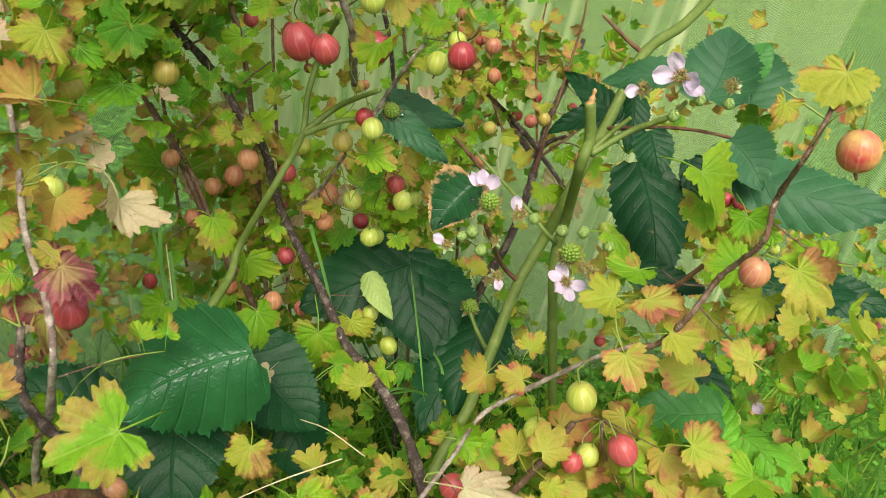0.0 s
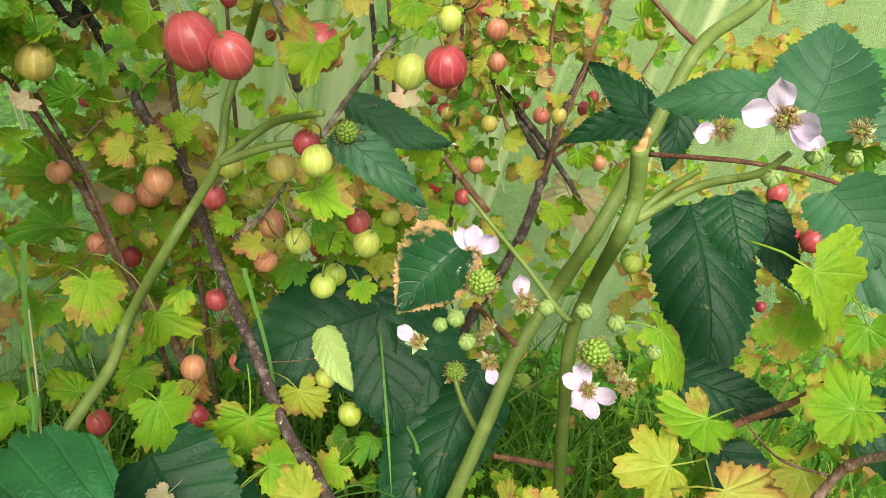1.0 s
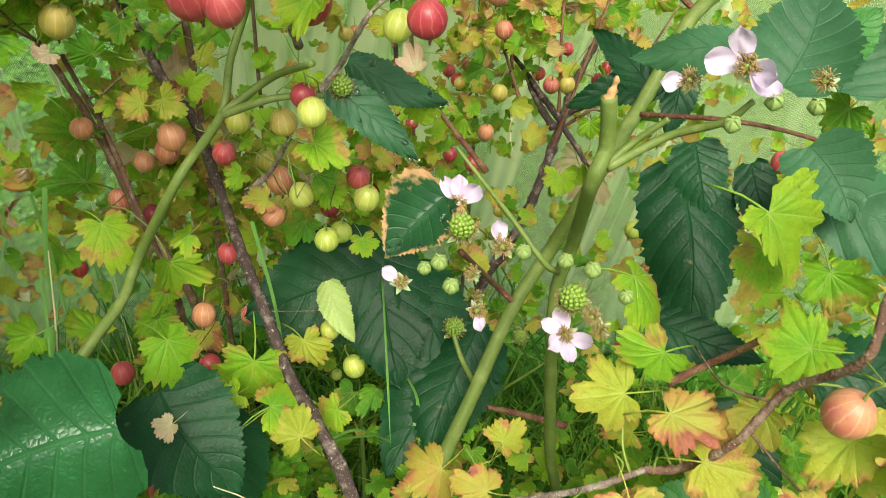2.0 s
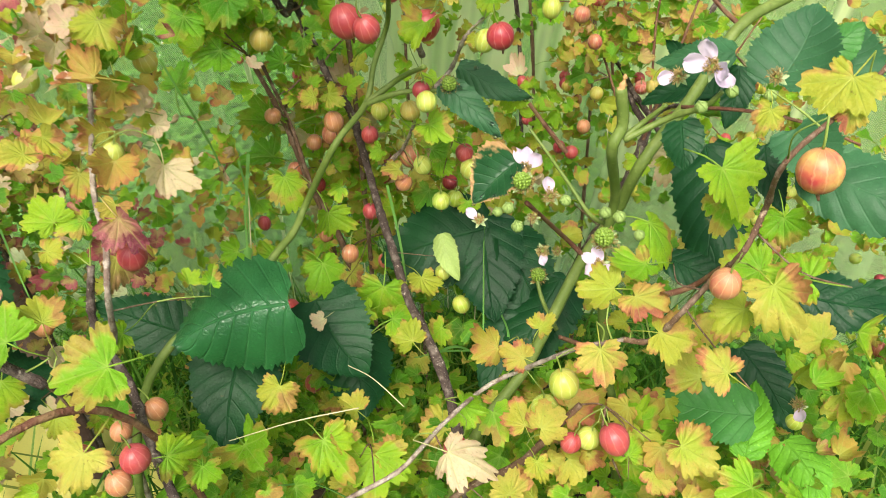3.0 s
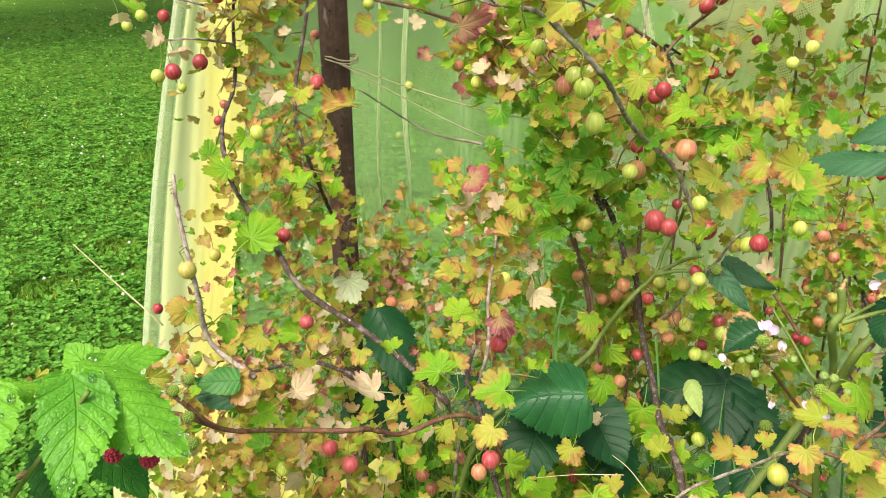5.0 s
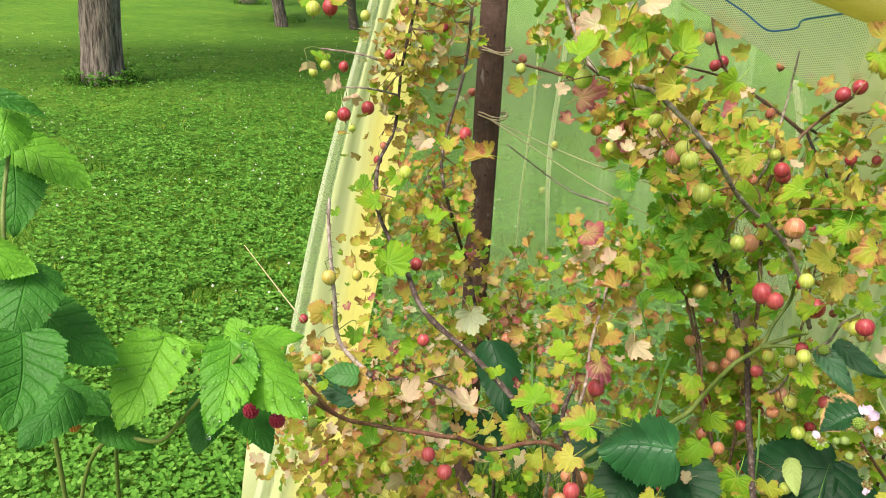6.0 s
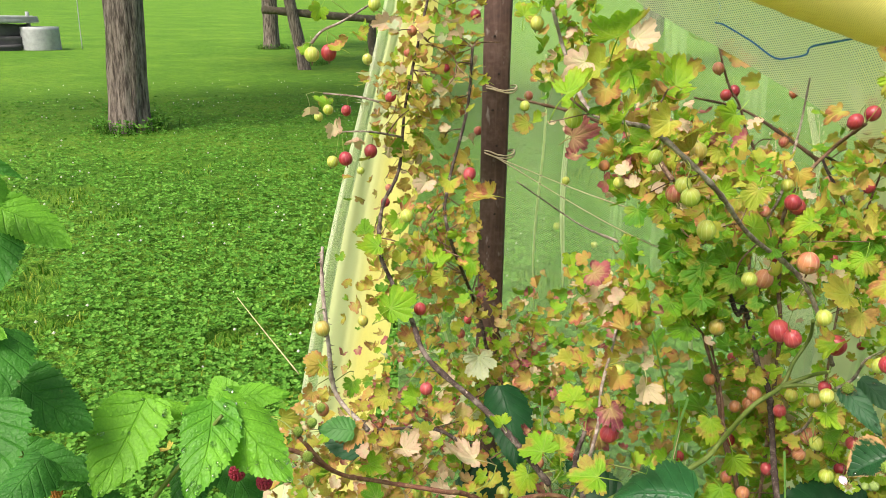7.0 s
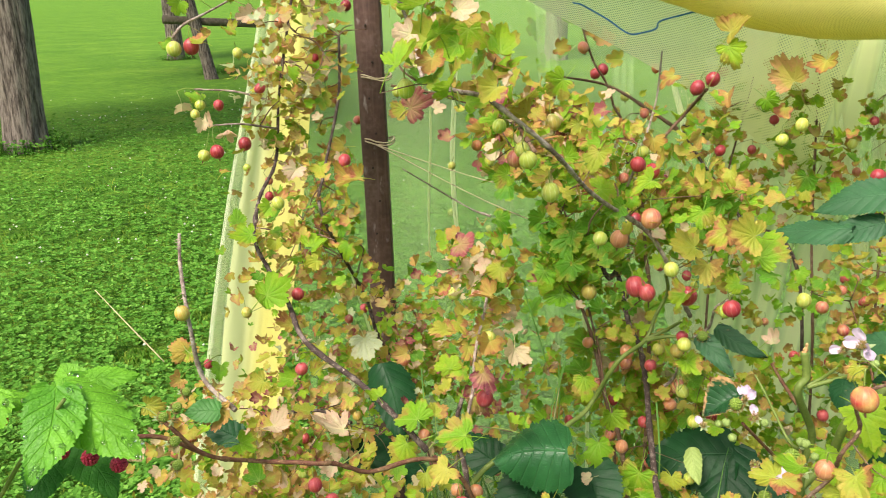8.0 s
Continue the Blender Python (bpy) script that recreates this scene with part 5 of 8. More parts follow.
def drupe_mesh(name, material):
    bm = bmesh.new()
    for j, (z, ring, k) in enumerate(((-0.45, 0.22, 7), (-0.3, 0.37, 10), (-0.1, 0.45, 12), (0.1, 0.45, 12), (0.28, 0.37, 10), (0.42, 0.24, 7), (0.5, 0.08, 3))):
        for i in range(k):
            a = 2 * math.pi * (i + 0.5 * (j % 2)) / k
            ball(bm, 0.122, 7, 5, 1.0, Matrix.Translation((ring * math.cos(a), ring * math.sin(a), z)))
    ball(bm, 0.42, 10, 6, 1.15)
    return finish(name, bm, material)


FRUIT_MESH = drupe_mesh("unripe_fruit", DRUPE)
RIPE_MESH = drupe_mesh("ripe_fruit", RIPE)
TURNING_MESH = drupe_mesh("turning_fruit", plain_material("orange_drupelets", (0.62, 0.24, 0.04), 0.35, 0.3, 120.0))


def grass_blade(points, width):
    """One broad, keeled grass blade along a bent line."""
    bm = bmesh.new()
    path = spline(points, 7)
    rows = []
    for i, q in enumerate(path):
        f = i / (len(path) - 1)
        d = Vector(path[min(i + 1, len(path) - 1)]) - Vector(path[max(i - 1, 0)])
        side = d.cross(Vector((0.2, 0.9, 0.4))).normalized() * width * 0.5 * min(1, 4 * f + 0.15) * (1 - 0.4 * (1 - f))
        keel = Vector((0, 0.25, 0.1)) * width * 0.5
        rows.append([bm.verts.new(Vector(q) - side), bm.verts.new(Vector(q) + keel), bm.verts.new(Vector(q) + side)])
    for a, b in zip(rows, rows[1:]):
        for k in range(2):
            bm.faces.new((a[k], a[k + 1], b[k + 1], b[k]))
    ob = new("grass_blade", finish("grass_blade", bm, BLADE))
    return tagged(ob, "broad green grass blade rising between the bushes", "grass", "grass blades")


def bramble_fruit(root, x, y, z, d, normal):
    """A hard green blackberry on its ring of sepals."""
    f = piece("unripe_fruit", FRUIT_MESH, facing((x, y, z), normal, (0.2, 0.1, 1.0), d), root, "hard green unripe blackberry")
    for k in range(5):
        bm = bmesh.new()
        toothed_leaf(bm, 0.72, 0.32, 5 + k, 4, 0.0, 0.1 + 0.12 * k)
        s = part("sepal", bm, SEPAL, f)
        s.matrix_basis = Matrix.Translation((0, 0, -0.5)) @ Matrix.Rotation(k * 1.2566 + 0.25 * math.sin(9 * k + 40 * x), 4, "Z") @ Matrix.Rotation(radians(-30 + 14 * (k % 3)), 4, "X") @ Matrix.Translation((0, 0.2, 0))
    bm = bmesh.new()
    rnd = random.Random(int(1000 * z))
    for k in range(80):
        a, t = rnd.uniform(0, 6.3), rnd.uniform(0.5, 0.8)
        e = Vector((math.cos(a) * t, math.sin(a) * t, rnd.uniform(-0.5, -0.1)))
        tube(bm, [(e.x * 0.5, e.y * 0.5, -0.48), (e.x * 0.9, e.y * 0.9, -0.45), e], 0.018, 0.03, 4, 1)
    part("stamen_ring", bm, STAMEN, f, "brown withered stamens")


def bud_mesh():
    bm = bmesh.new()
    ball(bm, 0.5, 10, 7, 1.15)
    for k in range(5):
        a = k * 1.2566
        tube(bm, [(0.4 * math.cos(a), 0.4 * math.sin(a), -0.1), (0.38 * math.cos(a), 0.38 * math.sin(a), 0.35), (0.1 * math.cos(a), 0.1 * math.sin(a), 0.75)], 0.16, 0.03, 5, 2)
    return finish("bud", bm, BUD_GREEN)


BUD_MESH = bud_mesh()

# ---- the bushes ----
left = Bush("gooseberry bush beside the rusty post, leaves turning orange", (-0.5, 0.4, 0))
centre = Bush("gooseberry bush with ripe red and yellow berries", (-0.1, 0.5, 0))
left.scale = 0.82
front = Bush("low gooseberry branches with yellow and orange leaves", (0.1, 0.3, 0))
rear = Bush("sparser gooseberry bush standing against the netting", (0.1, 0.85, 0))

centre.stem([(-0.213, 0.619, 0.915), (-0.197, 0.622, 0.883), (-0.218, 0.682, 0.870), (-0.176, 0.627, 0.857), (-0.151, 0.602, 0.831), (-0.135, 0.601, 0.807), (-0.124, 0.603, 0.751), (-0.097, 0.561, 0.728), (-0.078, 0.534, 0.712), (-0.060, 0.510, 0.689), (0.018, 0.410, 0.591), (0.047, 0.373, -0.020)], 0.0028, 0.0042, BARK_DARK, 5, 0.25)
centre.stem([(-0.244, 0.652, 0.820), (-0.204, 0.618, 0.775), (-0.185, 0.601, 0.735), (-0.169, 0.605, 0.653), (-0.167, 0.607, 0.604), (-0.160, 0.612, 0.445), (-0.157, 0.614, -0.020)], 0.0017, 0.0022, BARK_BROWN, 0, 0.25)
centre.stem([(-0.064, 0.563, 0.825), (-0.086, 0.595, 0.781), (-0.104, 0.593, 0.761)], 0.0013, 0.002, BARK_PALE, 0, 0.25)
centre.stem([(-0.008, 0.558, 0.918), (-0.017, 0.540, 0.910), (-0.034, 0.567, 0.874), (-0.042, 0.545, 0.866)], 0.0012, 0.0018, BARK_PALE, 0, 0.25)
centre.stem([(-0.258, 0.311, 1.247), (-0.255, 0.332, 1.201), (-0.155, 0.241, 1.170), (-0.115, 0.235, 1.164), (-0.108, 0.269, 1.153), (-0.086, 0.326, 1.106), (-0.086, 0.395, 1.054), (-0.083, 0.478, 1.008), (-0.07, 0.497, 0.985), (-0.056, 0.52, 0.94), (-0.056, 0.534, 0.918), (-0.058, 0.569, 0.881)], 0.0017, 0.0026, BARK_PALE, 0, 0.25)
centre.stem([(-0.237, 0.616, 0.845), (-0.213, 0.617, 0.788), (-0.191, 0.611, 0.724), (-0.141, 0.596, 0.573), (-0.122, 0.591, -0.020)], 0.0020, 0.0040, BARK_BROWN, 0, 0.25)
rear.stem([(0.180, 0.946, 0.819), (0.153, 0.867, 0.794), (0.135, 0.839, 0.755), (0.127, 0.818, 0.726), (0.111, 0.780, 0.673), (0.099, 0.774, 0.630), (0.055, 0.754, 0.478), (0.038, 0.746, -0.020)], 0.0030, 0.0055, BARK_DARK, 0, 0.25)
rear.stem([(0.091, 0.904, 0.736), (0.103, 0.828, 0.739), (0.121, 0.814, 0.720)], 0.0020, 0.0040, BARK_DARK, 0, 0.25)
rear.stem([(0.038, 0.932, 0.772), (0.081, 0.910, 0.745), (0.105, 0.833, 0.745), (0.127, 0.818, 0.726)], 0.0018, 0.0035, BARK_DARK, 0, 0.25)
rear.stem([(0.151, 0.801, 0.754), (0.140, 0.817, 0.742), (0.130, 0.822, 0.731)], 0.0018, 0.0030, BARK_DARK, 0, 0.25)
rear.stem([(0.160, 0.791, 0.690), (0.143, 0.805, 0.709), (0.128, 0.816, 0.723)], 0.0018, 0.0030, BARK_DARK, 0, 0.25)
rear.stem([(0.019, 0.627, 0.822), (0.035, 0.617, 0.809), (0.056, 0.613, 0.787)], 0.0016, 0.0022, BARK_RED, 0, 0.25)
rear.stem([(-0.410, 0.826, 1.122), (-0.372, 0.909, 1.101), (-0.248, 0.827, 1.073), (-0.220, 0.848, 1.049)], 0.0015, 0.0030, BARK_BROWN, 2, 0.25)
rear.stem([(-0.232, 0.977, 1.024), (-0.224, 0.874, 1.046), (-0.172, 0.908, 0.952), (-0.139, 0.922, 0.904), (-0.052, 0.960, 0.776), (-0.019, 0.974, -0.020)], 0.0018, 0.0030, BARK_DARK, 2, 0.25)
rear.stem([(-0.106, 0.681, 1.127), (-0.158, 0.735, 1.087), (-0.169, 0.692, 1.054), (-0.184, 0.682, 1.002), (-0.176, 0.680, 0.913), (-0.161, 0.678, 0.753), (-0.156, 0.677, -0.020)], 0.0020, 0.0025, BARK_BROWN, 2, 0.25)
rear.stem([(-0.231, 0.808, 1.164), (-0.225, 0.785, 1.096), (-0.175, 0.648, 1.041), (-0.189, 0.648, 1.003)], 0.0012, 0.0020, BARK_PALE, 0, 0.25)
front.stem([(-0.224, 0.406, 0.927), (-0.211, 0.381, 0.907), (-0.199, 0.350, 0.870), (-0.187, 0.333, 0.844), (-0.178, 0.314, 0.827), (-0.188, 0.317, 0.788), (-0.225, 0.331, 0.633), (-0.239, 0.336, -0.020)], 0.0016, 0.0022, BARK_PALE, 0, 0.25)
front.stem([(-0.203, 0.332, 0.825), (-0.202, 0.318, 0.789), (-0.170, 0.297, 0.768), (-0.148, 0.276, 0.739), (-0.122, 0.254, 0.720), (-0.013, 0.167, 0.642), (0.028, 0.134, -0.020)], 0.0024, 0.0034, BARK_DARK, 3, 0.25)
front.stem([(0.226, 0.432, 0.964), (0.205, 0.395, 0.956), (0.173, 0.343, 0.949), (0.173, 0.358, 0.914), (0.166, 0.344, 0.897), (0.158, 0.359, 0.866), (0.145, 0.352, 0.845), (0.135, 0.360, 0.818), (0.120, 0.357, 0.818)], 0.0012, 0.0018, BARK_BROWN, 0, 0.25)
front.stem([(0.120, 0.357, 0.818), (0.097, 0.348, 0.814), (0.066, 0.364, 0.774), (0.042, 0.365, 0.750), (0.025, 0.330, 0.752), (0.004, 0.315, 0.723), (-0.082, 0.254, 0.603), (-0.114, 0.231, -0.020)], 0.0012, 0.0017, BARK_PALE, 0, 0.25)
front.stem([(0.102, 0.373, 0.742), (0.087, 0.365, 0.720), (0.071, 0.363, 0.689), (-0.004, 0.354, 0.548), (-0.031, 0.350, -0.020)], 0.0020, 0.0030, BARK_BROWN, 0, 0.25)
left.stem([(-0.627, 0.474, 1.263), (-0.623, 0.457, 1.218), (-0.635, 0.439, 1.117), (-0.600, 0.399, 1.034), (-0.564, 0.343, 0.997), (-0.477, 0.272, 0.972), (-0.451, 0.269, 0.939), (-0.400, 0.258, 0.909), (-0.335, 0.229, 0.891), (-0.268, 0.242, 0.859), (-0.219, 0.241, 0.842), (-0.181, 0.253, 0.806)], 0.0017, 0.0032, BARK_DARK, 4, 0.25)
left.stem([(-0.531, 0.470, 1.199), (-0.531, 0.462, 1.117), (-0.510, 0.411, 1.025), (-0.433, 0.342, 0.992), (-0.488, 0.449, 0.844), (-0.473, 0.455, 0.787), (-0.432, 0.471, 0.633), (-0.417, 0.477, -0.020)], 0.0018, 0.0026, BARK_DARK, 3, 0.25)
left.stem([(-0.715, 0.353, 1.131), (-0.658, 0.385, 1.127), (-0.632, 0.436, 1.107)], 0.0011, 0.0018, BARK_PALE, 0, 0.25)
left.stem([(-0.675, 0.417, 1.257), (-0.603, 0.316, 1.232), (-0.614, 0.290, 1.219), (-0.620, 0.277, 1.204)], 0.0012, 0.0020, BARK_PALE, 0, 0.25)
left.stem([(-0.612, 0.309, 1.092), (-0.588, 0.342, 1.092), (-0.607, 0.411, 1.076)], 0.0011, 0.0016, BARK_PALE, 0, 0.25)
left.stem([(-0.325, 0.097, 1.043), (-0.310, 0.086, 1.017), (-0.286, 0.075, 0.969), (-0.286, 0.081, 0.920), (-0.239, 0.081, 0.905)], 0.0014, 0.0022, BARK_PALE, 2, 0.25)
left.stem([(-0.270, 0.033, 0.903), (-0.257, 0.058, 0.866), (-0.243, 0.097, 0.846), (-0.191, 0.119, 0.854), (-0.175, 0.159, 0.833), (-0.127, 0.272, 0.731), (-0.109, 0.315, -0.020)], 0.0017, 0.0024, BARK_RED, 0, 0.25)
left.stem([(-0.388, 0.202, 0.793), (-0.350, 0.246, 0.795), (-0.272, 0.232, 0.814)], 0.0016, 0.0020, BARK_DARK, 0, 0.25)
left.stem([(-0.673, 0.718, 0.961), (-0.615, 0.823, 0.879), (-0.308, 0.512, 0.974)], 0.0012, 0.0018, BARK_PALE, 0, 0.25)
left.stem([(-0.569, 0.599, 1.121), (-0.504, 0.662, 1.100), (-0.375, 0.639, 1.078), (-0.258, 0.542, 1.056)], 0.0020, 0.0030, BARK_BROWN, 0, 0.25)
centre.leaf(-0.039, 0.495, 0.922, 0.043, "lime", (0.17, -0.90, 0.75), None, 0.5)
centre.leaf(-0.139, 0.482, 0.798, 0.037, "lime", (0.38, -0.69, 0.97), None, 0.5)
centre.leaf(-0.163, 0.570, 0.834, 0.026, "gold", (0.38, -0.79, 0.82), None, 0.5)
centre.leaf(-0.137, 0.580, 0.828, 0.027, "gold", (0.33, -0.81, 0.83), None, 0.5)
centre.leaf(-0.095, 0.582, 0.764, 0.024, "gold", (0.23, -0.78, 0.94), None, 0.5)
centre.leaf(-0.040, 0.565, 0.811, 0.034, "green", (0.13, -0.83, 0.90), None, 0.5)
centre.leaf(-0.036, 0.564, 0.784, 0.028, "lime", (0.12, -0.80, 0.94), None, 0.5)
centre.leaf(-0.047, 0.532, 0.674, 0.045, "gold", (0.12, -0.65, 1.10), None, 0.5)
centre.leaf(-0.108, 0.470, 0.725, 0.044, "lime", (0.28, -0.61, 1.09), None, 0.5)
centre.leaf(0.140, 0.458, 0.821, 0.043, "lime", (-0.34, -0.70, 0.98), None, 0.5)
centre.leaf(-0.050, 0.470, 0.686, 0.039, "gold", (0.14, -0.59, 1.15), None, 0.5)
centre.leaf(-0.179, 0.495, 0.729, 0.039, "lime", (0.41, -0.61, 1.03), None, 0.5)
centre.leaf(-0.219, 0.370, 0.985, 0.037, "red", (0.54, -0.78, 0.67), None, 0.5)
centre.leaf(-0.203, 0.363, 0.935, 0.040, "rust", (0.52, -0.77, 0.73), None, 0.5)
centre.leaf(-0.182, 0.362, 0.961, 0.033, "gold", (0.50, -0.78, 0.71), None, 0.5)
centre.leaf(-0.193, 0.381, 0.913, 0.030, "rust", (0.49, -0.77, 0.75), None, 0.5)
centre.leaf(-0.230, 0.336, 0.860, 0.031, "lime", (0.53, -0.71, 0.81), None, 0.5)
centre.leaf(-0.043, 0.130, 1.233, 0.041, "lime", (-0.45, -0.35, 0.8), (0.4, -0.5, 0.75), 0.5)
centre.leaf(-0.048, 0.138, 1.213, 0.038, "lime", (-0.45, -0.35, 0.8), (0.4, -0.5, 0.75), 0.5)
centre.leaf(-0.085, 0.198, 1.180, 0.040, "lime", (-0.45, -0.35, 0.8), (0.4, -0.5, 0.75), 0.5)
centre.leaf(-0.113, 0.297, 1.186, 0.031, "lime", (-0.45, -0.35, 0.8), (0.4, -0.5, 0.75), 0.5)
centre.leaf(-0.089, 0.297, 1.158, 0.040, "gold", (-0.45, -0.35, 0.8), (0.4, -0.5, 0.75), 0.5)
centre.leaf(-0.089, 0.435, 1.054, 0.040, "lime", (0.39, -0.89, 0.60), None, 0.5)
centre.leaf(-0.064, 0.445, 1.055, 0.038, "lime", (0.36, -0.90, 0.59), None, 0.5)
centre.leaf(-0.085, 0.395, 1.084, 0.032, "gold", (0.41, -0.88, 0.57), None, 0.5)
centre.leaf(-0.230, 0.576, 0.926, 0.049, "green", (0.45, -0.83, 0.67), None, 0.5)
centre.leaf(-0.203, 0.586, 0.932, 0.047, "green", (0.42, -0.85, 0.67), None, 0.5)
centre.leaf(-0.226, 0.556, 0.902, 0.052, "green", (0.45, -0.82, 0.70), None, 0.5)
centre.leaf(-0.221, 0.589, 0.941, 0.039, "green", (0.44, -0.85, 0.65), None, 0.5)
centre.leaf(-0.046, 0.507, 0.980, 0.040, "gold", (0.40, -0.87, 0.64), None, 0.5)
centre.leaf(-0.135, 0.218, 1.155, 0.037, "red", (0.69, -0.72, 0.46), None, 0.5)
centre.leaf(-0.199, 0.520, 0.746, 0.032, "green", (0.44, -0.65, 0.97))
centre.leaf(-0.251, 0.630, 0.772, 0.056, "green", (0.46, -0.74, 0.84))
centre.leaf(-0.244, 0.608, 0.743, 0.053, "green", (0.45, -0.71, 0.89))
centre.leaf(-0.132, 0.608, 0.850, 0.025, "gold", (0.31, -0.85, 0.77))
centre.leaf(-0.129, 0.599, 0.837, 0.022, "lime", (0.30, -0.84, 0.80))
centre.leaf(-0.196, 0.587, 0.858, 0.027, "green", (0.44, -0.80, 0.76))
centre.leaf(-0.110, 0.491, 0.796, 0.022, "lime", (0.31, -0.71, 0.98))
centre.leaf(-0.181, 0.593, 0.652, 0.040, "lime", (0.33, -0.66, 1.02))
centre.leaf(-0.046, 0.484, 0.688, 0.047, "lime", (0.13, -0.61, 1.13))
centre.leaf(-0.093, 0.481, 0.682, 0.029, "lime", (0.23, -0.59, 1.13))
centre.leaf(-0.182, 0.576, 0.629, 0.049, "lime", (0.33, -0.63, 1.06))
centre.leaf(-0.132, 0.578, 0.634, 0.036, "gold", (0.25, -0.65, 1.07))
centre.leaf(-0.019, 0.574, 0.740, 0.024, "lime", (0.07, -0.76, 0.99))
centre.leaf(-0.076, 0.615, 0.715, 0.035, "green", (0.17, -0.76, 0.97))
centre.leaf(-0.006, 0.545, 0.934, 0.031, "lime", (0.06, -0.94, 0.68))
centre.leaf(0.009, 0.582, 0.845, 0.031, "lime", (0.02, -0.88, 0.83))
centre.leaf(-0.108, 0.578, 0.780, 0.023, "lime", (0.26, -0.78, 0.92))
centre.leaf(-0.092, 0.583, 0.811, 0.020, "lime", (0.23, -0.82, 0.87))
centre.leaf(-0.012, 0.529, 0.912, 0.020, "gold", (0.08, -0.92, 0.74))
centre.leaf(-0.116, 0.186, 1.194, 0.040, "lime", (-0.45, -0.35, 0.8), (0.4, -0.5, 0.75), 0.5)
centre.leaf(-0.102, 0.193, 1.177, 0.031, "green", (-0.45, -0.35, 0.8), (0.4, -0.5, 0.75), 0.5)
centre.leaf(-0.124, 0.300, 1.107, 0.024, "lime", (-0.45, -0.35, 0.8), (0.4, -0.5, 0.75), 0.5)
centre.leaf(-0.121, 0.292, 1.084, 0.027, "lime", (0.51, -0.83, 0.59))
centre.leaf(-0.162, 0.327, 1.128, 0.025, "lime", (0.54, -0.83, 0.52))
centre.leaf(-0.082, 0.321, 1.160, 0.030, "lime", (0.46, -0.88, 0.48))
centre.leaf(-0.092, 0.300, 1.142, 0.030, "rust", (-0.45, -0.35, 0.8), (0.4, -0.5, 0.75), 0.5)
centre.leaf(-0.104, 0.392, 1.089, 0.029, "lime", (0.43, -0.88, 0.56))
centre.leaf(-0.090, 0.438, 1.029, 0.027, "green", (0.39, -0.88, 0.62))
centre.leaf(-0.019, 0.490, 1.015, 0.036, "lime", (0.29, -0.91, 0.63))
centre.leaf(-0.055, 0.478, 1.070, 0.030, "rust", (0.34, -0.91, 0.57))
centre.leaf(-0.297, 0.534, 0.962, 0.040, "green", (0.52, -0.80, 0.64))
centre.leaf(-0.271, 0.560, 0.957, 0.044, "green", (0.49, -0.82, 0.64))
centre.leaf(-0.301, 0.546, 0.997, 0.040, "green", (0.52, -0.81, 0.60))
centre.leaf(-0.255, 0.565, 0.930, 0.048, "green", (0.47, -0.82, 0.67))
centre.leaf(-0.250, 0.540, 0.891, 0.047, "green", (0.47, -0.81, 0.71))
centre.leaf(-0.187, 0.612, 0.917, 0.047, "green", (0.40, -0.86, 0.67))
centre.leaf(-0.225, 0.612, 0.966, 0.039, "green", (0.44, -0.86, 0.63))
centre.leaf(-0.207, 0.626, 0.953, 0.039, "lime", (0.42, -0.86, 0.64))
centre.leaf(-0.234, 0.546, 0.865, 0.047, "green", (0.45, -0.81, 0.73))
centre.leaf(-0.245, 0.583, 0.952, 0.039, "lime", (0.46, -0.84, 0.64))
centre.leaf(-0.207, 0.583, 0.903, 0.039, "lime", (0.42, -0.84, 0.69))
centre.leaf(-0.248, 0.530, 0.864, 0.039, "green", (0.47, -0.80, 0.73))
centre.leaf(-0.140, 0.541, 0.719, 0.046, "lime", (0.35, -0.78, 0.86))
centre.leaf(-0.249, 0.343, 0.888, 0.030, "gold", (0.55, -0.72, 0.77))
centre.leaf(-0.222, 0.361, 0.859, 0.030, "rust", (0.52, -0.73, 0.80))
centre.leaf(-0.208, 0.369, 0.889, 0.027, "rust", (0.51, -0.75, 0.77))
centre.leaf(-0.222, 0.356, 0.894, 0.027, "gold", (0.53, -0.74, 0.77))
centre.leaf(-0.025, 0.527, 0.947, 0.040, "gold", (0.37, -0.87, 0.67))
centre.leaf(-0.031, 0.529, 0.839, 0.035, "lime", (0.35, -0.83, 0.77))
rear.leaf(0.028, 0.464, 1.021, 0.047, "gold", (0.34, -0.90, 0.61), None, 0.5)
rear.leaf(0.106, 0.932, 0.759, 0.038, "lime", (-0.11, -0.92, 0.72))
rear.leaf(0.216, 0.903, 0.830, 0.056, "lime", (-0.26, -0.92, 0.64))
rear.leaf(0.174, 0.889, 0.809, 0.035, "green", (-0.21, -0.92, 0.68))
rear.leaf(0.134, 0.897, 0.818, 0.035, "lime", (-0.16, -0.94, 0.67))
rear.leaf(0.052, 0.831, 0.792, 0.027, "gold", (-0.05, -0.92, 0.73))
rear.leaf(0.156, 0.821, 0.714, 0.035, "lime", (-0.19, -0.86, 0.82))
rear.leaf(0.318, 0.885, 0.810, 0.040, "rust", (-0.38, -0.87, 0.66))
rear.leaf(0.166, 0.711, 0.758, 0.029, "lime", (-0.25, -0.84, 0.84))
rear.leaf(0.160, 0.796, 0.680, 0.040, "lime", (-0.20, -0.83, 0.87))
rear.leaf(0.314, 0.631, 0.734, 0.035, "lime", (-0.48, -0.70, 0.87))
rear.leaf(0.273, 0.611, 0.703, 0.027, "lime", (-0.43, -0.69, 0.94))
rear.leaf(0.116, 0.693, 0.730, 0.034, "lime", (-0.17, -0.82, 0.89))
rear.leaf(0.170, 0.657, 0.684, 0.034, "gold", (-0.25, -0.75, 0.96))
rear.leaf(0.243, 0.571, 0.867, 0.034, "green", (-0.48, -0.78, 0.74))
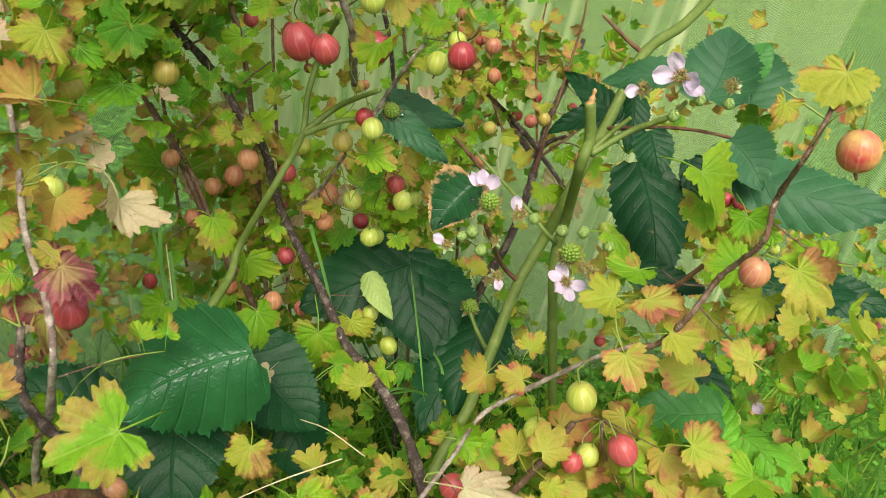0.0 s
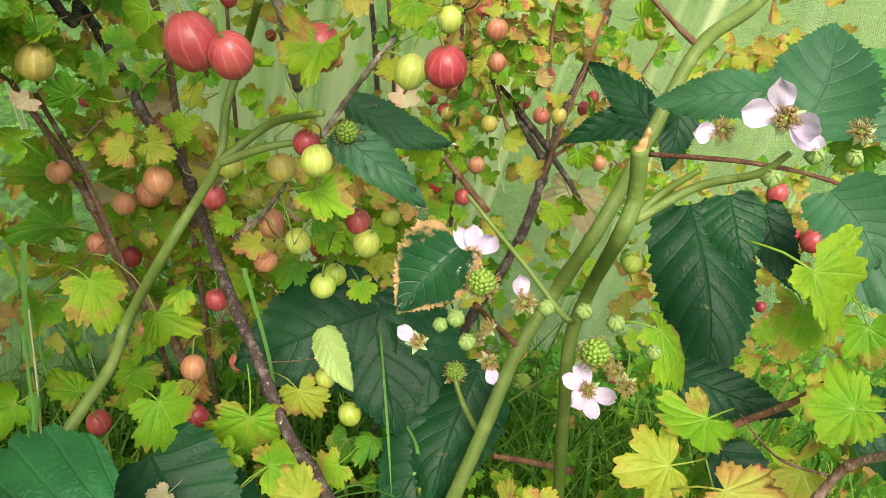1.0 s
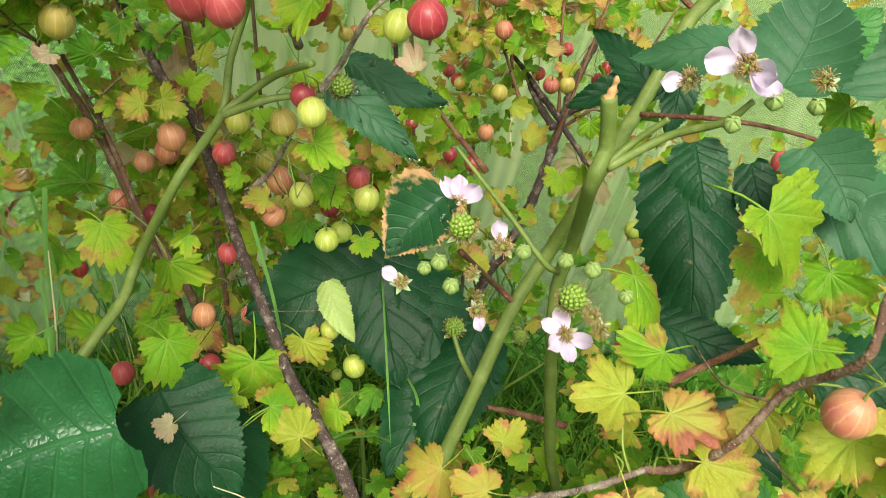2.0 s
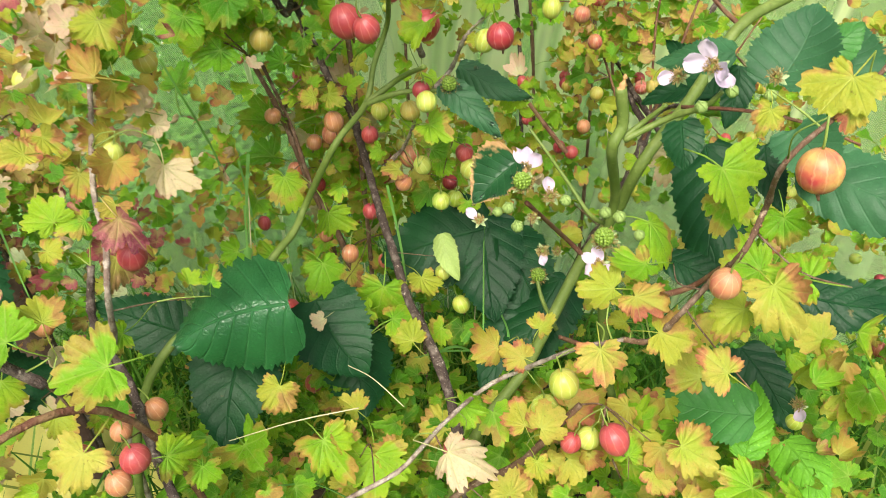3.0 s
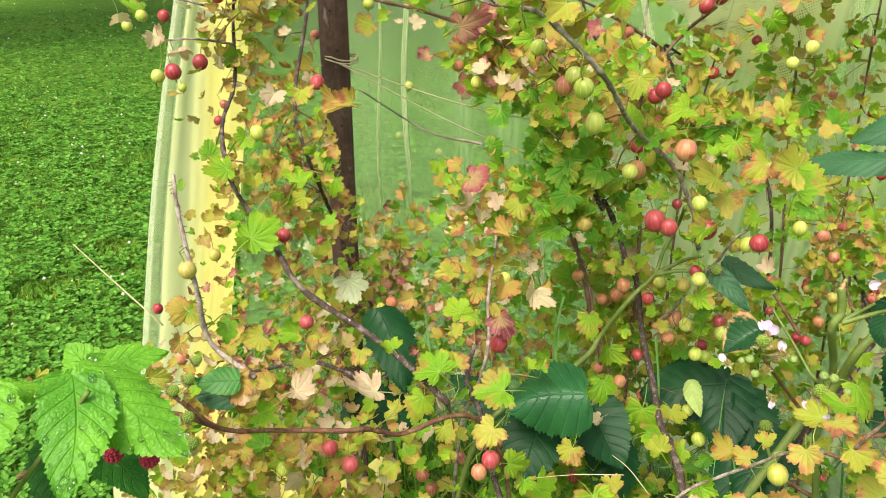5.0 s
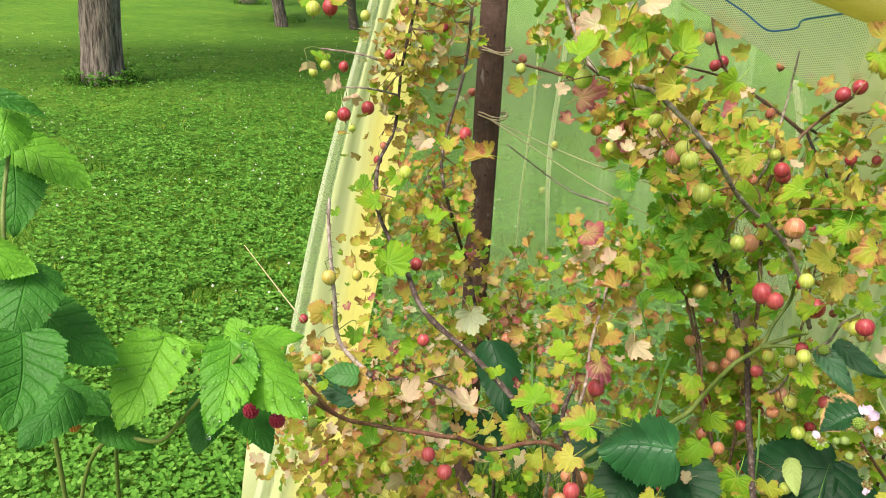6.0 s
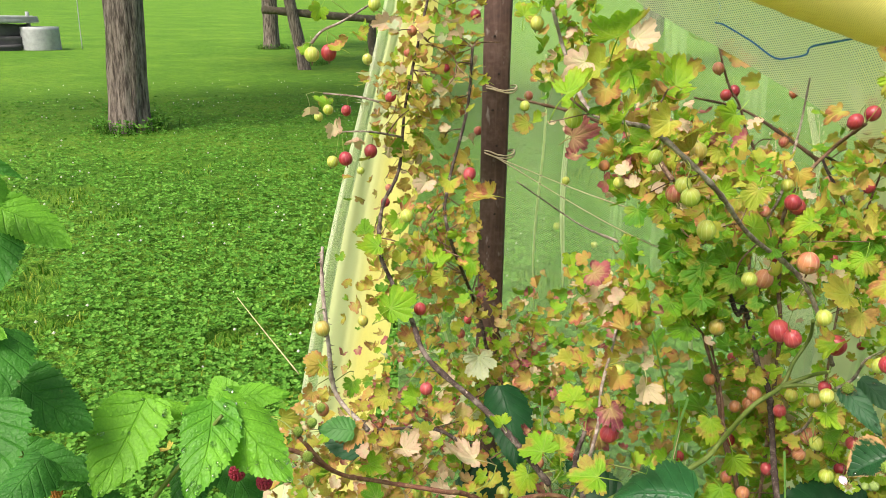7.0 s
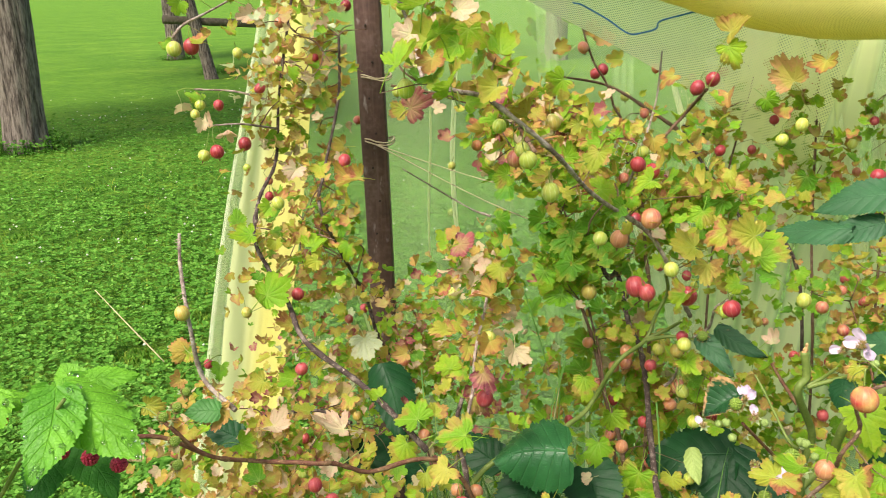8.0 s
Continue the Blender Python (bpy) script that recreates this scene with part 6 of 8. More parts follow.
rear.leaf(0.258, 0.870, 0.787, 0.035, "gold", (-0.32, -0.88, 0.70))
rear.leaf(0.040, 0.813, 0.767, 0.033, "green", (-0.04, -0.91, 0.77))
rear.leaf(-0.167, 0.675, 1.050, 0.038, "rust", (0.38, -0.91, 0.54))
rear.leaf(-0.046, 0.766, 1.148, 0.056, "rust", (0.32, -0.94, 0.42))
rear.leaf(-0.009, 0.797, 1.140, 0.046, "rust", (0.28, -0.96, 0.43))
rear.leaf(-0.092, 0.747, 1.202, 0.056, "rust", (0.37, -0.93, 0.37))
rear.leaf(-0.094, 0.728, 1.163, 0.046, "lime", (0.37, -0.93, 0.41))
rear.leaf(-0.048, 0.745, 1.102, 0.038, "lime", (0.33, -0.94, 0.47))
rear.leaf(-0.091, 0.686, 0.980, 0.047, "green", (0.37, -0.90, 0.59))
rear.leaf(0.048, 0.491, 1.007, 0.047, "lime", (0.31, -0.91, 0.62))
rear.leaf(0.016, 0.462, 1.008, 0.047, "gold", (0.36, -0.89, 0.63))
rear.leaf(-0.012, 0.768, 1.004, 0.039, "green", (0.28, -0.94, 0.56))
rear.leaf(0.021, 0.795, 0.996, 0.039, "green", (0.25, -0.95, 0.56))
rear.leaf(0.049, 0.481, 0.981, 0.030, "green", (0.31, -0.90, 0.66))
front.leaf(0.166, 0.424, 0.866, 0.032, "lime", (-0.46, -0.68, 0.92), None, 0.5)
front.leaf(0.177, 0.410, 0.841, 0.037, "lime", (-0.47, -0.62, 0.97), None, 0.5)
front.leaf(0.099, 0.376, 0.834, 0.034, "gold", (-0.28, -0.60, 1.10), None, 0.5)
front.leaf(0.116, 0.389, 0.841, 0.035, "lime", (-0.33, -0.63, 1.05), None, 0.5)
front.leaf(0.133, 0.352, 0.850, 0.036, "rust", (-0.07, -0.78, 0.97), None, 0.5)
front.leaf(0.183, 0.342, 0.890, 0.038, "lime", (-0.21, -0.81, 0.91), None, 0.5)
front.leaf(0.188, 0.319, 0.886, 0.041, "gold", (-0.23, -0.78, 0.94), None, 0.5)
front.leaf(0.165, 0.333, 0.862, 0.033, "gold", (-0.16, -0.77, 0.97), None, 0.5)
front.leaf(0.036, 0.380, 0.762, 0.032, "rust", (0.14, -0.71, 1.05), None, 0.5)
front.leaf(0.054, 0.369, 0.782, 0.030, "rust", (0.11, -0.72, 1.04), None, 0.5)
front.leaf(0.112, 0.324, 0.824, 0.032, "gold", (-0.02, -0.72, 1.04), None, 0.5)
front.leaf(0.042, 0.352, 0.741, 0.035, "lime", (0.13, -0.65, 1.09), None, 0.5)
front.leaf(0.161, 0.327, 0.842, 0.031, "gold", (-0.15, -0.74, 1.01), None, 0.5)
front.leaf(0.174, 0.331, 0.765, 0.038, "gold", (-0.16, -0.65, 1.09), None, 0.5)
front.leaf(-0.195, 0.352, 0.806, 0.036, "brown", (0.6, -0.6, 0.3), (0.2, 0.1, -1.0), 0.2)
front.leaf(-0.107, 0.429, 0.713, 0.020, "pink", (0.36, -0.66, 1.01), None, 0.5)
front.leaf(-0.080, 0.495, 0.679, 0.056, "lime", (0.28, -0.71, 1.00), None, 0.5)
front.leaf(-0.094, 0.331, 0.732, 0.034, "gold", (0.39, -0.58, 1.07), None, 0.5)
front.leaf(-0.075, 0.401, 0.663, 0.029, "gold", (0.30, -0.61, 1.08), None, 0.5)
front.leaf(-0.106, 0.261, 0.764, 0.038, "lime", (0.46, -0.49, 1.09), None, 0.5)
front.leaf(-0.108, 0.320, 0.680, 0.055, "lime", (0.39, -0.52, 1.11), None, 0.5)
front.leaf(-0.052, 0.331, 0.684, 0.055, "lime", (0.29, -0.55, 1.13), None, 0.5)
front.leaf(-0.030, 0.341, 0.659, 0.052, "lime", (0.24, -0.55, 1.15), None, 0.5)
front.leaf(-0.124, 0.224, 0.857, 0.042, "lime", (0.60, -0.49, 0.99), None, 0.5)
front.leaf(-0.100, 0.179, 0.846, 0.038, "gold", (0.57, -0.40, 1.07), None, 0.5)
front.leaf(-0.183, 0.348, 0.881, 0.032, "rust", (0.60, -0.65, 0.81), None, 0.5)
front.leaf(-0.187, 0.343, 0.858, 0.024, "gold", (0.60, -0.63, 0.85), None, 0.5)
front.leaf(-0.153, 0.354, 0.876, 0.037, "pink", (0.54, -0.68, 0.85), None, 0.5)
front.leaf(0.202, 0.429, 0.851, 0.037, "lime", (-0.52, -0.64, 0.92))
front.leaf(0.195, 0.413, 0.828, 0.032, "lime", (-0.50, -0.59, 0.98))
front.leaf(0.190, 0.372, 0.964, 0.039, "gold", (-0.23, -0.90, 0.72))
front.leaf(0.163, 0.359, 0.956, 0.020, "gold", (-0.17, -0.90, 0.75))
front.leaf(0.198, 0.368, 0.956, 0.020, "rust", (-0.25, -0.89, 0.74))
front.leaf(0.113, 0.381, 0.809, 0.021, "gold", (-0.02, -0.76, 1.00))
front.leaf(0.063, 0.374, 0.725, 0.032, "gold", (0.08, -0.67, 1.09))
front.leaf(0.043, 0.313, 0.742, 0.039, "pink", (0.13, -0.61, 1.13))
front.leaf(0.070, 0.314, 0.734, 0.032, "gold", (0.07, -0.60, 1.14))
front.leaf(0.086, 0.318, 0.734, 0.025, "gold", (0.04, -0.61, 1.14))
front.leaf(0.075, 0.393, 0.790, 0.023, "gold", (0.06, -0.75, 1.01))
front.leaf(0.134, 0.351, 0.745, 0.029, "lime", (-0.06, -0.66, 1.10))
front.leaf(0.148, 0.353, 0.831, 0.029, "gold", (-0.11, -0.76, 0.99))
front.leaf(0.158, 0.340, 0.723, 0.026, "gold", (-0.11, -0.62, 1.12))
front.leaf(0.195, 0.329, 0.740, 0.038, "lime", (-0.19, -0.62, 1.11))
front.leaf(-0.017, 0.451, 0.606, 0.042, "gold", (0.18, -0.63, 1.10))
front.leaf(-0.032, 0.492, 0.663, 0.031, "lime", (0.21, -0.70, 1.03))
front.leaf(-0.186, 0.444, 0.752, 0.033, "lime", (0.48, -0.67, 0.92))
front.leaf(-0.156, 0.358, 0.809, 0.020, "lime", (0.51, -0.64, 0.93))
front.leaf(-0.139, 0.363, 0.810, 0.020, "lime", (0.49, -0.65, 0.93))
front.leaf(-0.221, 0.397, 0.930, 0.021, "lime", (0.63, -0.70, 0.68))
front.leaf(-0.237, 0.393, 0.930, 0.029, "pink", (0.65, -0.68, 0.68))
front.leaf(-0.187, 0.390, 0.911, 0.021, "pink", (0.59, -0.71, 0.73))
front.leaf(-0.213, 0.338, 0.852, 0.025, "lime", (0.63, -0.60, 0.84))
front.leaf(-0.216, 0.325, 0.837, 0.021, "gold", (0.63, -0.57, 0.87))
front.leaf(-0.198, 0.318, 0.776, 0.031, "lime", (0.57, -0.54, 0.97))
front.leaf(-0.199, 0.294, 0.745, 0.027, "gold", (0.57, -0.48, 1.02))
front.leaf(-0.182, 0.256, 0.767, 0.031, "gold", (0.58, -0.45, 1.03))
front.leaf(-0.059, 0.350, 0.695, 0.029, "gold", (0.30, -0.58, 1.10))
front.leaf(-0.102, 0.257, 0.741, 0.028, "lime", (0.44, -0.47, 1.12))
front.leaf(-0.032, 0.360, 0.667, 0.035, "gold", (0.24, -0.58, 1.13))
front.leaf(0.169, 0.415, 0.887, 0.046, "lime", (0.17, -0.87, 0.81))
left.leaf(-0.394, 0.369, 0.813, 0.05, "pale", (0.62, -0.65, 0.6), (-0.2, -0.1, -1.0), 0.2)
left.leaf(-0.617, 0.376, 1.227, 0.039, "pink", (0.79, -0.61, 0.37), None, 0.75)
left.leaf(-0.543, 0.462, 1.211, 0.037, "pink", (0.72, -0.69, 0.39), None, 0.75)
left.leaf(-0.613, 0.309, 1.094, 0.030, "pink", (0.81, -0.56, 0.50), None, 0.75)
left.leaf(-0.599, 0.327, 1.088, 0.039, "pink", (0.80, -0.58, 0.51), None, 0.75)
left.leaf(-0.540, 0.449, 1.112, 0.035, "green", (0.72, -0.68, 0.48), None, 0.75)
left.leaf(-0.377, 0.341, 1.045, 0.038, "rust", (0.68, -0.69, 0.58), None, 0.75)
left.leaf(-0.439, 0.284, 1.007, 0.034, "green", (0.74, -0.62, 0.62), None, 0.75)
left.leaf(-0.460, 0.242, 0.981, 0.041, "lime", (0.76, -0.57, 0.65), None, 0.75)
left.leaf(-0.401, 0.251, 0.930, 0.056, "lime", (0.72, -0.60, 0.72), None, 0.75)
left.leaf(-0.404, 0.317, 0.971, 0.045, "lime", (0.70, -0.65, 0.66), None, 0.75)
left.leaf(-0.516, 0.461, 0.901, 0.036, "gold", (0.67, -0.67, 0.67), None, 0.75)
left.leaf(-0.604, 0.408, 1.064, 0.037, "green", (0.76, -0.62, 0.52), None, 0.75)
left.leaf(-0.525, 0.624, 0.753, 0.046, "lime", (0.59, -0.71, 0.74), None, 0.75)
left.leaf(-0.246, 0.069, 0.895, 0.038, "rust", (0.69, -0.50, 0.87), None, 0.75)
left.leaf(-0.186, 0.136, 0.879, 0.041, "pink", (0.60, -0.59, 0.89), None, 0.75)
left.leaf(-0.201, 0.249, 0.848, 0.044, "lime", (0.54, -0.66, 0.86), None, 0.75)
left.leaf(-0.633, 0.294, 1.238, 0.032, "lime", (0.84, -0.55, 0.36))
left.leaf(-0.632, 0.276, 1.196, 0.024, "lime", (0.84, -0.54, 0.40))
left.leaf(-0.604, 0.317, 1.204, 0.032, "rust", (0.82, -0.58, 0.39))
left.leaf(-0.717, 0.428, 1.206, 0.033, "lime", (0.80, -0.59, 0.39))
left.leaf(-0.647, 0.456, 1.240, 0.039, "lime", (0.77, -0.64, 0.36))
left.leaf(-0.613, 0.500, 1.253, 0.036, "lime", (0.74, -0.68, 0.35))
left.leaf(-0.647, 0.634, 1.238, 0.043, "lime", (0.69, -0.72, 0.36))
left.leaf(-0.535, 0.580, 1.252, 0.041, "lime", (0.67, -0.75, 0.35))
left.leaf(-0.639, 0.462, 1.146, 0.036, "rust", (0.76, -0.64, 0.44))
left.leaf(-0.608, 0.480, 1.107, 0.040, "rust", (0.74, -0.66, 0.48))
left.leaf(-0.567, 0.461, 1.167, 0.043, "rust", (0.73, -0.68, 0.43))
left.leaf(-0.590, 0.444, 1.072, 0.036, "lime", (0.74, -0.65, 0.51))
left.leaf(-0.557, 0.469, 1.046, 0.039, "rust", (0.71, -0.68, 0.54))
left.leaf(-0.601, 0.402, 1.010, 0.032, "rust", (0.76, -0.62, 0.57))
left.leaf(-0.445, 0.310, 1.044, 0.037, "pink", (0.74, -0.64, 0.58))
left.leaf(-0.423, 0.335, 1.045, 0.037, "gold", (0.71, -0.67, 0.58))
left.leaf(-0.389, 0.340, 1.037, 0.036, "rust", (0.69, -0.68, 0.59))
left.leaf(-0.455, 0.276, 1.005, 0.030, "lime", (0.75, -0.60, 0.62))
left.leaf(-0.476, 0.251, 1.004, 0.030, "green", (0.77, -0.57, 0.62))
left.leaf(-0.429, 0.308, 0.978, 0.033, "gold", (0.72, -0.63, 0.65))
left.leaf(-0.391, 0.339, 0.953, 0.030, "lime", (0.67, -0.66, 0.67))
left.leaf(-0.393, 0.286, 0.950, 0.033, "gold", (0.70, -0.63, 0.69))
left.leaf(-0.398, 0.343, 0.979, 0.030, "green", (0.68, -0.67, 0.65))
left.leaf(-0.422, 0.235, 0.911, 0.032, "lime", (0.73, -0.57, 0.73))
left.leaf(-0.400, 0.251, 0.893, 0.036, "rust", (0.70, -0.59, 0.75))
left.leaf(-0.730, 0.339, 1.102, 0.036, "pink", (0.84, -0.53, 0.48))
left.leaf(-0.726, 0.353, 1.122, 0.036, "lime", (0.83, -0.54, 0.46))
left.leaf(-0.607, 0.292, 1.090, 0.028, "pink", (0.82, -0.55, 0.51))
left.leaf(-0.509, 0.610, 1.253, 0.044, "lime", (0.64, -0.77, 0.35))
left.leaf(-0.481, 0.639, 1.247, 0.035, "lime", (0.61, -0.79, 0.35))
left.leaf(-0.558, 0.646, 1.163, 0.048, "gold", (0.65, -0.76, 0.42))
left.leaf(-0.562, 0.602, 1.079, 0.038, "gold", (0.66, -0.73, 0.49))
left.leaf(-0.520, 0.667, 1.115, 0.048, "lime", (0.62, -0.78, 0.46))
left.leaf(-0.432, 0.387, 0.788, 0.042, "gold", (0.63, -0.63, 0.80))
left.leaf(-0.412, 0.424, 0.818, 0.034, "lime", (0.61, -0.67, 0.77))
left.leaf(-0.330, 0.242, 0.873, 0.027, "gold", (0.66, -0.61, 0.80))
left.leaf(-0.515, 0.627, 0.702, 0.052, "lime", (0.58, -0.70, 0.78))
left.leaf(-0.272, 0.306, 0.863, 0.030, "rust", (0.58, -0.68, 0.80))
left.leaf(-0.241, 0.240, 0.859, 0.028, "lime", (0.59, -0.64, 0.84))
left.leaf(-0.204, 0.239, 0.800, 0.037, "lime", (0.53, -0.63, 0.91))
left.leaf(-0.232, 0.088, 0.867, 0.033, "lime", (0.66, -0.52, 0.90))
left.leaf(-0.219, 0.116, 0.880, 0.033, "pink", (0.64, -0.55, 0.88))
left.leaf(-0.316, 0.074, 0.942, 0.034, "rust", (0.76, -0.48, 0.78))
left.leaf(-0.304, 0.085, 0.935, 0.023, "lime", (0.74, -0.50, 0.79))
left.leaf(-0.286, 0.097, 0.918, 0.023, "green", (0.72, -0.52, 0.82))
left.leaf(-0.312, 0.065, 0.912, 0.023, "rust", (0.75, -0.47, 0.82))
left.leaf(-0.190, 0.276, 0.844, 0.037, "gold", (0.52, -0.69, 0.86))
left.leaf(-0.316, 0.183, 0.872, 0.032, "lime", (0.68, -0.57, 0.82))
left.leaf(-0.334, 0.160, 0.865, 0.032, "gold", (0.70, -0.54, 0.83))
left.leaf(-0.254, 0.221, 0.847, 0.032, "gold", (0.60, -0.62, 0.86))
left.leaf(-0.284, 0.036, 0.912, 0.027, "gold", (0.74, -0.45, 0.85))
centre.berry(-0.203, 0.586, 0.873, 0.0201, "A")
centre.berry(-0.144, 0.583, 0.806, 0.0173, "P")
centre.berry(-0.115, 0.592, 0.792, 0.0152, "R")
centre.berry(-0.100, 0.580, 0.823, 0.0149, "A")
centre.berry(-0.065, 0.555, 0.840, 0.0158, "A")
centre.berry(-0.046, 0.525, 0.873, 0.0130, "D")
centre.berry(-0.083, 0.604, 0.768, 0.0182, "P")
centre.berry(-0.084, 0.588, 0.750, 0.0159, "P")
centre.berry(-0.024, 0.571, 0.799, 0.0153, "R")
centre.berry(-0.039, 0.515, 0.926, 0.0204, "R")
centre.berry(0.002, 0.520, 0.917, 0.0145, "Y")
centre.berry(-0.042, 0.610, 0.726, 0.0162, "Y")
centre.berry(-0.041, 0.561, 0.676, 0.0144, "Y")
centre.berry(-0.024, 0.565, 0.638, 0.0167, "Y")
centre.berry(-0.105, 0.584, 0.660, 0.0143, "P")
centre.berry(-0.118, 0.588, 0.713, 0.0158, "R")
centre.berry(-0.239, 0.623, 0.536, 0.0208, "R")
centre.berry(-0.082, 0.481, 0.937, 0.0215, "R")
centre.berry(-0.066, 0.476, 0.935, 0.0174, "R")
centre.berry(0.017, 0.496, 0.931, 0.0182, "R")
centre.berry(-0.040, 0.518, 0.868, 0.0153, "Y")
centre.berry(-0.058, 0.562, 0.787, 0.0153, "Y")
centre.berry(-0.018, 0.566, 0.787, 0.0162, "Y")
centre.berry(-0.044, 0.569, 0.749, 0.0163, "Y")
centre.berry(-0.145, 0.327, 1.123, 0.0131, "Y")
centre.berry(-0.107, 0.300, 1.101, 0.0142, "P")
centre.berry(-0.100, 0.301, 1.109, 0.0131, "Y")
centre.berry(-0.087, 0.292, 1.103, 0.0156, "Y")
centre.berry(-0.050, 0.445, 1.025, 0.0201, "P")
centre.berry(-0.038, 0.471, 0.968, 0.0148, "Y")
centre.berry(-0.096, 0.339, 1.065, 0.0164, "Y")
centre.berry(-0.092, 0.421, 1.003, 0.0148, "Y")
centre.berry(-0.113, 0.497, 0.981, 0.0198, "P")
centre.berry(-0.204, 0.660, 0.686, 0.0155, "D")
centre.berry(-0.206, 0.618, 0.727, 0.0155, "P")
centre.berry(-0.215, 0.606, 0.791, 0.0155, "P")
centre.berry(-0.191, 0.636, 0.751, 0.0155, "P")
centre.berry(-0.127, 0.551, 0.638, 0.0155, "R")
centre.berry(-0.335, 0.483, 0.673, 0.0155, "P")
centre.berry(-0.060, 0.660, 0.711, 0.0155, "D")
centre.berry(-0.157, 0.614, 0.972, 0.0155, "D")
centre.berry(-0.120, 0.536, 0.701, 0.0155, "P")
centre.berry(-0.175, 0.605, 0.665, 0.0155, "P")
rear.berry(0.289, 0.641, 0.770, 0.0165, "R")
rear.berry(0.291, 0.716, 0.763, 0.0167, "R")
rear.berry(0.106, 0.902, 0.735, 0.0146, "R")
rear.berry(0.065, 0.795, 0.760, 0.0145, "A")
rear.berry(0.110, 0.806, 0.767, 0.0147, "P")
rear.berry(0.121, 0.783, 0.779, 0.0132, "A")
rear.berry(0.178, 0.668, 0.716, 0.0146, "Y")
rear.berry(-0.433, 0.963, 1.116, 0.0191, "D")
rear.berry(-0.428, 0.979, 1.122, 0.0192, "D")
rear.berry(-0.396, 0.863, 1.165, 0.0175, "P")
rear.berry(-0.172, 0.654, 1.049, 0.0158, "Y")
rear.berry(-0.351, 0.924, 1.084, 0.0153, "Y")
rear.berry(-0.258, 0.816, 1.074, 0.0136, "P")
rear.berry(-0.114, 0.672, 1.129, 0.0168, "D")
rear.berry(-0.094, 0.496, 1.066, 0.0165, "D")
rear.berry(-0.150, 0.638, 1.029, 0.0189, "D")
rear.berry(-0.105, 0.693, 1.138, 0.0171, "D")
rear.berry(-0.232, 0.977, 1.024, 0.0165, "Y")
rear.berry(0.279, 0.653, 0.764, 0.0145, "R")
rear.berry(0.060, 0.752, 0.833, 0.0145, "P")
rear.berry(0.149, 1.046, 0.707, 0.0145, "R")
rear.berry(0.166, 0.896, 0.736, 0.0145, "R")
rear.berry(0.027, 0.842, 0.746, 0.0145, "R")
rear.berry(0.014, 0.956, 0.704, 0.0145, "R")
rear.berry(0.033, 0.939, 0.681, 0.0145, "P")
rear.berry(0.057, 0.772, 0.731, 0.0145, "P")
rear.berry(0.173, 0.818, 0.720, 0.0145, "P")
rear.berry(0.048, 0.756, 0.708, 0.0145, "R")
rear.berry(0.026, 0.847, 0.662, 0.0145, "R")
rear.berry(-0.326, 0.886, 0.698, 0.0145, "R")
rear.berry(0.404, 0.904, 0.524, 0.0145, "Y")
rear.berry(0.463, 0.963, 0.456, 0.0145, "D")
rear.berry(0.452, 0.804, 0.622, 0.0145, "P")
rear.berry(0.064, 0.990, 0.753, 0.0145, "P")
rear.berry(-0.226, 1.173, 0.935, 0.0145, "P")
rear.berry(-0.260, 0.998, 0.994, 0.0145, "P")
rear.berry(-0.126, 0.782, 1.036, 0.0145, "D")
rear.berry(-0.329, 0.983, 1.126, 0.0145, "P")
rear.berry(-0.189, 0.926, 1.128, 0.0145, "P")
rear.berry(-0.366, 1.203, 1.095, 0.0145, "R")
rear.berry(-0.470, 1.119, 1.166, 0.0145, "P")
rear.berry(-0.004, 0.717, 1.087, 0.0145, "Y")
rear.berry(-0.018, 0.697, 1.071, 0.0145, "Y")
rear.berry(0.106, 0.610, 1.057, 0.0145, "D")
rear.berry(-0.089, 1.299, 0.932, 0.0145, "P")
rear.berry(-0.233, 1.183, 0.974, 0.0145, "R")
rear.berry(-0.020, 1.057, 0.798, 0.0145, "R")
rear.berry(0.051, 0.682, 0.883, 0.0145, "P")
rear.berry(-0.120, 1.501, 0.689, 0.0145, "R")
front.berry(0.181, 0.320, 0.958, 0.0181, "O")
front.berry(0.160, 0.330, 0.888, 0.0148, "P")
front.berry(0.092, 0.335, 0.797, 0.0172, "A")
front.berry(0.080, 0.372, 0.734, 0.0180, "Y")
front.berry(0.110, 0.357, 0.731, 0.0146, "Y")
front.berry(0.100, 0.351, 0.730, 0.0131, "R")
front.berry(0.125, 0.342, 0.752, 0.0177, "R")
front.berry(0.028, 0.342, 0.713, 0.0165, "R")
front.berry(-0.187, 0.361, 0.891, 0.0128, "Y")
front.leaf(-0.172, 0.342, 0.848, 0.036, "red", (0.5, -0.7, 0.5), (0.3, -0.2, -1.0), 0.3)
front.berry(-0.185, 0.349, 0.823, 0.0185, "R")
front.berry(-0.154, 0.295, 0.749, 0.0150, "P")
front.berry(-0.129, 0.244, 0.772, 0.0167, "R")
front.berry(-0.134, 0.232, 0.764, 0.0142, "P")
front.berry(-0.146, 0.257, 0.774, 0.0123, "P")
front.berry(-0.224, 0.163, 0.777, 0.0155, "R")
front.berry(-0.226, 0.342, 0.665, 0.0155, "P")
front.berry(-0.257, 0.315, 0.646, 0.0155, "P")
left.berry(-0.616, 0.275, 1.191, 0.0185, "Y")
left.berry(-0.607, 0.294, 1.193, 0.0193, "D")
left.berry(-0.698, 0.419, 1.177, 0.0149, "Y")
left.berry(-0.589, 0.283, 1.059, 0.0153, "Y")
left.berry(-0.579, 0.296, 1.063, 0.0176, "R")
left.berry(-0.608, 0.357, 1.062, 0.0178, "D")
left.berry(-0.497, 0.437, 1.038, 0.0167, "R")
left.berry(-0.663, 0.600, 1.240, 0.0176, "D")
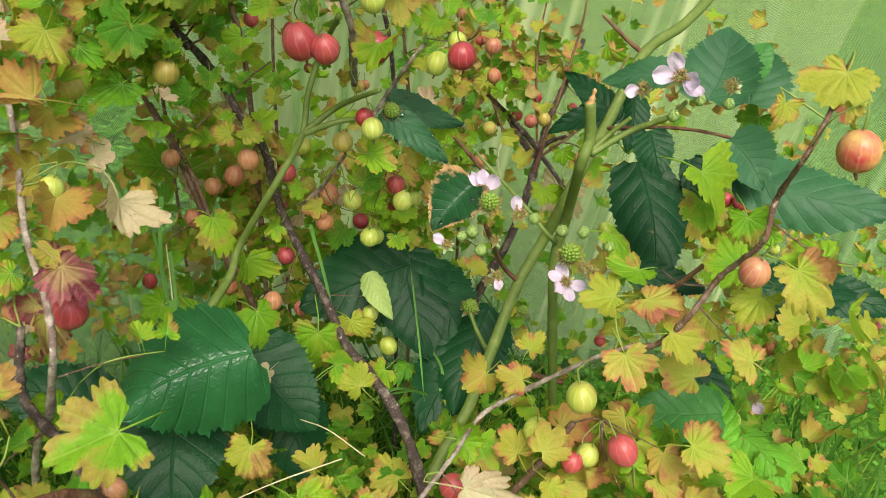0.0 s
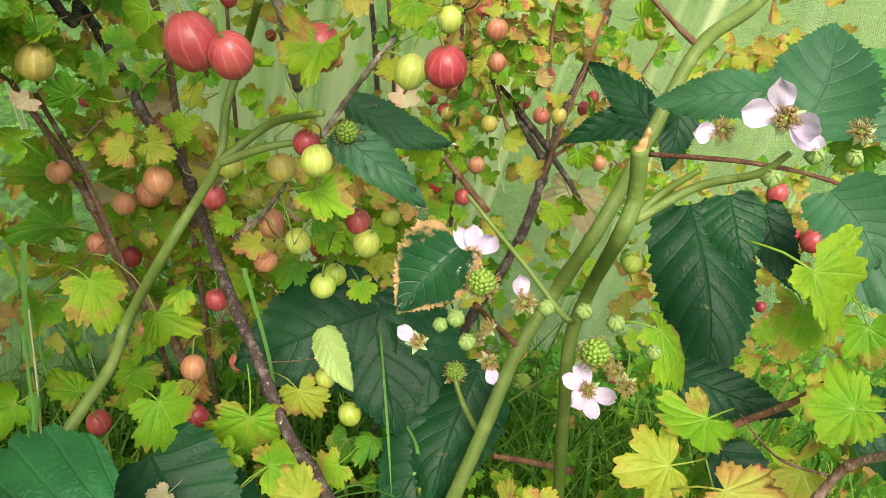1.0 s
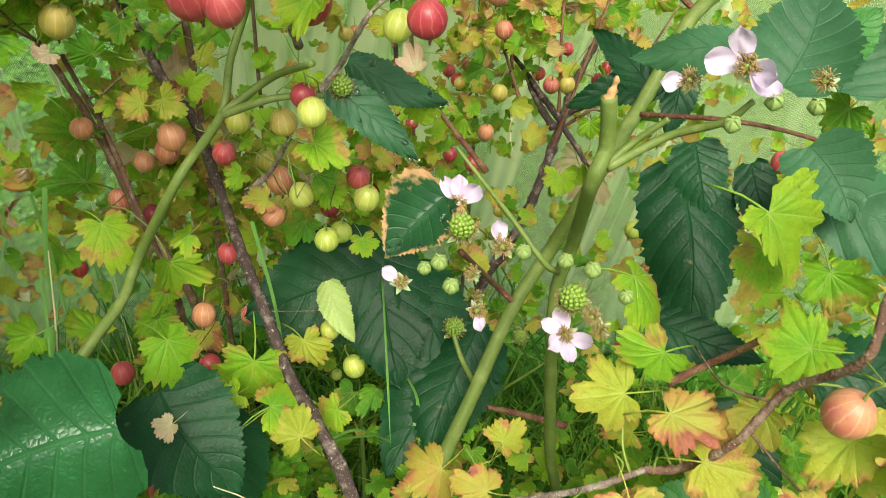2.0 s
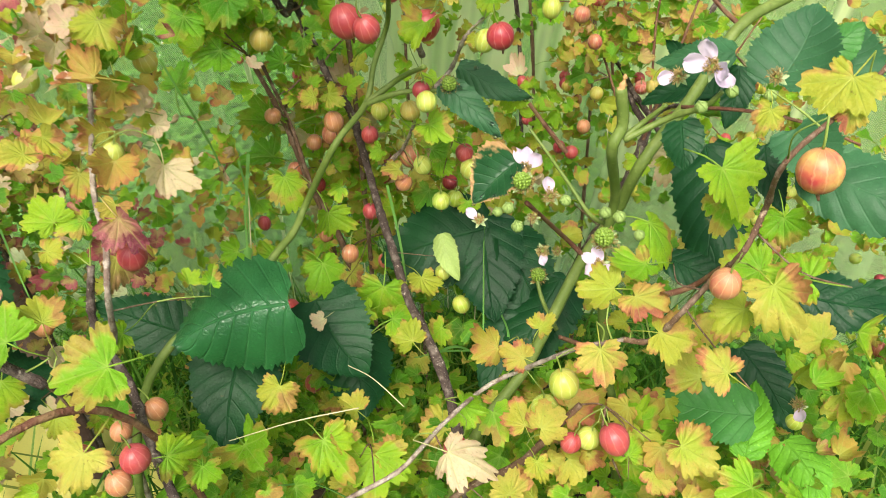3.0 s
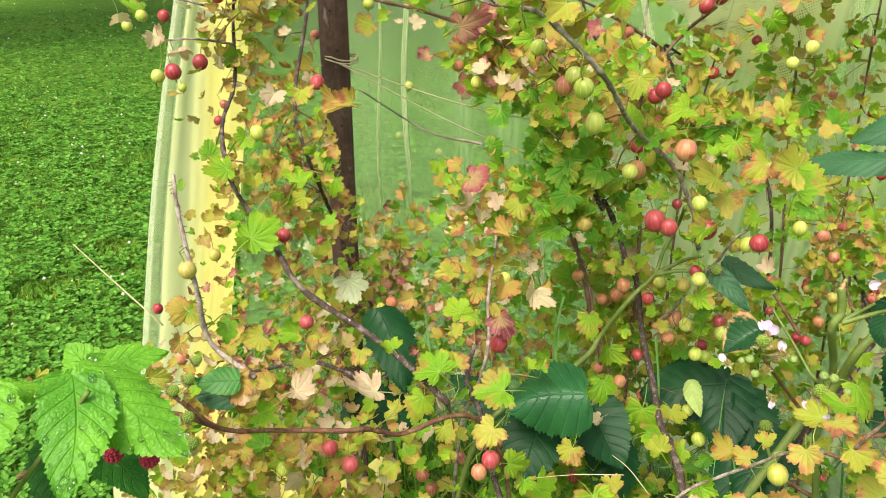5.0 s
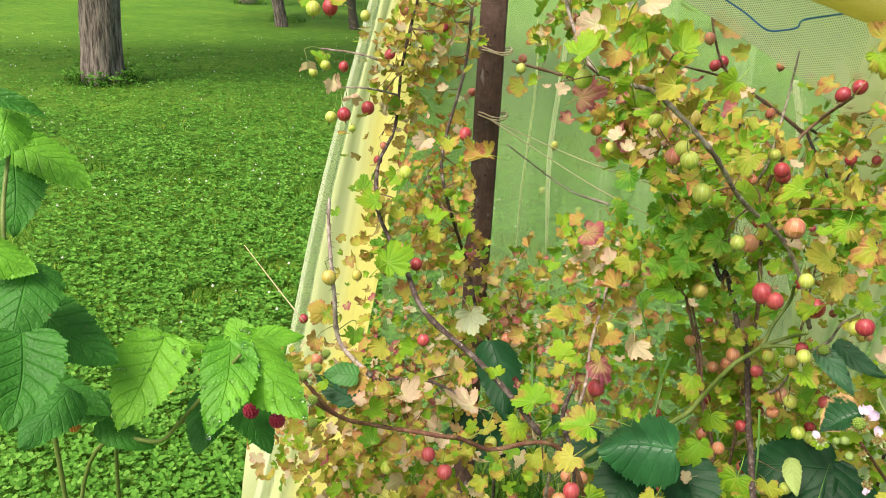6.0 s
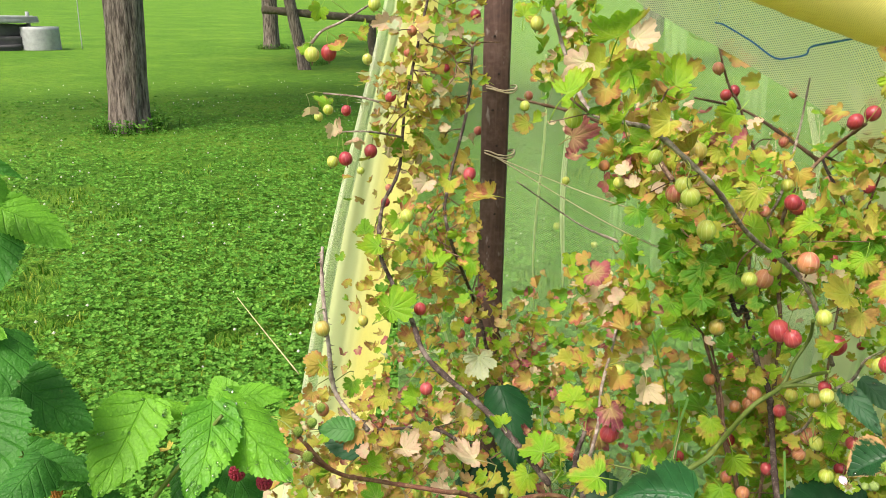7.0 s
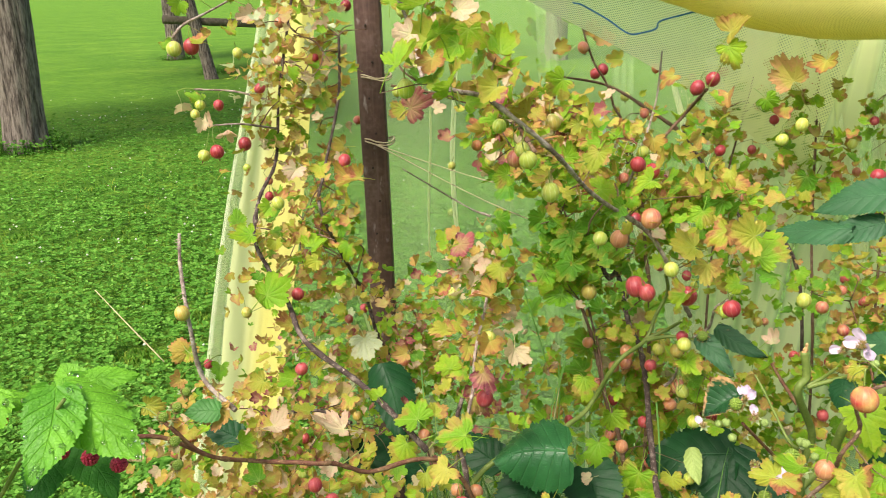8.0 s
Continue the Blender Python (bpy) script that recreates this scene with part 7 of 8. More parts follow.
left.berry(-0.631, 0.448, 1.218, 0.0143, "P")
left.berry(-0.515, 0.577, 1.230, 0.0190, "Y")
left.berry(-0.543, 0.639, 1.144, 0.0171, "Y")
left.berry(-0.297, 0.194, 0.883, 0.0132, "R")
left.berry(-0.358, 0.576, 1.031, 0.0150, "Y")
left.berry(-0.285, 0.069, 0.986, 0.0126, "A")
left.berry(-0.519, 0.301, 1.251, 0.0145, "Y")
left.berry(-0.750, 0.526, 1.160, 0.0145, "P")
left.berry(-0.629, 0.462, 1.193, 0.0145, "A")
left.berry(-0.750, 0.536, 1.182, 0.0145, "P")
left.berry(-0.716, 0.562, 1.157, 0.0145, "P")
left.berry(-0.696, 0.573, 1.132, 0.0145, "P")
left.berry(-0.696, 0.348, 1.110, 0.0145, "Y")
left.berry(-0.821, 0.410, 1.083, 0.0145, "Y")
left.berry(-0.679, 0.367, 1.109, 0.0145, "R")
left.berry(-0.898, 0.544, 0.967, 0.0145, "Y")
left.berry(-0.719, 0.464, 0.954, 0.0145, "D")
left.berry(-0.438, 0.283, 1.018, 0.0145, "Y")
left.berry(-0.799, 0.625, 0.902, 0.0145, "P")
left.berry(-0.647, 0.596, 1.064, 0.0145, "P")
left.berry(-0.403, 0.274, 0.916, 0.0145, "R")
left.berry(-0.507, 0.424, 0.819, 0.0145, "Y")
left.berry(-0.785, 0.967, 0.813, 0.0145, "Y")
left.berry(-0.723, 1.019, 0.776, 0.0145, "Y")
left.berry(-0.513, 0.557, 1.118, 0.0145, "Y")
left.berry(-0.607, 0.667, 1.118, 0.0145, "P")
left.berry(-0.647, 0.820, 0.953, 0.0145, "Y")
left.berry(-0.411, 0.636, 1.042, 0.0145, "Y")
left.berry(-0.400, 0.648, 1.041, 0.0145, "P")
left.berry(-0.357, 0.397, 0.769, 0.0145, "A")
left.berry(-0.518, 0.547, 0.650, 0.0145, "Y")
left.berry(-0.364, 0.402, 0.795, 0.0145, "P")
left.berry(-0.273, 0.342, 0.749, 0.0145, "P")
left.berry(-0.435, 0.274, 0.694, 0.0145, "P")
left.berry(-0.734, 0.330, 0.706, 0.0145, "R")

class Cane(Bush):
    def __init__(self, name, label, category):
        self.root = thing(name, label, category)
        self.leaves, self.scale, self.mass, self.marked, self.wood, self.ends = 0, 0.88, {}, True, [], []

    def stem(self, points, r0, r1, material, thorns=0, knots=0.06, name="cane"):
        return Bush.stem(self, points, r0, r1, material, 0, knots, name, 0.022)


bramble = Cane("blackberry_plant", "arching green blackberry cane in flower with dark glossy leaves", "bramble")
raspberry = Cane("raspberry_plant", "bright green raspberry shoots with wet leaves", "raspberry")
bramble.stem([(0.258, 0.753, 0.930), (0.218, 0.702, 0.909), (0.178, 0.665, 0.891), (0.149, 0.623, 0.845), (0.119, 0.574, 0.809), (0.104, 0.580, 0.754), (0.083, 0.559, 0.716), (0.065, 0.527, 0.672), (0.051, 0.503, 0.638), (-0.001, 0.415, 0.515), (-0.020, 0.382, -0.020)], 0.0045, 0.0050, CANE_GREEN, 4, 0.06)
bramble.stem([(0.097, 0.469, 0.916), (0.101, 0.470, 0.892), (0.097, 0.464, 0.876), (0.103, 0.505, 0.816), (0.099, 0.503, 0.782), (0.103, 0.496, 0.738), (0.118, 0.505, 0.644), (0.143, 0.521, 0.487), (0.152, 0.527, -0.020)], 0.0036, 0.0038, CANE_GREEN, 4, 0.06)
bramble.stem([(0.154, 0.464, 0.923), (0.146, 0.467, 0.911), (0.128, 0.478, 0.896), (0.103, 0.469, 0.882)], 0.0013, 0.0024, CANE_GREEN, 3, 0.06)
bramble.stem([(0.125, 0.473, 0.907), (0.114, 0.476, 0.893), (0.102, 0.469, 0.883)], 0.0013, 0.0020, CANE_GREEN, 3, 0.06)
bramble.stem([(0.035, 0.528, 0.851), (0.050, 0.518, 0.839), (0.069, 0.500, 0.827), (0.087, 0.488, 0.811), (0.097, 0.501, 0.796)], 0.0010, 0.0018, CANE_GREEN, 3, 0.06)
bramble.stem([(-0.062, 0.509, 0.947), (-0.079, 0.551, 0.910), (-0.088, 0.542, 0.881), (-0.090, 0.525, 0.857), (-0.098, 0.479, 0.845), (-0.129, 0.483, 0.787), (-0.132, 0.461, 0.774), (-0.146, 0.423, 0.755), (-0.204, 0.311, 0.657), (-0.226, 0.268, -0.020)], 0.0018, 0.0034, CANE_GREEN, 4, 0.06)
bramble.stem([(-0.034, 0.495, 0.905), (-0.066, 0.537, 0.875), (-0.090, 0.525, 0.857)], 0.0016, 0.0026, CANE_GREEN, 3, 0.06)
bramble.stem([(-0.034, 0.547, 0.864), (-0.062, 0.531, 0.867), (-0.090, 0.525, 0.857)], 0.0014, 0.0026, CANE_GREEN, 3, 0.06)
bramble.stem([(0.260, 0.551, 0.856), (0.226, 0.558, 0.864), (0.184, 0.562, 0.867), (0.141, 0.589, 0.852)], 0.0010, 0.0016, BARK_RED, 2, 0.06)
bramble.stem([(0.142, 0.685, 0.916), (0.162, 0.673, 0.901), (0.178, 0.665, 0.891)], 0.0014, 0.0022, BARK_RED, 2, 0.06)
bramble.stem([(0.074, 0.519, 0.661), (0.099, 0.531, 0.644), (0.132, 0.534, 0.634)], 0.0018, 0.0028, BARK_RED, 2, 0.06)
bramble.stem([(0.043, 0.482, 0.817), (0.067, 0.553, 0.741), (0.083, 0.561, 0.720)], 0.0016, 0.0022, BARK_RED, 2, 0.06)
bramble.stem([(0.045, 0.564, 0.685), (0.054, 0.552, 0.669), (0.069, 0.546, 0.644)], 0.0016, 0.0022, CANE_GREEN, 0, 0.06)
bramble.stem([(0.183, 0.417, 0.851), (0.171, 0.417, 0.834), (0.158, 0.425, 0.810), (0.141, 0.414, 0.808)], 0.0014, 0.0020, BARK_RED, 2, 0.06)
raspberry.stem([(-0.195, -0.065, 0.991), (-0.215, -0.089, 0.953), (-0.240, -0.101, 0.918), (-0.328, -0.145, 0.792), (-0.361, -0.162, -0.020)], 0.0013, 0.0018, CANE_GREEN, 2, 0.05)
raspberry.stem([(-0.234, -0.125, 0.977), (-0.255, -0.122, 0.933), (-0.324, -0.113, 0.789), (-0.349, -0.110, -0.020)], 0.0013, 0.0018, CANE_GREEN, 2, 0.05)
raspberry.stem([(-0.328, -0.151, 1.131), (-0.279, -0.176, 1.076), (-0.275, -0.173, 1.007), (-0.266, -0.165, 0.847), (-0.262, -0.162, -0.020)], 0.0013, 0.0018, CANE_GREEN, 2, 0.05)
raspberry.stem([(-0.313, -0.064, 0.877), (-0.294, -0.018, 0.895), (-0.281, 0.028, 0.888), (-0.257, 0.058, 0.866)], 0.0016, 0.0020, BARK_RED, 2, 0.05)
bramble_leaf(bramble.root, -0.032, 0.554, 0.702, 0.045, 0.022, BRAMBLE_PALE, (0.10, -0.71, 1.15), (0.51, -0.52, -0.79), 1)
bramble_leaf(bramble.root, 0.204, 0.560, 0.920, 0.061, 0.055, BRAMBLE_DEEP, (-0.44, -0.84, 0.76), (0.25, 0.56, 0.69), 2)
bramble_leaf(bramble.root, 0.138, 0.523, 0.919, 0.051, 0.024, BRAMBLE_DEEP, (-0.33, -0.87, 0.81), (-1.00, 0.02, -0.12), 3)
bramble_leaf(bramble.root, 0.165, 0.518, 0.807, 0.104, 0.057, BRAMBLE_DARK, (-0.35, -0.74, 1.02), (0.18, -0.58, -0.89), 4)
bramble_leaf(bramble.root, 0.147, 0.701, 0.839, 0.071, 0.029, BRAMBLE_DARK, (-0.23, -0.89, 0.83), (-0.65, 0.46, 0.50), 5)
bramble_leaf(bramble.root, 0.144, 0.687, 0.819, 0.071, 0.029, BRAMBLE_DARK, (-0.23, -0.88, 0.87), (-0.98, -0.08, -0.26), 6)
bramble_leaf(bramble.root, 0.188, 0.696, 0.817, 0.055, 0.030, BRAMBLE_DARK, (-0.30, -0.86, 0.86), (-0.08, -0.58, -0.91), 7)
bramble_leaf(bramble.root, -0.003, 0.582, 0.861, 0.062, 0.025, BRAMBLE_DEEP, (0.05, -0.89, 0.90), (0.99, -0.12, -0.22), 8)
bramble_leaf(bramble.root, -0.010, 0.531, 0.860, 0.059, 0.024, BRAMBLE_DEEP, (0.07, -0.86, 0.95), (0.87, -0.31, -0.48), 9)
bramble_leaf(bramble.root, 0.019, 0.484, 0.829, 0.042, 0.04, BRAMBLE_SCORCHED, (-0.1, -0.79, 0.9), (-0.6, -0.3, -0.8), 10, 0.7)
bramble_leaf(bramble.root, -0.056, 0.588, 0.688, 0.106, 0.090, BRAMBLE_DARK, (0.13, -0.72, 1.13), (-0.90, -0.23, -0.46), 11)
bramble_leaf(bramble.root, -0.002, 0.581, 0.676, 0.1, 0.075, BRAMBLE_DARK, (0.03, -0.71, 1.15), (0.27, -0.57, -0.87), 12)
bramble_leaf(bramble.root, 0.030, 0.596, 0.664, 0.092, 0.07, BRAMBLE_DARK, (-0.02, -0.71, 1.15), (0.58, -0.49, -0.75), 13)
bramble_leaf(bramble.root, 0.050, 0.552, 0.639, 0.1, 0.068, BRAMBLE_DARK, (-0.06, -0.65, 1.21), (-0.25, -0.56, -0.89), 14)
bramble_leaf(bramble.root, 0.218, 0.501, 0.869, 0.042, 0.042, BRAMBLE_DEEP, (-0.50, -0.74, 0.90), (0.58, -0.49, -0.75), 15)
bramble_leaf(bramble.root, 0.137, 0.448, 0.895, 0.030, 0.025, BRAMBLE_DARK, (-0.38, -0.78, 0.95), (0.27, -0.57, -0.87), 16)
bramble_leaf(bramble.root, 0.208, 0.535, 0.832, 0.051, 0.025, BRAMBLE_DARK, (-0.43, -0.75, 0.95), (0.43, -0.54, -0.82), 17)
bramble_leaf(bramble.root, 0.229, 0.563, 0.924, 0.035, 0.029, BRAMBLE_MID, (-0.48, -0.82, 0.74), (0.70, 0.40, 0.49), 18)
bramble_leaf(bramble.root, 0.168, 0.453, 0.802, 0.055, 0.025, BRAMBLE_DARK, (-0.39, -0.65, 1.10), (0.97, -0.17, -0.29), 19)
bramble_leaf(bramble.root, 0.029, 0.538, 0.618, 0.09, 0.062, BRAMBLE_DARK, (-0.02, -0.61, 1.24), (-0.41, -0.53, -0.84), 20)
bramble_leaf(bramble.root, 0.068, 0.578, 0.654, 0.051, 0.034, BRAMBLE_DARK, (-0.09, -0.68, 1.17), (0.58, -0.49, -0.75), 21)
bramble_leaf(bramble.root, -0.134, 0.36, 0.768, 0.084, 0.082, BRAMBLE_CRINKLED, (0.25, -0.75, 0.8), (-0.85, -0.25, -0.4), 22, -0.6)
bramble_leaf(bramble.root, -0.095, 0.446, 0.687, 0.075, 0.070, BRAMBLE_DARK, (0.32, -0.67, 1.12), (0.68, -0.34, -0.75), 23)
bramble_leaf(bramble.root, -0.149, 0.371, 0.688, 0.086, 0.069, BRAMBLE_DARK, (0.43, -0.57, 1.15), (-0.02, -0.62, -0.89), 24)
bramble_leaf(bramble.root, 0.236, 0.414, 0.828, 0.070, 0.040, BRAMBLE_DARK, (-0.27, -0.78, 1.01), (0.98, 0.13, -0.23), 25)
bramble_leaf(bramble.root, 0.183, 0.418, 0.716, 0.064, 0.044, BRAMBLE_MID, (-0.14, -0.70, 1.15), (-0.96, -0.03, 0.17), 26)
bramble_leaf(bramble.root, 0.215, 0.421, 0.710, 0.056, 0.028, BRAMBLE_BRIGHT, (-0.20, -0.69, 1.15), (0.02, 0.62, 0.69), 27)
bramble_leaf(bramble.root, -0.095, 0.464, 0.628, 0.081, 0.066, BRAMBLE_DARK, (0.30, -0.64, 1.16), (0.32, -0.54, -0.88), 28)
bramble_leaf(bramble.root, -0.233, 0.392, 0.723, 0.075, 0.048, BRAMBLE_DARK, (0.55, -0.57, 1.06), (-0.96, -0.03, 0.17), 29)
bramble_leaf(bramble.root, 0.240, 0.497, 0.666, 0.074, 0.041, BRAMBLE_DARK, (-0.21, -0.71, 1.12), (0.62, -0.39, -0.79), 30)
bramble_leaf(bramble.root, 0.256, 0.408, 0.680, 0.048, 0.036, BRAMBLE_BRIGHT, (-0.26, -0.64, 1.17), (0.62, -0.39, -0.79), 31)
bramble_leaf(bramble.root, -0.295, 0.314, 0.797, 0.095, 0.054, BRAMBLE_DARK, (0.58, -0.65, 0.95), (0.35, -0.04, -1.03), 32)
bramble_leaf(bramble.root, -0.251, 0.057, 0.910, 0.030, 0.022, BRAMBLE_MID, (0.71, -0.49, 0.96), (-0.69, -0.71, 0.04), 33)
bramble_leaf(bramble.root, -0.297, 0.307, 0.720, 0.097, 0.063, BRAMBLE_DARK, (0.55, -0.61, 1.01), (0.70, 0.65, -0.40), 34)
bramble_leaf(bramble.root, 0.270, 0.493, 0.858, 0.110, 0.053, BRAMBLE_DEEP, (-0.46, -0.80, 0.83), (0.98, -0.13, -0.25), 36)
bramble_leaf(bramble.root, 0.305, 0.468, 0.782, 0.072, 0.034, BRAMBLE_DARK, (-0.50, -0.72, 0.93), (0.98, -0.13, -0.25), 37)
bramble_leaf(bramble.root, 0.238, 0.576, 0.909, 0.049, 0.057, BRAMBLE_DEEP, (-0.38, -0.88, 0.72), (0.11, 0.52, 0.75), 38)
bramble_leaf(bramble.root, 0.068, 0.531, 1.015, 0.082, 0.034, BRAMBLE_DEEP, (-0.1, -0.75, 0.9), (-0.96, -0.15, 0.06), 39)
bramble_leaf(bramble.root, 0.106, 0.544, 1.045, 0.078, 0.04, BRAMBLE_DEEP, (0.0, -0.85, 0.75), (-0.85, -0.1, -0.3), 40)
bramble_leaf(bramble.root, 0.108, 0.534, 1.019, 0.055, 0.03, BRAMBLE_DEEP, (0.1, -0.8, 0.8), (-0.8, -0.25, -0.4), 38)
bramble_leaf(bramble.root, -0.381, 0.144, 0.808, 0.056, 0.031, BRAMBLE_DARK, (0.68, -0.48, 1.01), (-0.89, -0.31, 0.24), 41)
bramble_leaf(raspberry.root, -0.191, -0.083, 0.976, 0.067, 0.039, BRAMBLE_BRIGHT, (0.63, -0.28, 1.11), (0.12, -0.30, -1.04), 42)
bramble_leaf(raspberry.root, -0.183, -0.049, 0.977, 0.078, 0.043, BRAMBLE_BRIGHT, (0.61, -0.33, 1.11), (0.58, 0.29, -0.87), 43)
bramble_leaf(raspberry.root, -0.224, -0.049, 0.989, 0.039, 0.028, BRAMBLE_BRIGHT, (0.64, -0.31, 1.07), (-0.45, -0.09, 0.79), 44)
bramble_leaf(raspberry.root, -0.207, -0.030, 0.990, 0.039, 0.020, BRAMBLE_BRIGHT, (0.62, -0.34, 1.07), (0.53, 0.77, 0.25), 45)
bramble_leaf(raspberry.root, -0.228, -0.119, 0.976, 0.068, 0.048, BRAMBLE_BRIGHT, (0.66, -0.22, 1.10), (0.00, -0.42, -1.01), 46)
bramble_leaf(raspberry.root, -0.247, -0.089, 0.984, 0.059, 0.023, BRAMBLE_BRIGHT, (0.66, -0.25, 1.07), (0.61, 0.77, 0.09), 47)
bramble_leaf(raspberry.root, -0.325, -0.131, 1.103, 0.059, 0.035, BRAMBLE_BRIGHT, (0.75, -0.19, 0.90), (0.70, 0.65, -0.40), 48)
bramble_leaf(raspberry.root, -0.309, -0.162, 1.130, 0.035, 0.032, BRAMBLE_BRIGHT, (0.77, -0.15, 0.87), (0.12, -0.30, -1.04), 49)
bramble_leaf(raspberry.root, -0.317, -0.159, 1.088, 0.056, 0.037, BRAMBLE_SHADED, (0.75, -0.15, 0.92), (0.24, -0.18, -1.05), 50)
bramble_leaf(raspberry.root, -0.231, -0.183, 1.048, 0.053, 0.042, BRAMBLE_SHADED, (0.72, -0.14, 1.02), (0.12, -0.30, -1.04), 51)
bramble_leaf(raspberry.root, -0.182, -0.202, 1.026, 0.054, 0.044, BRAMBLE_SHADED, (0.69, -0.12, 1.08), (0.18, -0.24, -1.05), 52)
bramble_leaf(raspberry.root, -0.238, -0.152, 1.015, 0.057, 0.039, BRAMBLE_SHADED, (0.70, -0.18, 1.05), (0.69, 0.56, -0.55), 53)
bramble_leaf(raspberry.root, -0.279, -0.150, 0.948, 0.054, 0.027, BRAMBLE_SHADED, (0.67, -0.16, 1.10), (0.69, 0.71, -0.24), 54)
bramble_leaf(raspberry.root, -0.244, -0.184, 1.074, 0.039, 0.026, BRAMBLE_BRIGHT, (0.74, -0.13, 0.98), (0.70, 0.65, -0.40), 55)
bramble_leaf(raspberry.root, -0.309, -0.153, 1.149, 0.043, 0.014, BRAMBLE_SHADED, (0.77, -0.17, 0.84), (0.68, 0.73, -0.15), 56)
bramble_leaf(raspberry.root, -0.215, -0.182, 0.979, 0.043, 0.033, BRAMBLE_SHADED, (0.67, -0.13, 1.11), (-0.12, -0.53, -0.94), 57)
bramble_leaf(raspberry.root, -0.216, -0.048, 0.922, 0.053, 0.033, BRAMBLE_SHADED, (0.60, -0.30, 1.14), (0.54, 0.22, -0.91), 58)
bramble_leaf(raspberry.root, -0.271, -0.118, 0.913, 0.044, 0.024, BRAMBLE_SHADED, (0.64, -0.20, 1.14), (0.70, 0.65, -0.40), 59)
bramble_leaf(raspberry.root, -0.233, -0.075, 0.925, 0.048, 0.032, BRAMBLE_SHADED, (0.62, -0.26, 1.14), (0.12, -0.30, -1.04), 60)
bramble_leaf(raspberry.root, -0.280, -0.147, 0.939, 0.051, 0.023, BRAMBLE_SHADED, (0.67, -0.16, 1.11), (-0.53, -0.77, -0.45), 61)
wet_leaves = [ob for ob in raspberry.root.children if ob.name.startswith("leaf")]
for k in (0, 1, 4):
    wet(wet_leaves[k], 16, k)
for ob in [ob for ob in bramble.root.children if ob.name.startswith("leaf")][7:10]:
    wet(ob, 9, 3)
bramble_flower(bramble.root, 0.146, 0.462, 0.938, 0.0145, (-0.41, -0.83, 0.57), (38, 102, -84, -114), 62)
bramble_flower(bramble.root, 0.129, 0.474, 0.925, 0.011, (-0.35, -0.85, 0.60), (120,), 63, True)
bramble_flower(bramble.root, 0.182, 0.471, 0.932, 0.011, (-0.49, -0.80, 0.56), (), 64, True)
bramble_flower(bramble.root, 0.039, 0.493, 0.838, 0.013, (-0.06, -0.80, 0.89), (20, -20, 60), 65)
bramble_flower(bramble.root, 0.062, 0.460, 0.839, 0.012, (-0.13, -0.76, 0.83), (40,), 66, True)
bramble_flower(bramble.root, 0.100, 0.456, 0.792, 0.012, (-0.22, -0.68, 0.70), (95, 160, 215, -80, 40), 67)
bramble_flower(bramble.root, 0.016, 0.451, 0.818, 0.010, (0.00, -0.73, 0.88), (80,), 68)
bramble_flower(bramble.root, 0.050, 0.474, 0.810, 0.009, (-0.2, -0.7, 0.8), (), 73, True)
bramble_flower(bramble.root, 0.056, 0.493, 0.769, 0.011, (0.2, -0.8, 0.5), (-150,), 74, True)
bramble_flower(bramble.root, 0.113, 0.446, 0.807, 0.011, (-0.3, -0.7, 0.5), (), 75, True)
bramble_flower(bramble.root, 0.060, 0.579, 0.706, 0.010, (-0.08, -0.73, 0.87), (), 69, True)
bramble_flower(bramble.root, 0.112, 0.462, 0.800, 0.011, (-0.25, -0.69, 0.87), (), 70, True)
bramble_flower(bramble.root, -0.265, 0.038, 0.904, 0.008, (0.79, 0.45, 0.62), (), 71, True)
bramble_flower(bramble.root, 0.245, 0.434, 0.716, 0.011, (-0.49, -0.50, 0.92), (-120,), 72, True)
bramble_fruit(bramble.root, 0.042, 0.462, 0.847, 0.0108, (-0.08, -0.78, 0.82))
bramble_fruit(bramble.root, 0.046, 0.566, 0.687, 0.0115, (-0.06, -0.71, 0.91))
bramble_fruit(bramble.root, 0.100, 0.460, 0.813, 0.0119, (-0.23, -0.71, 0.86))
bramble_fruit(bramble.root, -0.028, 0.537, 0.875, 0.0099, (0.12, -0.88, 0.66))
bramble_fruit(bramble.root, 0.092, 0.563, 0.688, 0.0079, (-0.15, -0.70, 0.90))
bramble_fruit(bramble.root, -0.271, 0.033, 0.908, 0.0073, (0.79, 0.46, 0.60))
bramble_fruit(bramble.root, -0.265, 0.043, 0.915, 0.0073, (0.80, 0.45, 0.60))
bramble_fruit(bramble.root, -0.261, 0.035, 0.888, 0.0079, (0.76, 0.45, 0.66))
bramble_fruit(bramble.root, -0.256, 0.032, 0.869, 0.0079, (0.74, 0.45, 0.70))
bramble_fruit(bramble.root, -0.271, 0.056, 0.922, 0.0066, (0.83, 0.41, 0.58))
piece("bud", BUD_MESH, facing((0.098, 0.489, 0.813), (-0.21, -0.75, 1.22), (0.2, 0.1, 1.0), 0.0085), bramble.root, "closed green bramble bud")
piece("bud", BUD_MESH, facing((0.108, 0.468, 0.825), (-0.25, -0.74, 1.23), (0.2, 0.1, 1.0), 0.0085), bramble.root, "closed green bramble bud")
piece("bud", BUD_MESH, facing((0.122, 0.449, 0.826), (-0.30, -0.70, 1.24), (0.2, 0.1, 1.0), 0.007), bramble.root, "closed green bramble bud")
piece("bud", BUD_MESH, facing((0.143, 0.449, 0.919), (-0.41, -0.80, 1.03), (0.2, 0.1, 1.0), 0.007), bramble.root, "closed green bramble bud")
piece("bud", BUD_MESH, facing((0.158, 0.454, 0.928), (-0.45, -0.80, 1.00), (0.2, 0.1, 1.0), 0.007), bramble.root, "closed green bramble bud")
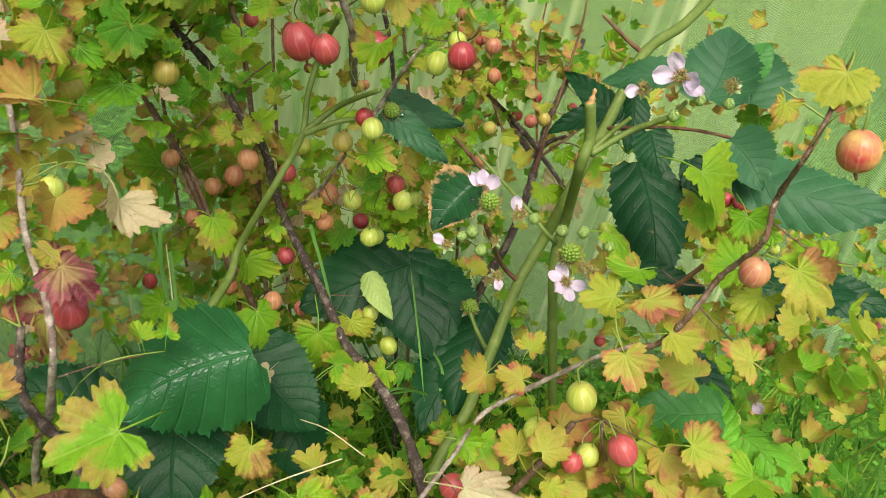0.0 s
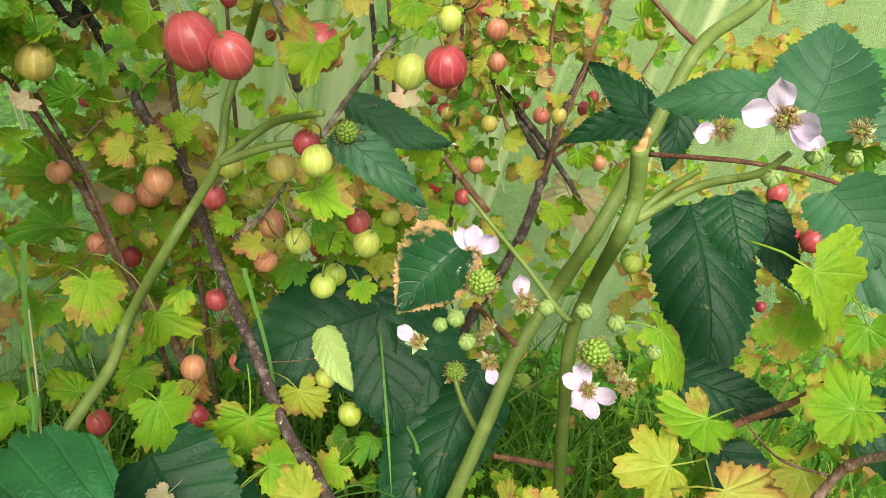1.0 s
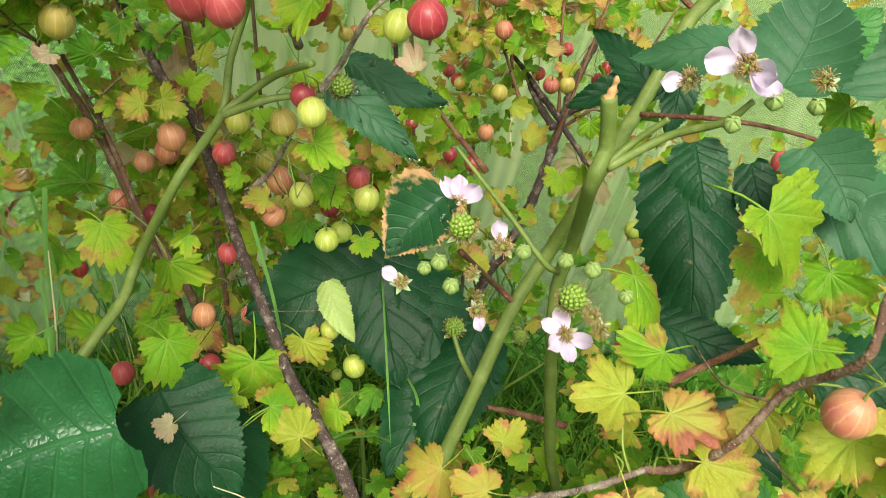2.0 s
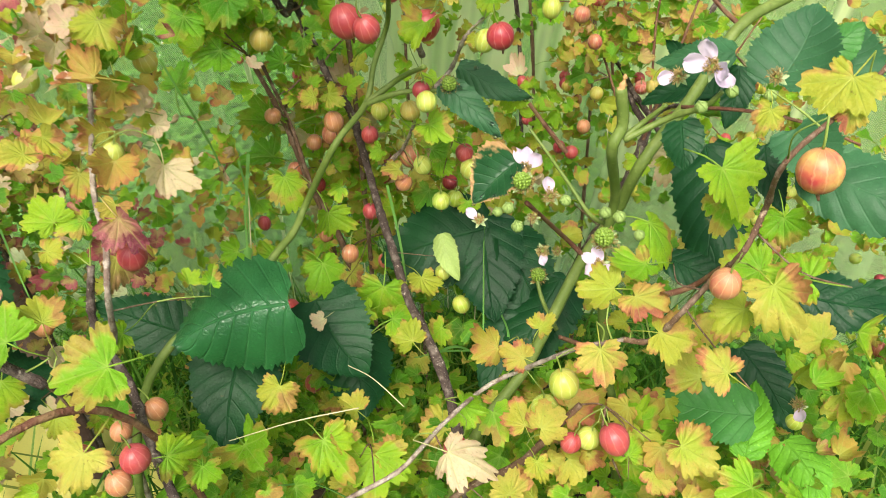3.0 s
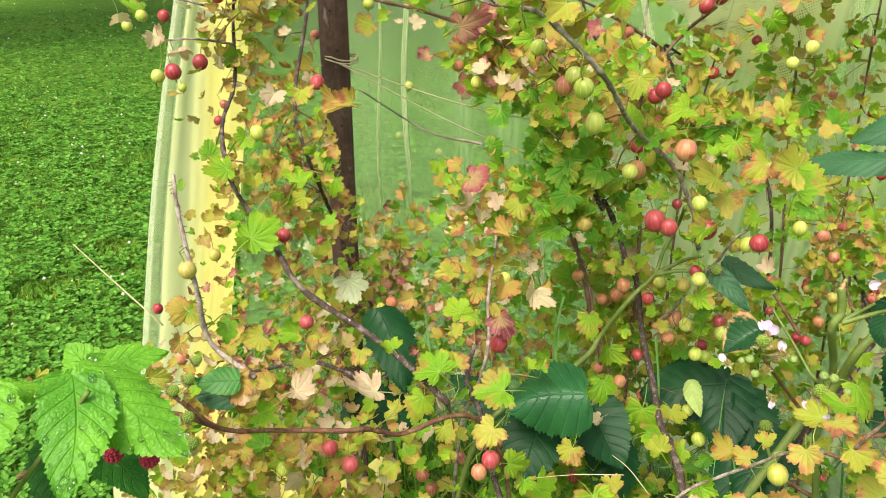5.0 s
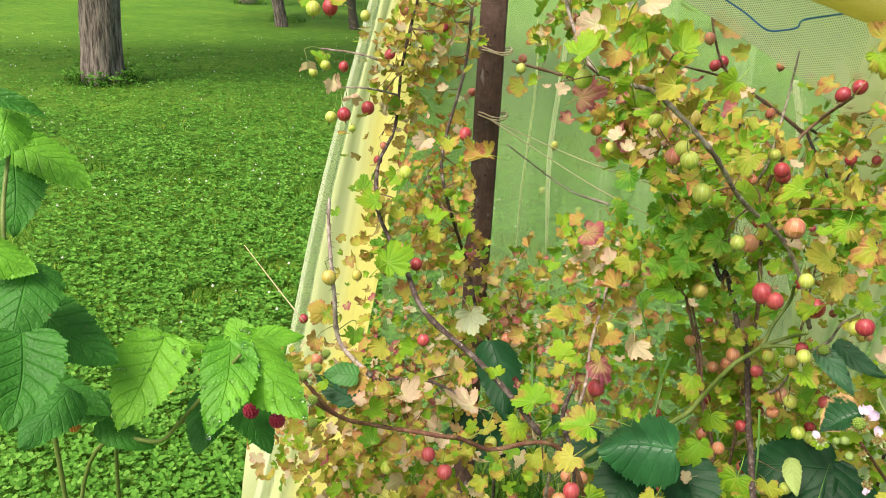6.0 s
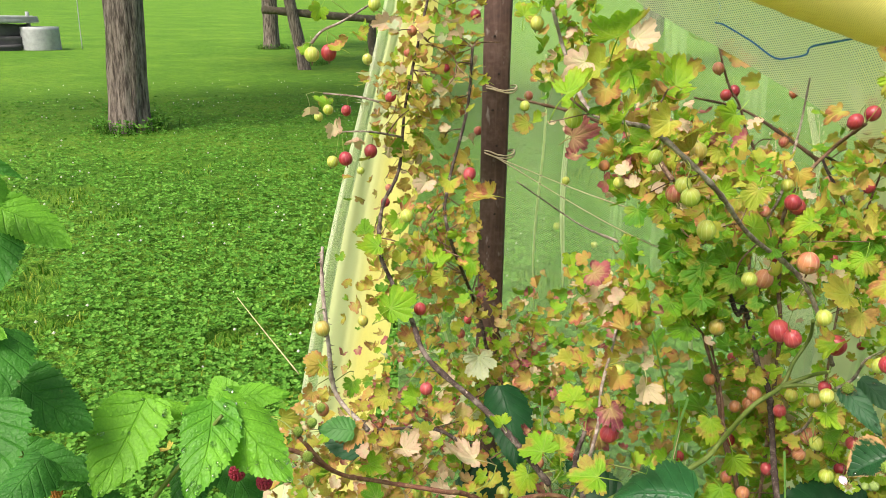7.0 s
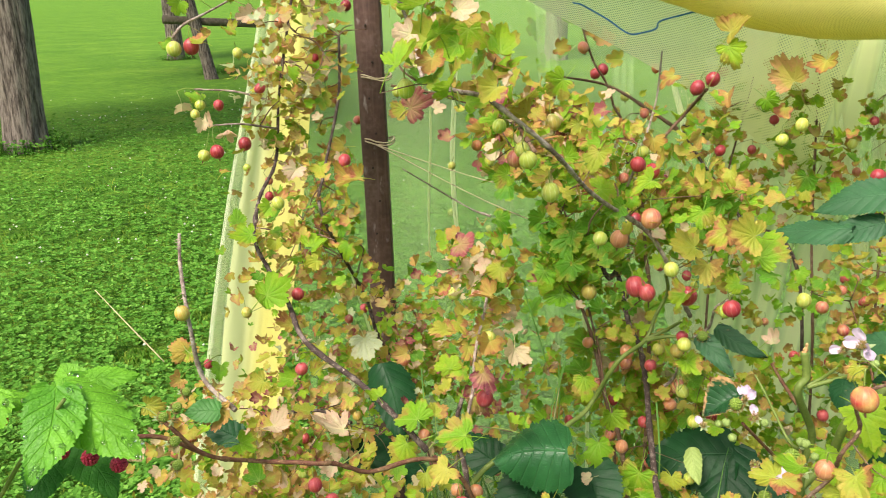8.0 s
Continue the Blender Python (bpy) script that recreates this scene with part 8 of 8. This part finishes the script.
piece("bud", BUD_MESH, facing((0.180, 0.465, 0.923), (-0.49, -0.78, 0.99), (0.2, 0.1, 1.0), 0.007), bramble.root, "closed green bramble bud")
piece("bud", BUD_MESH, facing((0.072, 0.459, 0.838), (-0.16, -0.76, 1.23), (0.2, 0.1, 1.0), 0.0075), bramble.root, "closed green bramble bud")
piece("bud", BUD_MESH, facing((0.033, 0.466, 0.821), (-0.05, -0.75, 1.26), (0.2, 0.1, 1.0), 0.0085), bramble.root, "closed green bramble bud")
piece("bud", BUD_MESH, facing((0.040, 0.467, 0.806), (-0.07, -0.73, 1.28), (0.2, 0.1, 1.0), 0.0085), bramble.root, "closed green bramble bud")
piece("bud", BUD_MESH, facing((0.026, 0.464, 0.818), (-0.03, -0.75, 1.27), (0.2, 0.1, 1.0), 0.007), bramble.root, "closed green bramble bud")
straw([(-0.364, 0.032, 1.000), (-0.341, 0.044, 0.972), (-0.312, 0.060, 0.936)], 0.0012)
straw([(-0.185, 0.493, 0.778), (-0.177, 0.470, 0.746), (-0.172, 0.453, 0.723)], 0.0012)
straw([(-0.121, 0.313, 0.707), (-0.081, 0.331, 0.718), (-0.040, 0.347, 0.726)], 0.0009)
straw([(-0.078, 0.418, 0.686), (-0.058, 0.417, 0.678), (-0.031, 0.410, 0.661)], 0.0009)
straw([(-0.217, 0.655, 0.991), (-0.214, 0.684, 1.047), (-0.234, 0.749, 1.066)], 0.0009)
straw([(0.088, 0.795, 0.692), (0.080, 0.812, 0.716), (0.085, 0.828, 0.737)], 0.0009)
grass_blade([(0.011, 0.507, 0.626), (0.003, 0.538, 0.667), (-0.006, 0.575, 0.702), (-0.010, 0.596, 0.713)], 0.0030)
grass_blade([(-0.158, 0.424, 0.718), (-0.167, 0.440, 0.740), (-0.169, 0.453, 0.757)], 0.0110)
grass_blade([(-0.031, 0.493, 0.639), (-0.012, 0.499, 0.647), (0.012, 0.489, 0.652)], 0.0060)
grass_blade([(0.023, 0.526, 0.602), (0.026, 0.545, 0.627), (0.014, 0.558, 0.645)], 0.0040)
grass_blade([(-0.160, 0.429, 0.741), (-0.165, 0.446, 0.765), (-0.172, 0.464, 0.790)], 0.0040)
grass_blade([(-0.044, 0.478, 0.645), (-0.021, 0.487, 0.650), (0.004, 0.494, 0.651)], 0.0050)
grass_blade([(-0.092, 0.314, 0.667), (-0.067, 0.321, 0.668), (-0.039, 0.321, 0.659)], 0.0070)
grass_blade([(-0.210, 0.487, 0.770), (-0.211, 0.500, 0.803), (-0.245, 0.503, 0.885)], 0.0040)
grass_blade([(-0.188, 0.487, 0.722), (-0.193, 0.500, 0.762), (-0.193, 0.517, 0.803)], 0.0040)
grass_blade([(-0.191, 0.500, 0.708), (-0.201, 0.518, 0.750), (-0.212, 0.531, 0.786)], 0.0040)
grass_blade([(-0.248, 0.320, 0.793), (-0.258, 0.328, 0.818), (-0.266, 0.335, 0.839)], 0.0060)
grass_blade([(-0.064, 0.528, 0.649), (-0.076, 0.550, 0.703), (-0.093, 0.569, 0.757)], 0.0040)
bm = bmesh.new()
tube(bm, [(0.097, 0.469, 0.914), (0.098, 0.469, 0.92), (0.0985, 0.469, 0.9255)], 0.0027, 0.0007, 12, 5, 0.4, 5)
part("cut_tip", bm, CUT, bramble.root, "freshly cut orange cane tip")

for x, y, z, d in ((-0.254, -0.088, 0.964, 0.008), (-0.223, -0.064, 0.94, 0.009), (-0.21, -0.051, 0.935, 0.0105), (-0.196, -0.038, 0.929, 0.0105), (-0.289, -0.148, 0.921, 0.008)):
    turning = x < -0.25
    piece("turning_fruit" if turning else "ripe_fruit", TURNING_MESH if turning else RIPE_MESH, facing((x, y, z), (0.3, -0.3, 0.5), (0.2, 0.1, 1.0), d), raspberry.root, "small orange raspberry still ripening" if turning else "small ripe red raspberry")
rear.leaf(0.15, 0.83, 0.652, 0.075, "pink", (0.1, -0.9, 0.4), (0, 0, -1), 0.1)
# looser leaves between the ones above
left.cloud((-0.588, 0.442, 1.16), (0.1, 0.11, 0.18), 540, ["brown", "rust", "pink", "gold", "rust", "lime", "pale", "gold", "pink", "rust", "lime", "rust", "gold"], (0.015, 0.027), 21, bold=0.45, berries=8, berry_d=(0.011, 0.014))
left.cloud((-0.485, 0.372, 0.95), (0.12, 0.12, 0.12), 400, ["brown", "rust", "lime", "gold", "rust", "rust", "green"], (0.013, 0.025), 22, bold=0.45, berries=4, berry_d=(0.011, 0.014))
left.cloud((-0.48, 0.52, 0.7), (0.3, 0.2, 0.1), 760, ["brown", "rust", "lime", "gold", "brown", "green", "green", "lime", "red", "pale"], (0.012, 0.026), 23, berries=12)
left.cloud((-0.3, 0.2, 0.74), (0.2, 0.12, 0.1), 319, ["brown", "rust", "lime", "gold", "rust", "green", "pink"], (0.015, 0.030), 24, bold=0.45, berries=6)
left.cloud((-0.42, 0.12, 0.78), (0.12, 0.1, 0.1), 130, ["brown", "rust", "pink", "gold", "rust", "lime"], (0.013, 0.025), 25, bold=0.45, berries=3)
centre.cloud((-0.22, 0.61, 0.92), (0.1, 0.06, 0.14), 275, ["green", "green", "lime", "lime"], (0.020, 0.033), 31)
centre.cloud((-0.18, 0.7, 0.7), (0.24, 0.07, 0.16), 304, ["gold", "lime", "lime", "gold", "lime", "rust", "pink"], (0.018, 0.033), 32, berries=8)
centre.cloud((0.0, 0.72, 0.72), (0.18, 0.06, 0.18), 174, ["green", "lime", "lime", "gold"], (0.018, 0.031), 33, berries=4)
centre.cloud((-0.1, 0.5, 1.06), (0.15, 0.13, 0.1), 290, ["lime", "gold", "lime", "rust", "pink", "green", "rust", "gold"], (0.016, 0.028), 34, berries=4)
centre.cloud((-0.22, 0.42, 0.93), (0.09, 0.08, 0.09), 170, ["lime", "gold", "rust", "pink", "green"], (0.015, 0.026), 35, berries=2)
front.cloud((-0.05, 0.46, 0.55), (0.3, 0.12, 0.09), 400, ["green", "green", "green", "lime", "green", "gold"], (0.020, 0.034), 41, berries=7)
front.cloud((0.2, 0.4, 0.64), (0.16, 0.1, 0.1), 190, ["lime", "gold", "green", "green", "rust"], (0.018, 0.034), 42, berries=3)
front.cloud((-0.05, 0.3, 0.6), (0.25, 0.1, 0.07), 200, ["green", "green", "green", "lime", "gold"], (0.020, 0.034), 43, berries=4)
front.cloud((0.1, 0.5, 0.42), (0.5, 0.2, 0.08), 230, ["green", "green", "green", "lime"], (0.026, 0.045), 44, berries=3)
left.cloud((-0.36, 0.44, 0.8), (0.22, 0.15, 0.1), 380, ["brown", "rust", "brown", "gold", "lime", "green", "green", "red", "pink"], (0.012, 0.024), 27, bold=0.35, berries=6, berry_d=(0.012, 0.015))
left.cloud((-0.52, 0.3, 0.68), (0.16, 0.12, 0.1), 300, ["brown", "rust", "pink", "gold", "lime", "green", "red"], (0.014, 0.028), 28, bold=0.5, berries=4, berry_d=(0.012, 0.015))
left.cloud((-0.46, 0.22, 0.62), (0.12, 0.09, 0.1), 170, ["brown", "rust", "pink", "gold", "lime", "green"], (0.016, 0.03), 29, bold=0.6, berries=4, berry_d=(0.012, 0.015))
centre.cloud((-0.31, 0.63, 1.06), (0.13, 0.06, 0.075), 260, ["lime", "gold", "rust", "pink", "green", "red", "lime", "rust"], (0.02, 0.036), 36, bold=0.8, berries=5, berry_d=(0.012, 0.016))
left.cloud((-0.47, 0.6, 1.2), (0.06, 0.05, 0.12), 120, ["lime", "gold", "rust", "pink", "green"], (0.016, 0.028), 26, bold=0.8, berries=4, berry_d=(0.011, 0.014))
centre.cloud((-0.14, 0.72, 0.98), (0.12, 0.06, 0.1), 200, ["lime", "gold", "rust", "green", "lime"], (0.018, 0.034), 37, bold=0.5, berries=5, berry_d=(0.012, 0.016))
centre.cloud((-0.12, 0.25, 1.19), (0.06, 0.07, 0.035), 22, ["lime", "gold", "rust", "lime", "gold", "pink"], (0.028, 0.04), 38, bold=0.5, berries=2, berry_mix="YPA", berry_d=(0.012, 0.014))
front.cloud((0.2, 0.38, 0.8), (0.08, 0.03, 0.035), 34, ["gold", "lime", "gold", "rust", "lime"], (0.026, 0.038), 47, bold=0.25)
front.cloud((0.12, 0.36, 0.71), (0.1, 0.04, 0.03), 40, ["gold", "lime", "gold", "rust", "lime"], (0.024, 0.036), 48, bold=0.2)
front.cloud((0.36, 0.6, 0.62), (0.14, 0.12, 0.12), 150, ["green", "lime", "rust", "gold", "green"], (0.014, 0.027), 45, berries=4)
front.cloud((0.2, 0.52, 0.58), (0.16, 0.08, 0.08), 120, ["lime", "green", "lime", "green", "brown"], (0.018, 0.032), 46, berries=3)
for foot, mid, top in (((-0.02, 0.95, 0.62), (-0.05, 0.96, 0.9), (-0.07, 0.97, 1.17)), ((0.05, 1.0, 0.6), (0.03, 1.02, 0.9), (0.02, 1.04, 1.16)), ((-0.2, 0.96, 0.66), (-0.19, 0.95, 0.9), (-0.16, 0.97, 1.12))):
    rear.stem([top, mid, foot, (foot[0] + 0.02, foot[1], -0.02)], 0.0013, 0.0026, BARK_BROWN, 2)
rear.cloud((-0.06, 0.96, 1.04), (0.09, 0.05, 0.13), 70, ["gold", "rust", "lime", "green", "brown", "lime"], (0.018, 0.032), 55, bold=0.6, berries=7, berry_mix="DRPAY", berry_d=(0.011, 0.014))
rear.cloud((0.03, 1.0, 0.98), (0.08, 0.05, 0.14), 50, ["gold", "rust", "lime", "green", "lime"], (0.018, 0.032), 56, bold=0.5, berries=5, berry_mix="DRPAY", berry_d=(0.011, 0.014))
rear.cloud((-0.19, 0.95, 1.0), (0.07, 0.05, 0.12), 60, ["gold", "rust", "lime", "green", "pink"], (0.018, 0.03), 57, bold=0.6, berries=4, berry_mix="DRP", berry_d=(0.011, 0.014))
for root, top, reach in (((0.11, 0.79, 0.66), (0.15, 0.83, 0.845), (0.158, 0.85, 0.9)), ((0.125, 0.82, 0.72), (0.115, 0.86, 0.82), (0.12, 0.88, 0.88)), ((0.09, 0.83, 0.73), (0.06, 0.85, 0.79), (0.035, 0.87, 0.83)), ((0.08, 0.85, 0.74), (0.07, 0.88, 0.8), (0.078, 0.9, 0.87)), ((0.13, 0.82, 0.72), (0.18, 0.84, 0.76), (0.22, 0.87, 0.83))):
    rear.stem([reach, top, root], 0.0009, 0.0017, BARK_RED, 0)
rear.cloud((0.12, 0.86, 0.81), (0.1, 0.04, 0.07), 120, ["lime", "gold", "lime", "rust", "green", "brown"], (0.016, 0.028), 58, bold=0.7, berries=9, berry_mix="PRPA", berry_d=(0.011, 0.014))
rear.cloud((0.03, 0.86, 0.77), (0.07, 0.04, 0.08), 80, ["lime", "gold", "lime", "rust", "green"], (0.016, 0.028), 59, bold=0.7, berries=8, berry_mix="PRPA", berry_d=(0.011, 0.014))
rear.cloud((0.3, 0.86, 0.8), (0.1, 0.05, 0.06), 60, ["rust", "gold", "lime", "brown", "green"], (0.018, 0.03), 60, bold=0.6, berries=3, berry_d=(0.011, 0.014))
rear.stem([(-0.412, 0.869, 1.235), (-0.398, 0.866, 1.19), (-0.385, 0.88, 1.14), (-0.365, 0.905, 1.08), (-0.34, 0.93, 0.9), (-0.33, 0.95, -0.02)], 0.0013, 0.0024, BARK_BROWN, 2)
for x, y, z, size, tone in ((-0.64, 1.08, 1.185, 0.058, "green"), (-0.6, 1.1, 1.14, 0.06, "green"), (-0.585, 1.14, 1.19, 0.056, "lime"), (-0.6, 1.04, 1.115, 0.05, "green"), (-0.43, 0.862, 1.16, 0.038, "rust"), (-0.386, 0.918, 1.173, 0.04, "rust"), (-0.373, 0.919, 1.144, 0.038, "gold"), (-0.412, 0.899, 1.194, 0.036, "rust")):
    rear.leaf(x, y, z, size, tone, (0.5, -0.8, 0.4), None, 0.4)
rear.cloud((-0.3, 0.95, 0.9), (0.24, 0.1, 0.26), 377, ["gold", "lime", "rust", "rust", "pink", "gold"], (0.015, 0.026), 51, berries=12, berry_d=(0.011, 0.015))
rear.cloud((0.05, 0.92, 0.82), (0.24, 0.12, 0.28), 319, ["green", "lime", "lime", "gold", "rust"], (0.015, 0.028), 52, berries=14, berry_d=(0.011, 0.015))
rear.cloud((0.38, 0.85, 0.62), (0.25, 0.16, 0.16), 333, ["green", "lime", "lime", "gold", "rust"], (0.016, 0.031), 53, berries=12, berry_d=(0.012, 0.015))
rear.cloud((-0.1, 0.85, 0.5), (0.45, 0.16, 0.13), 435, ["green", "lime", "green", "gold"], (0.018, 0.033), 54, berries=8)
for bush in (left, centre, front, rear):
    bush.close()
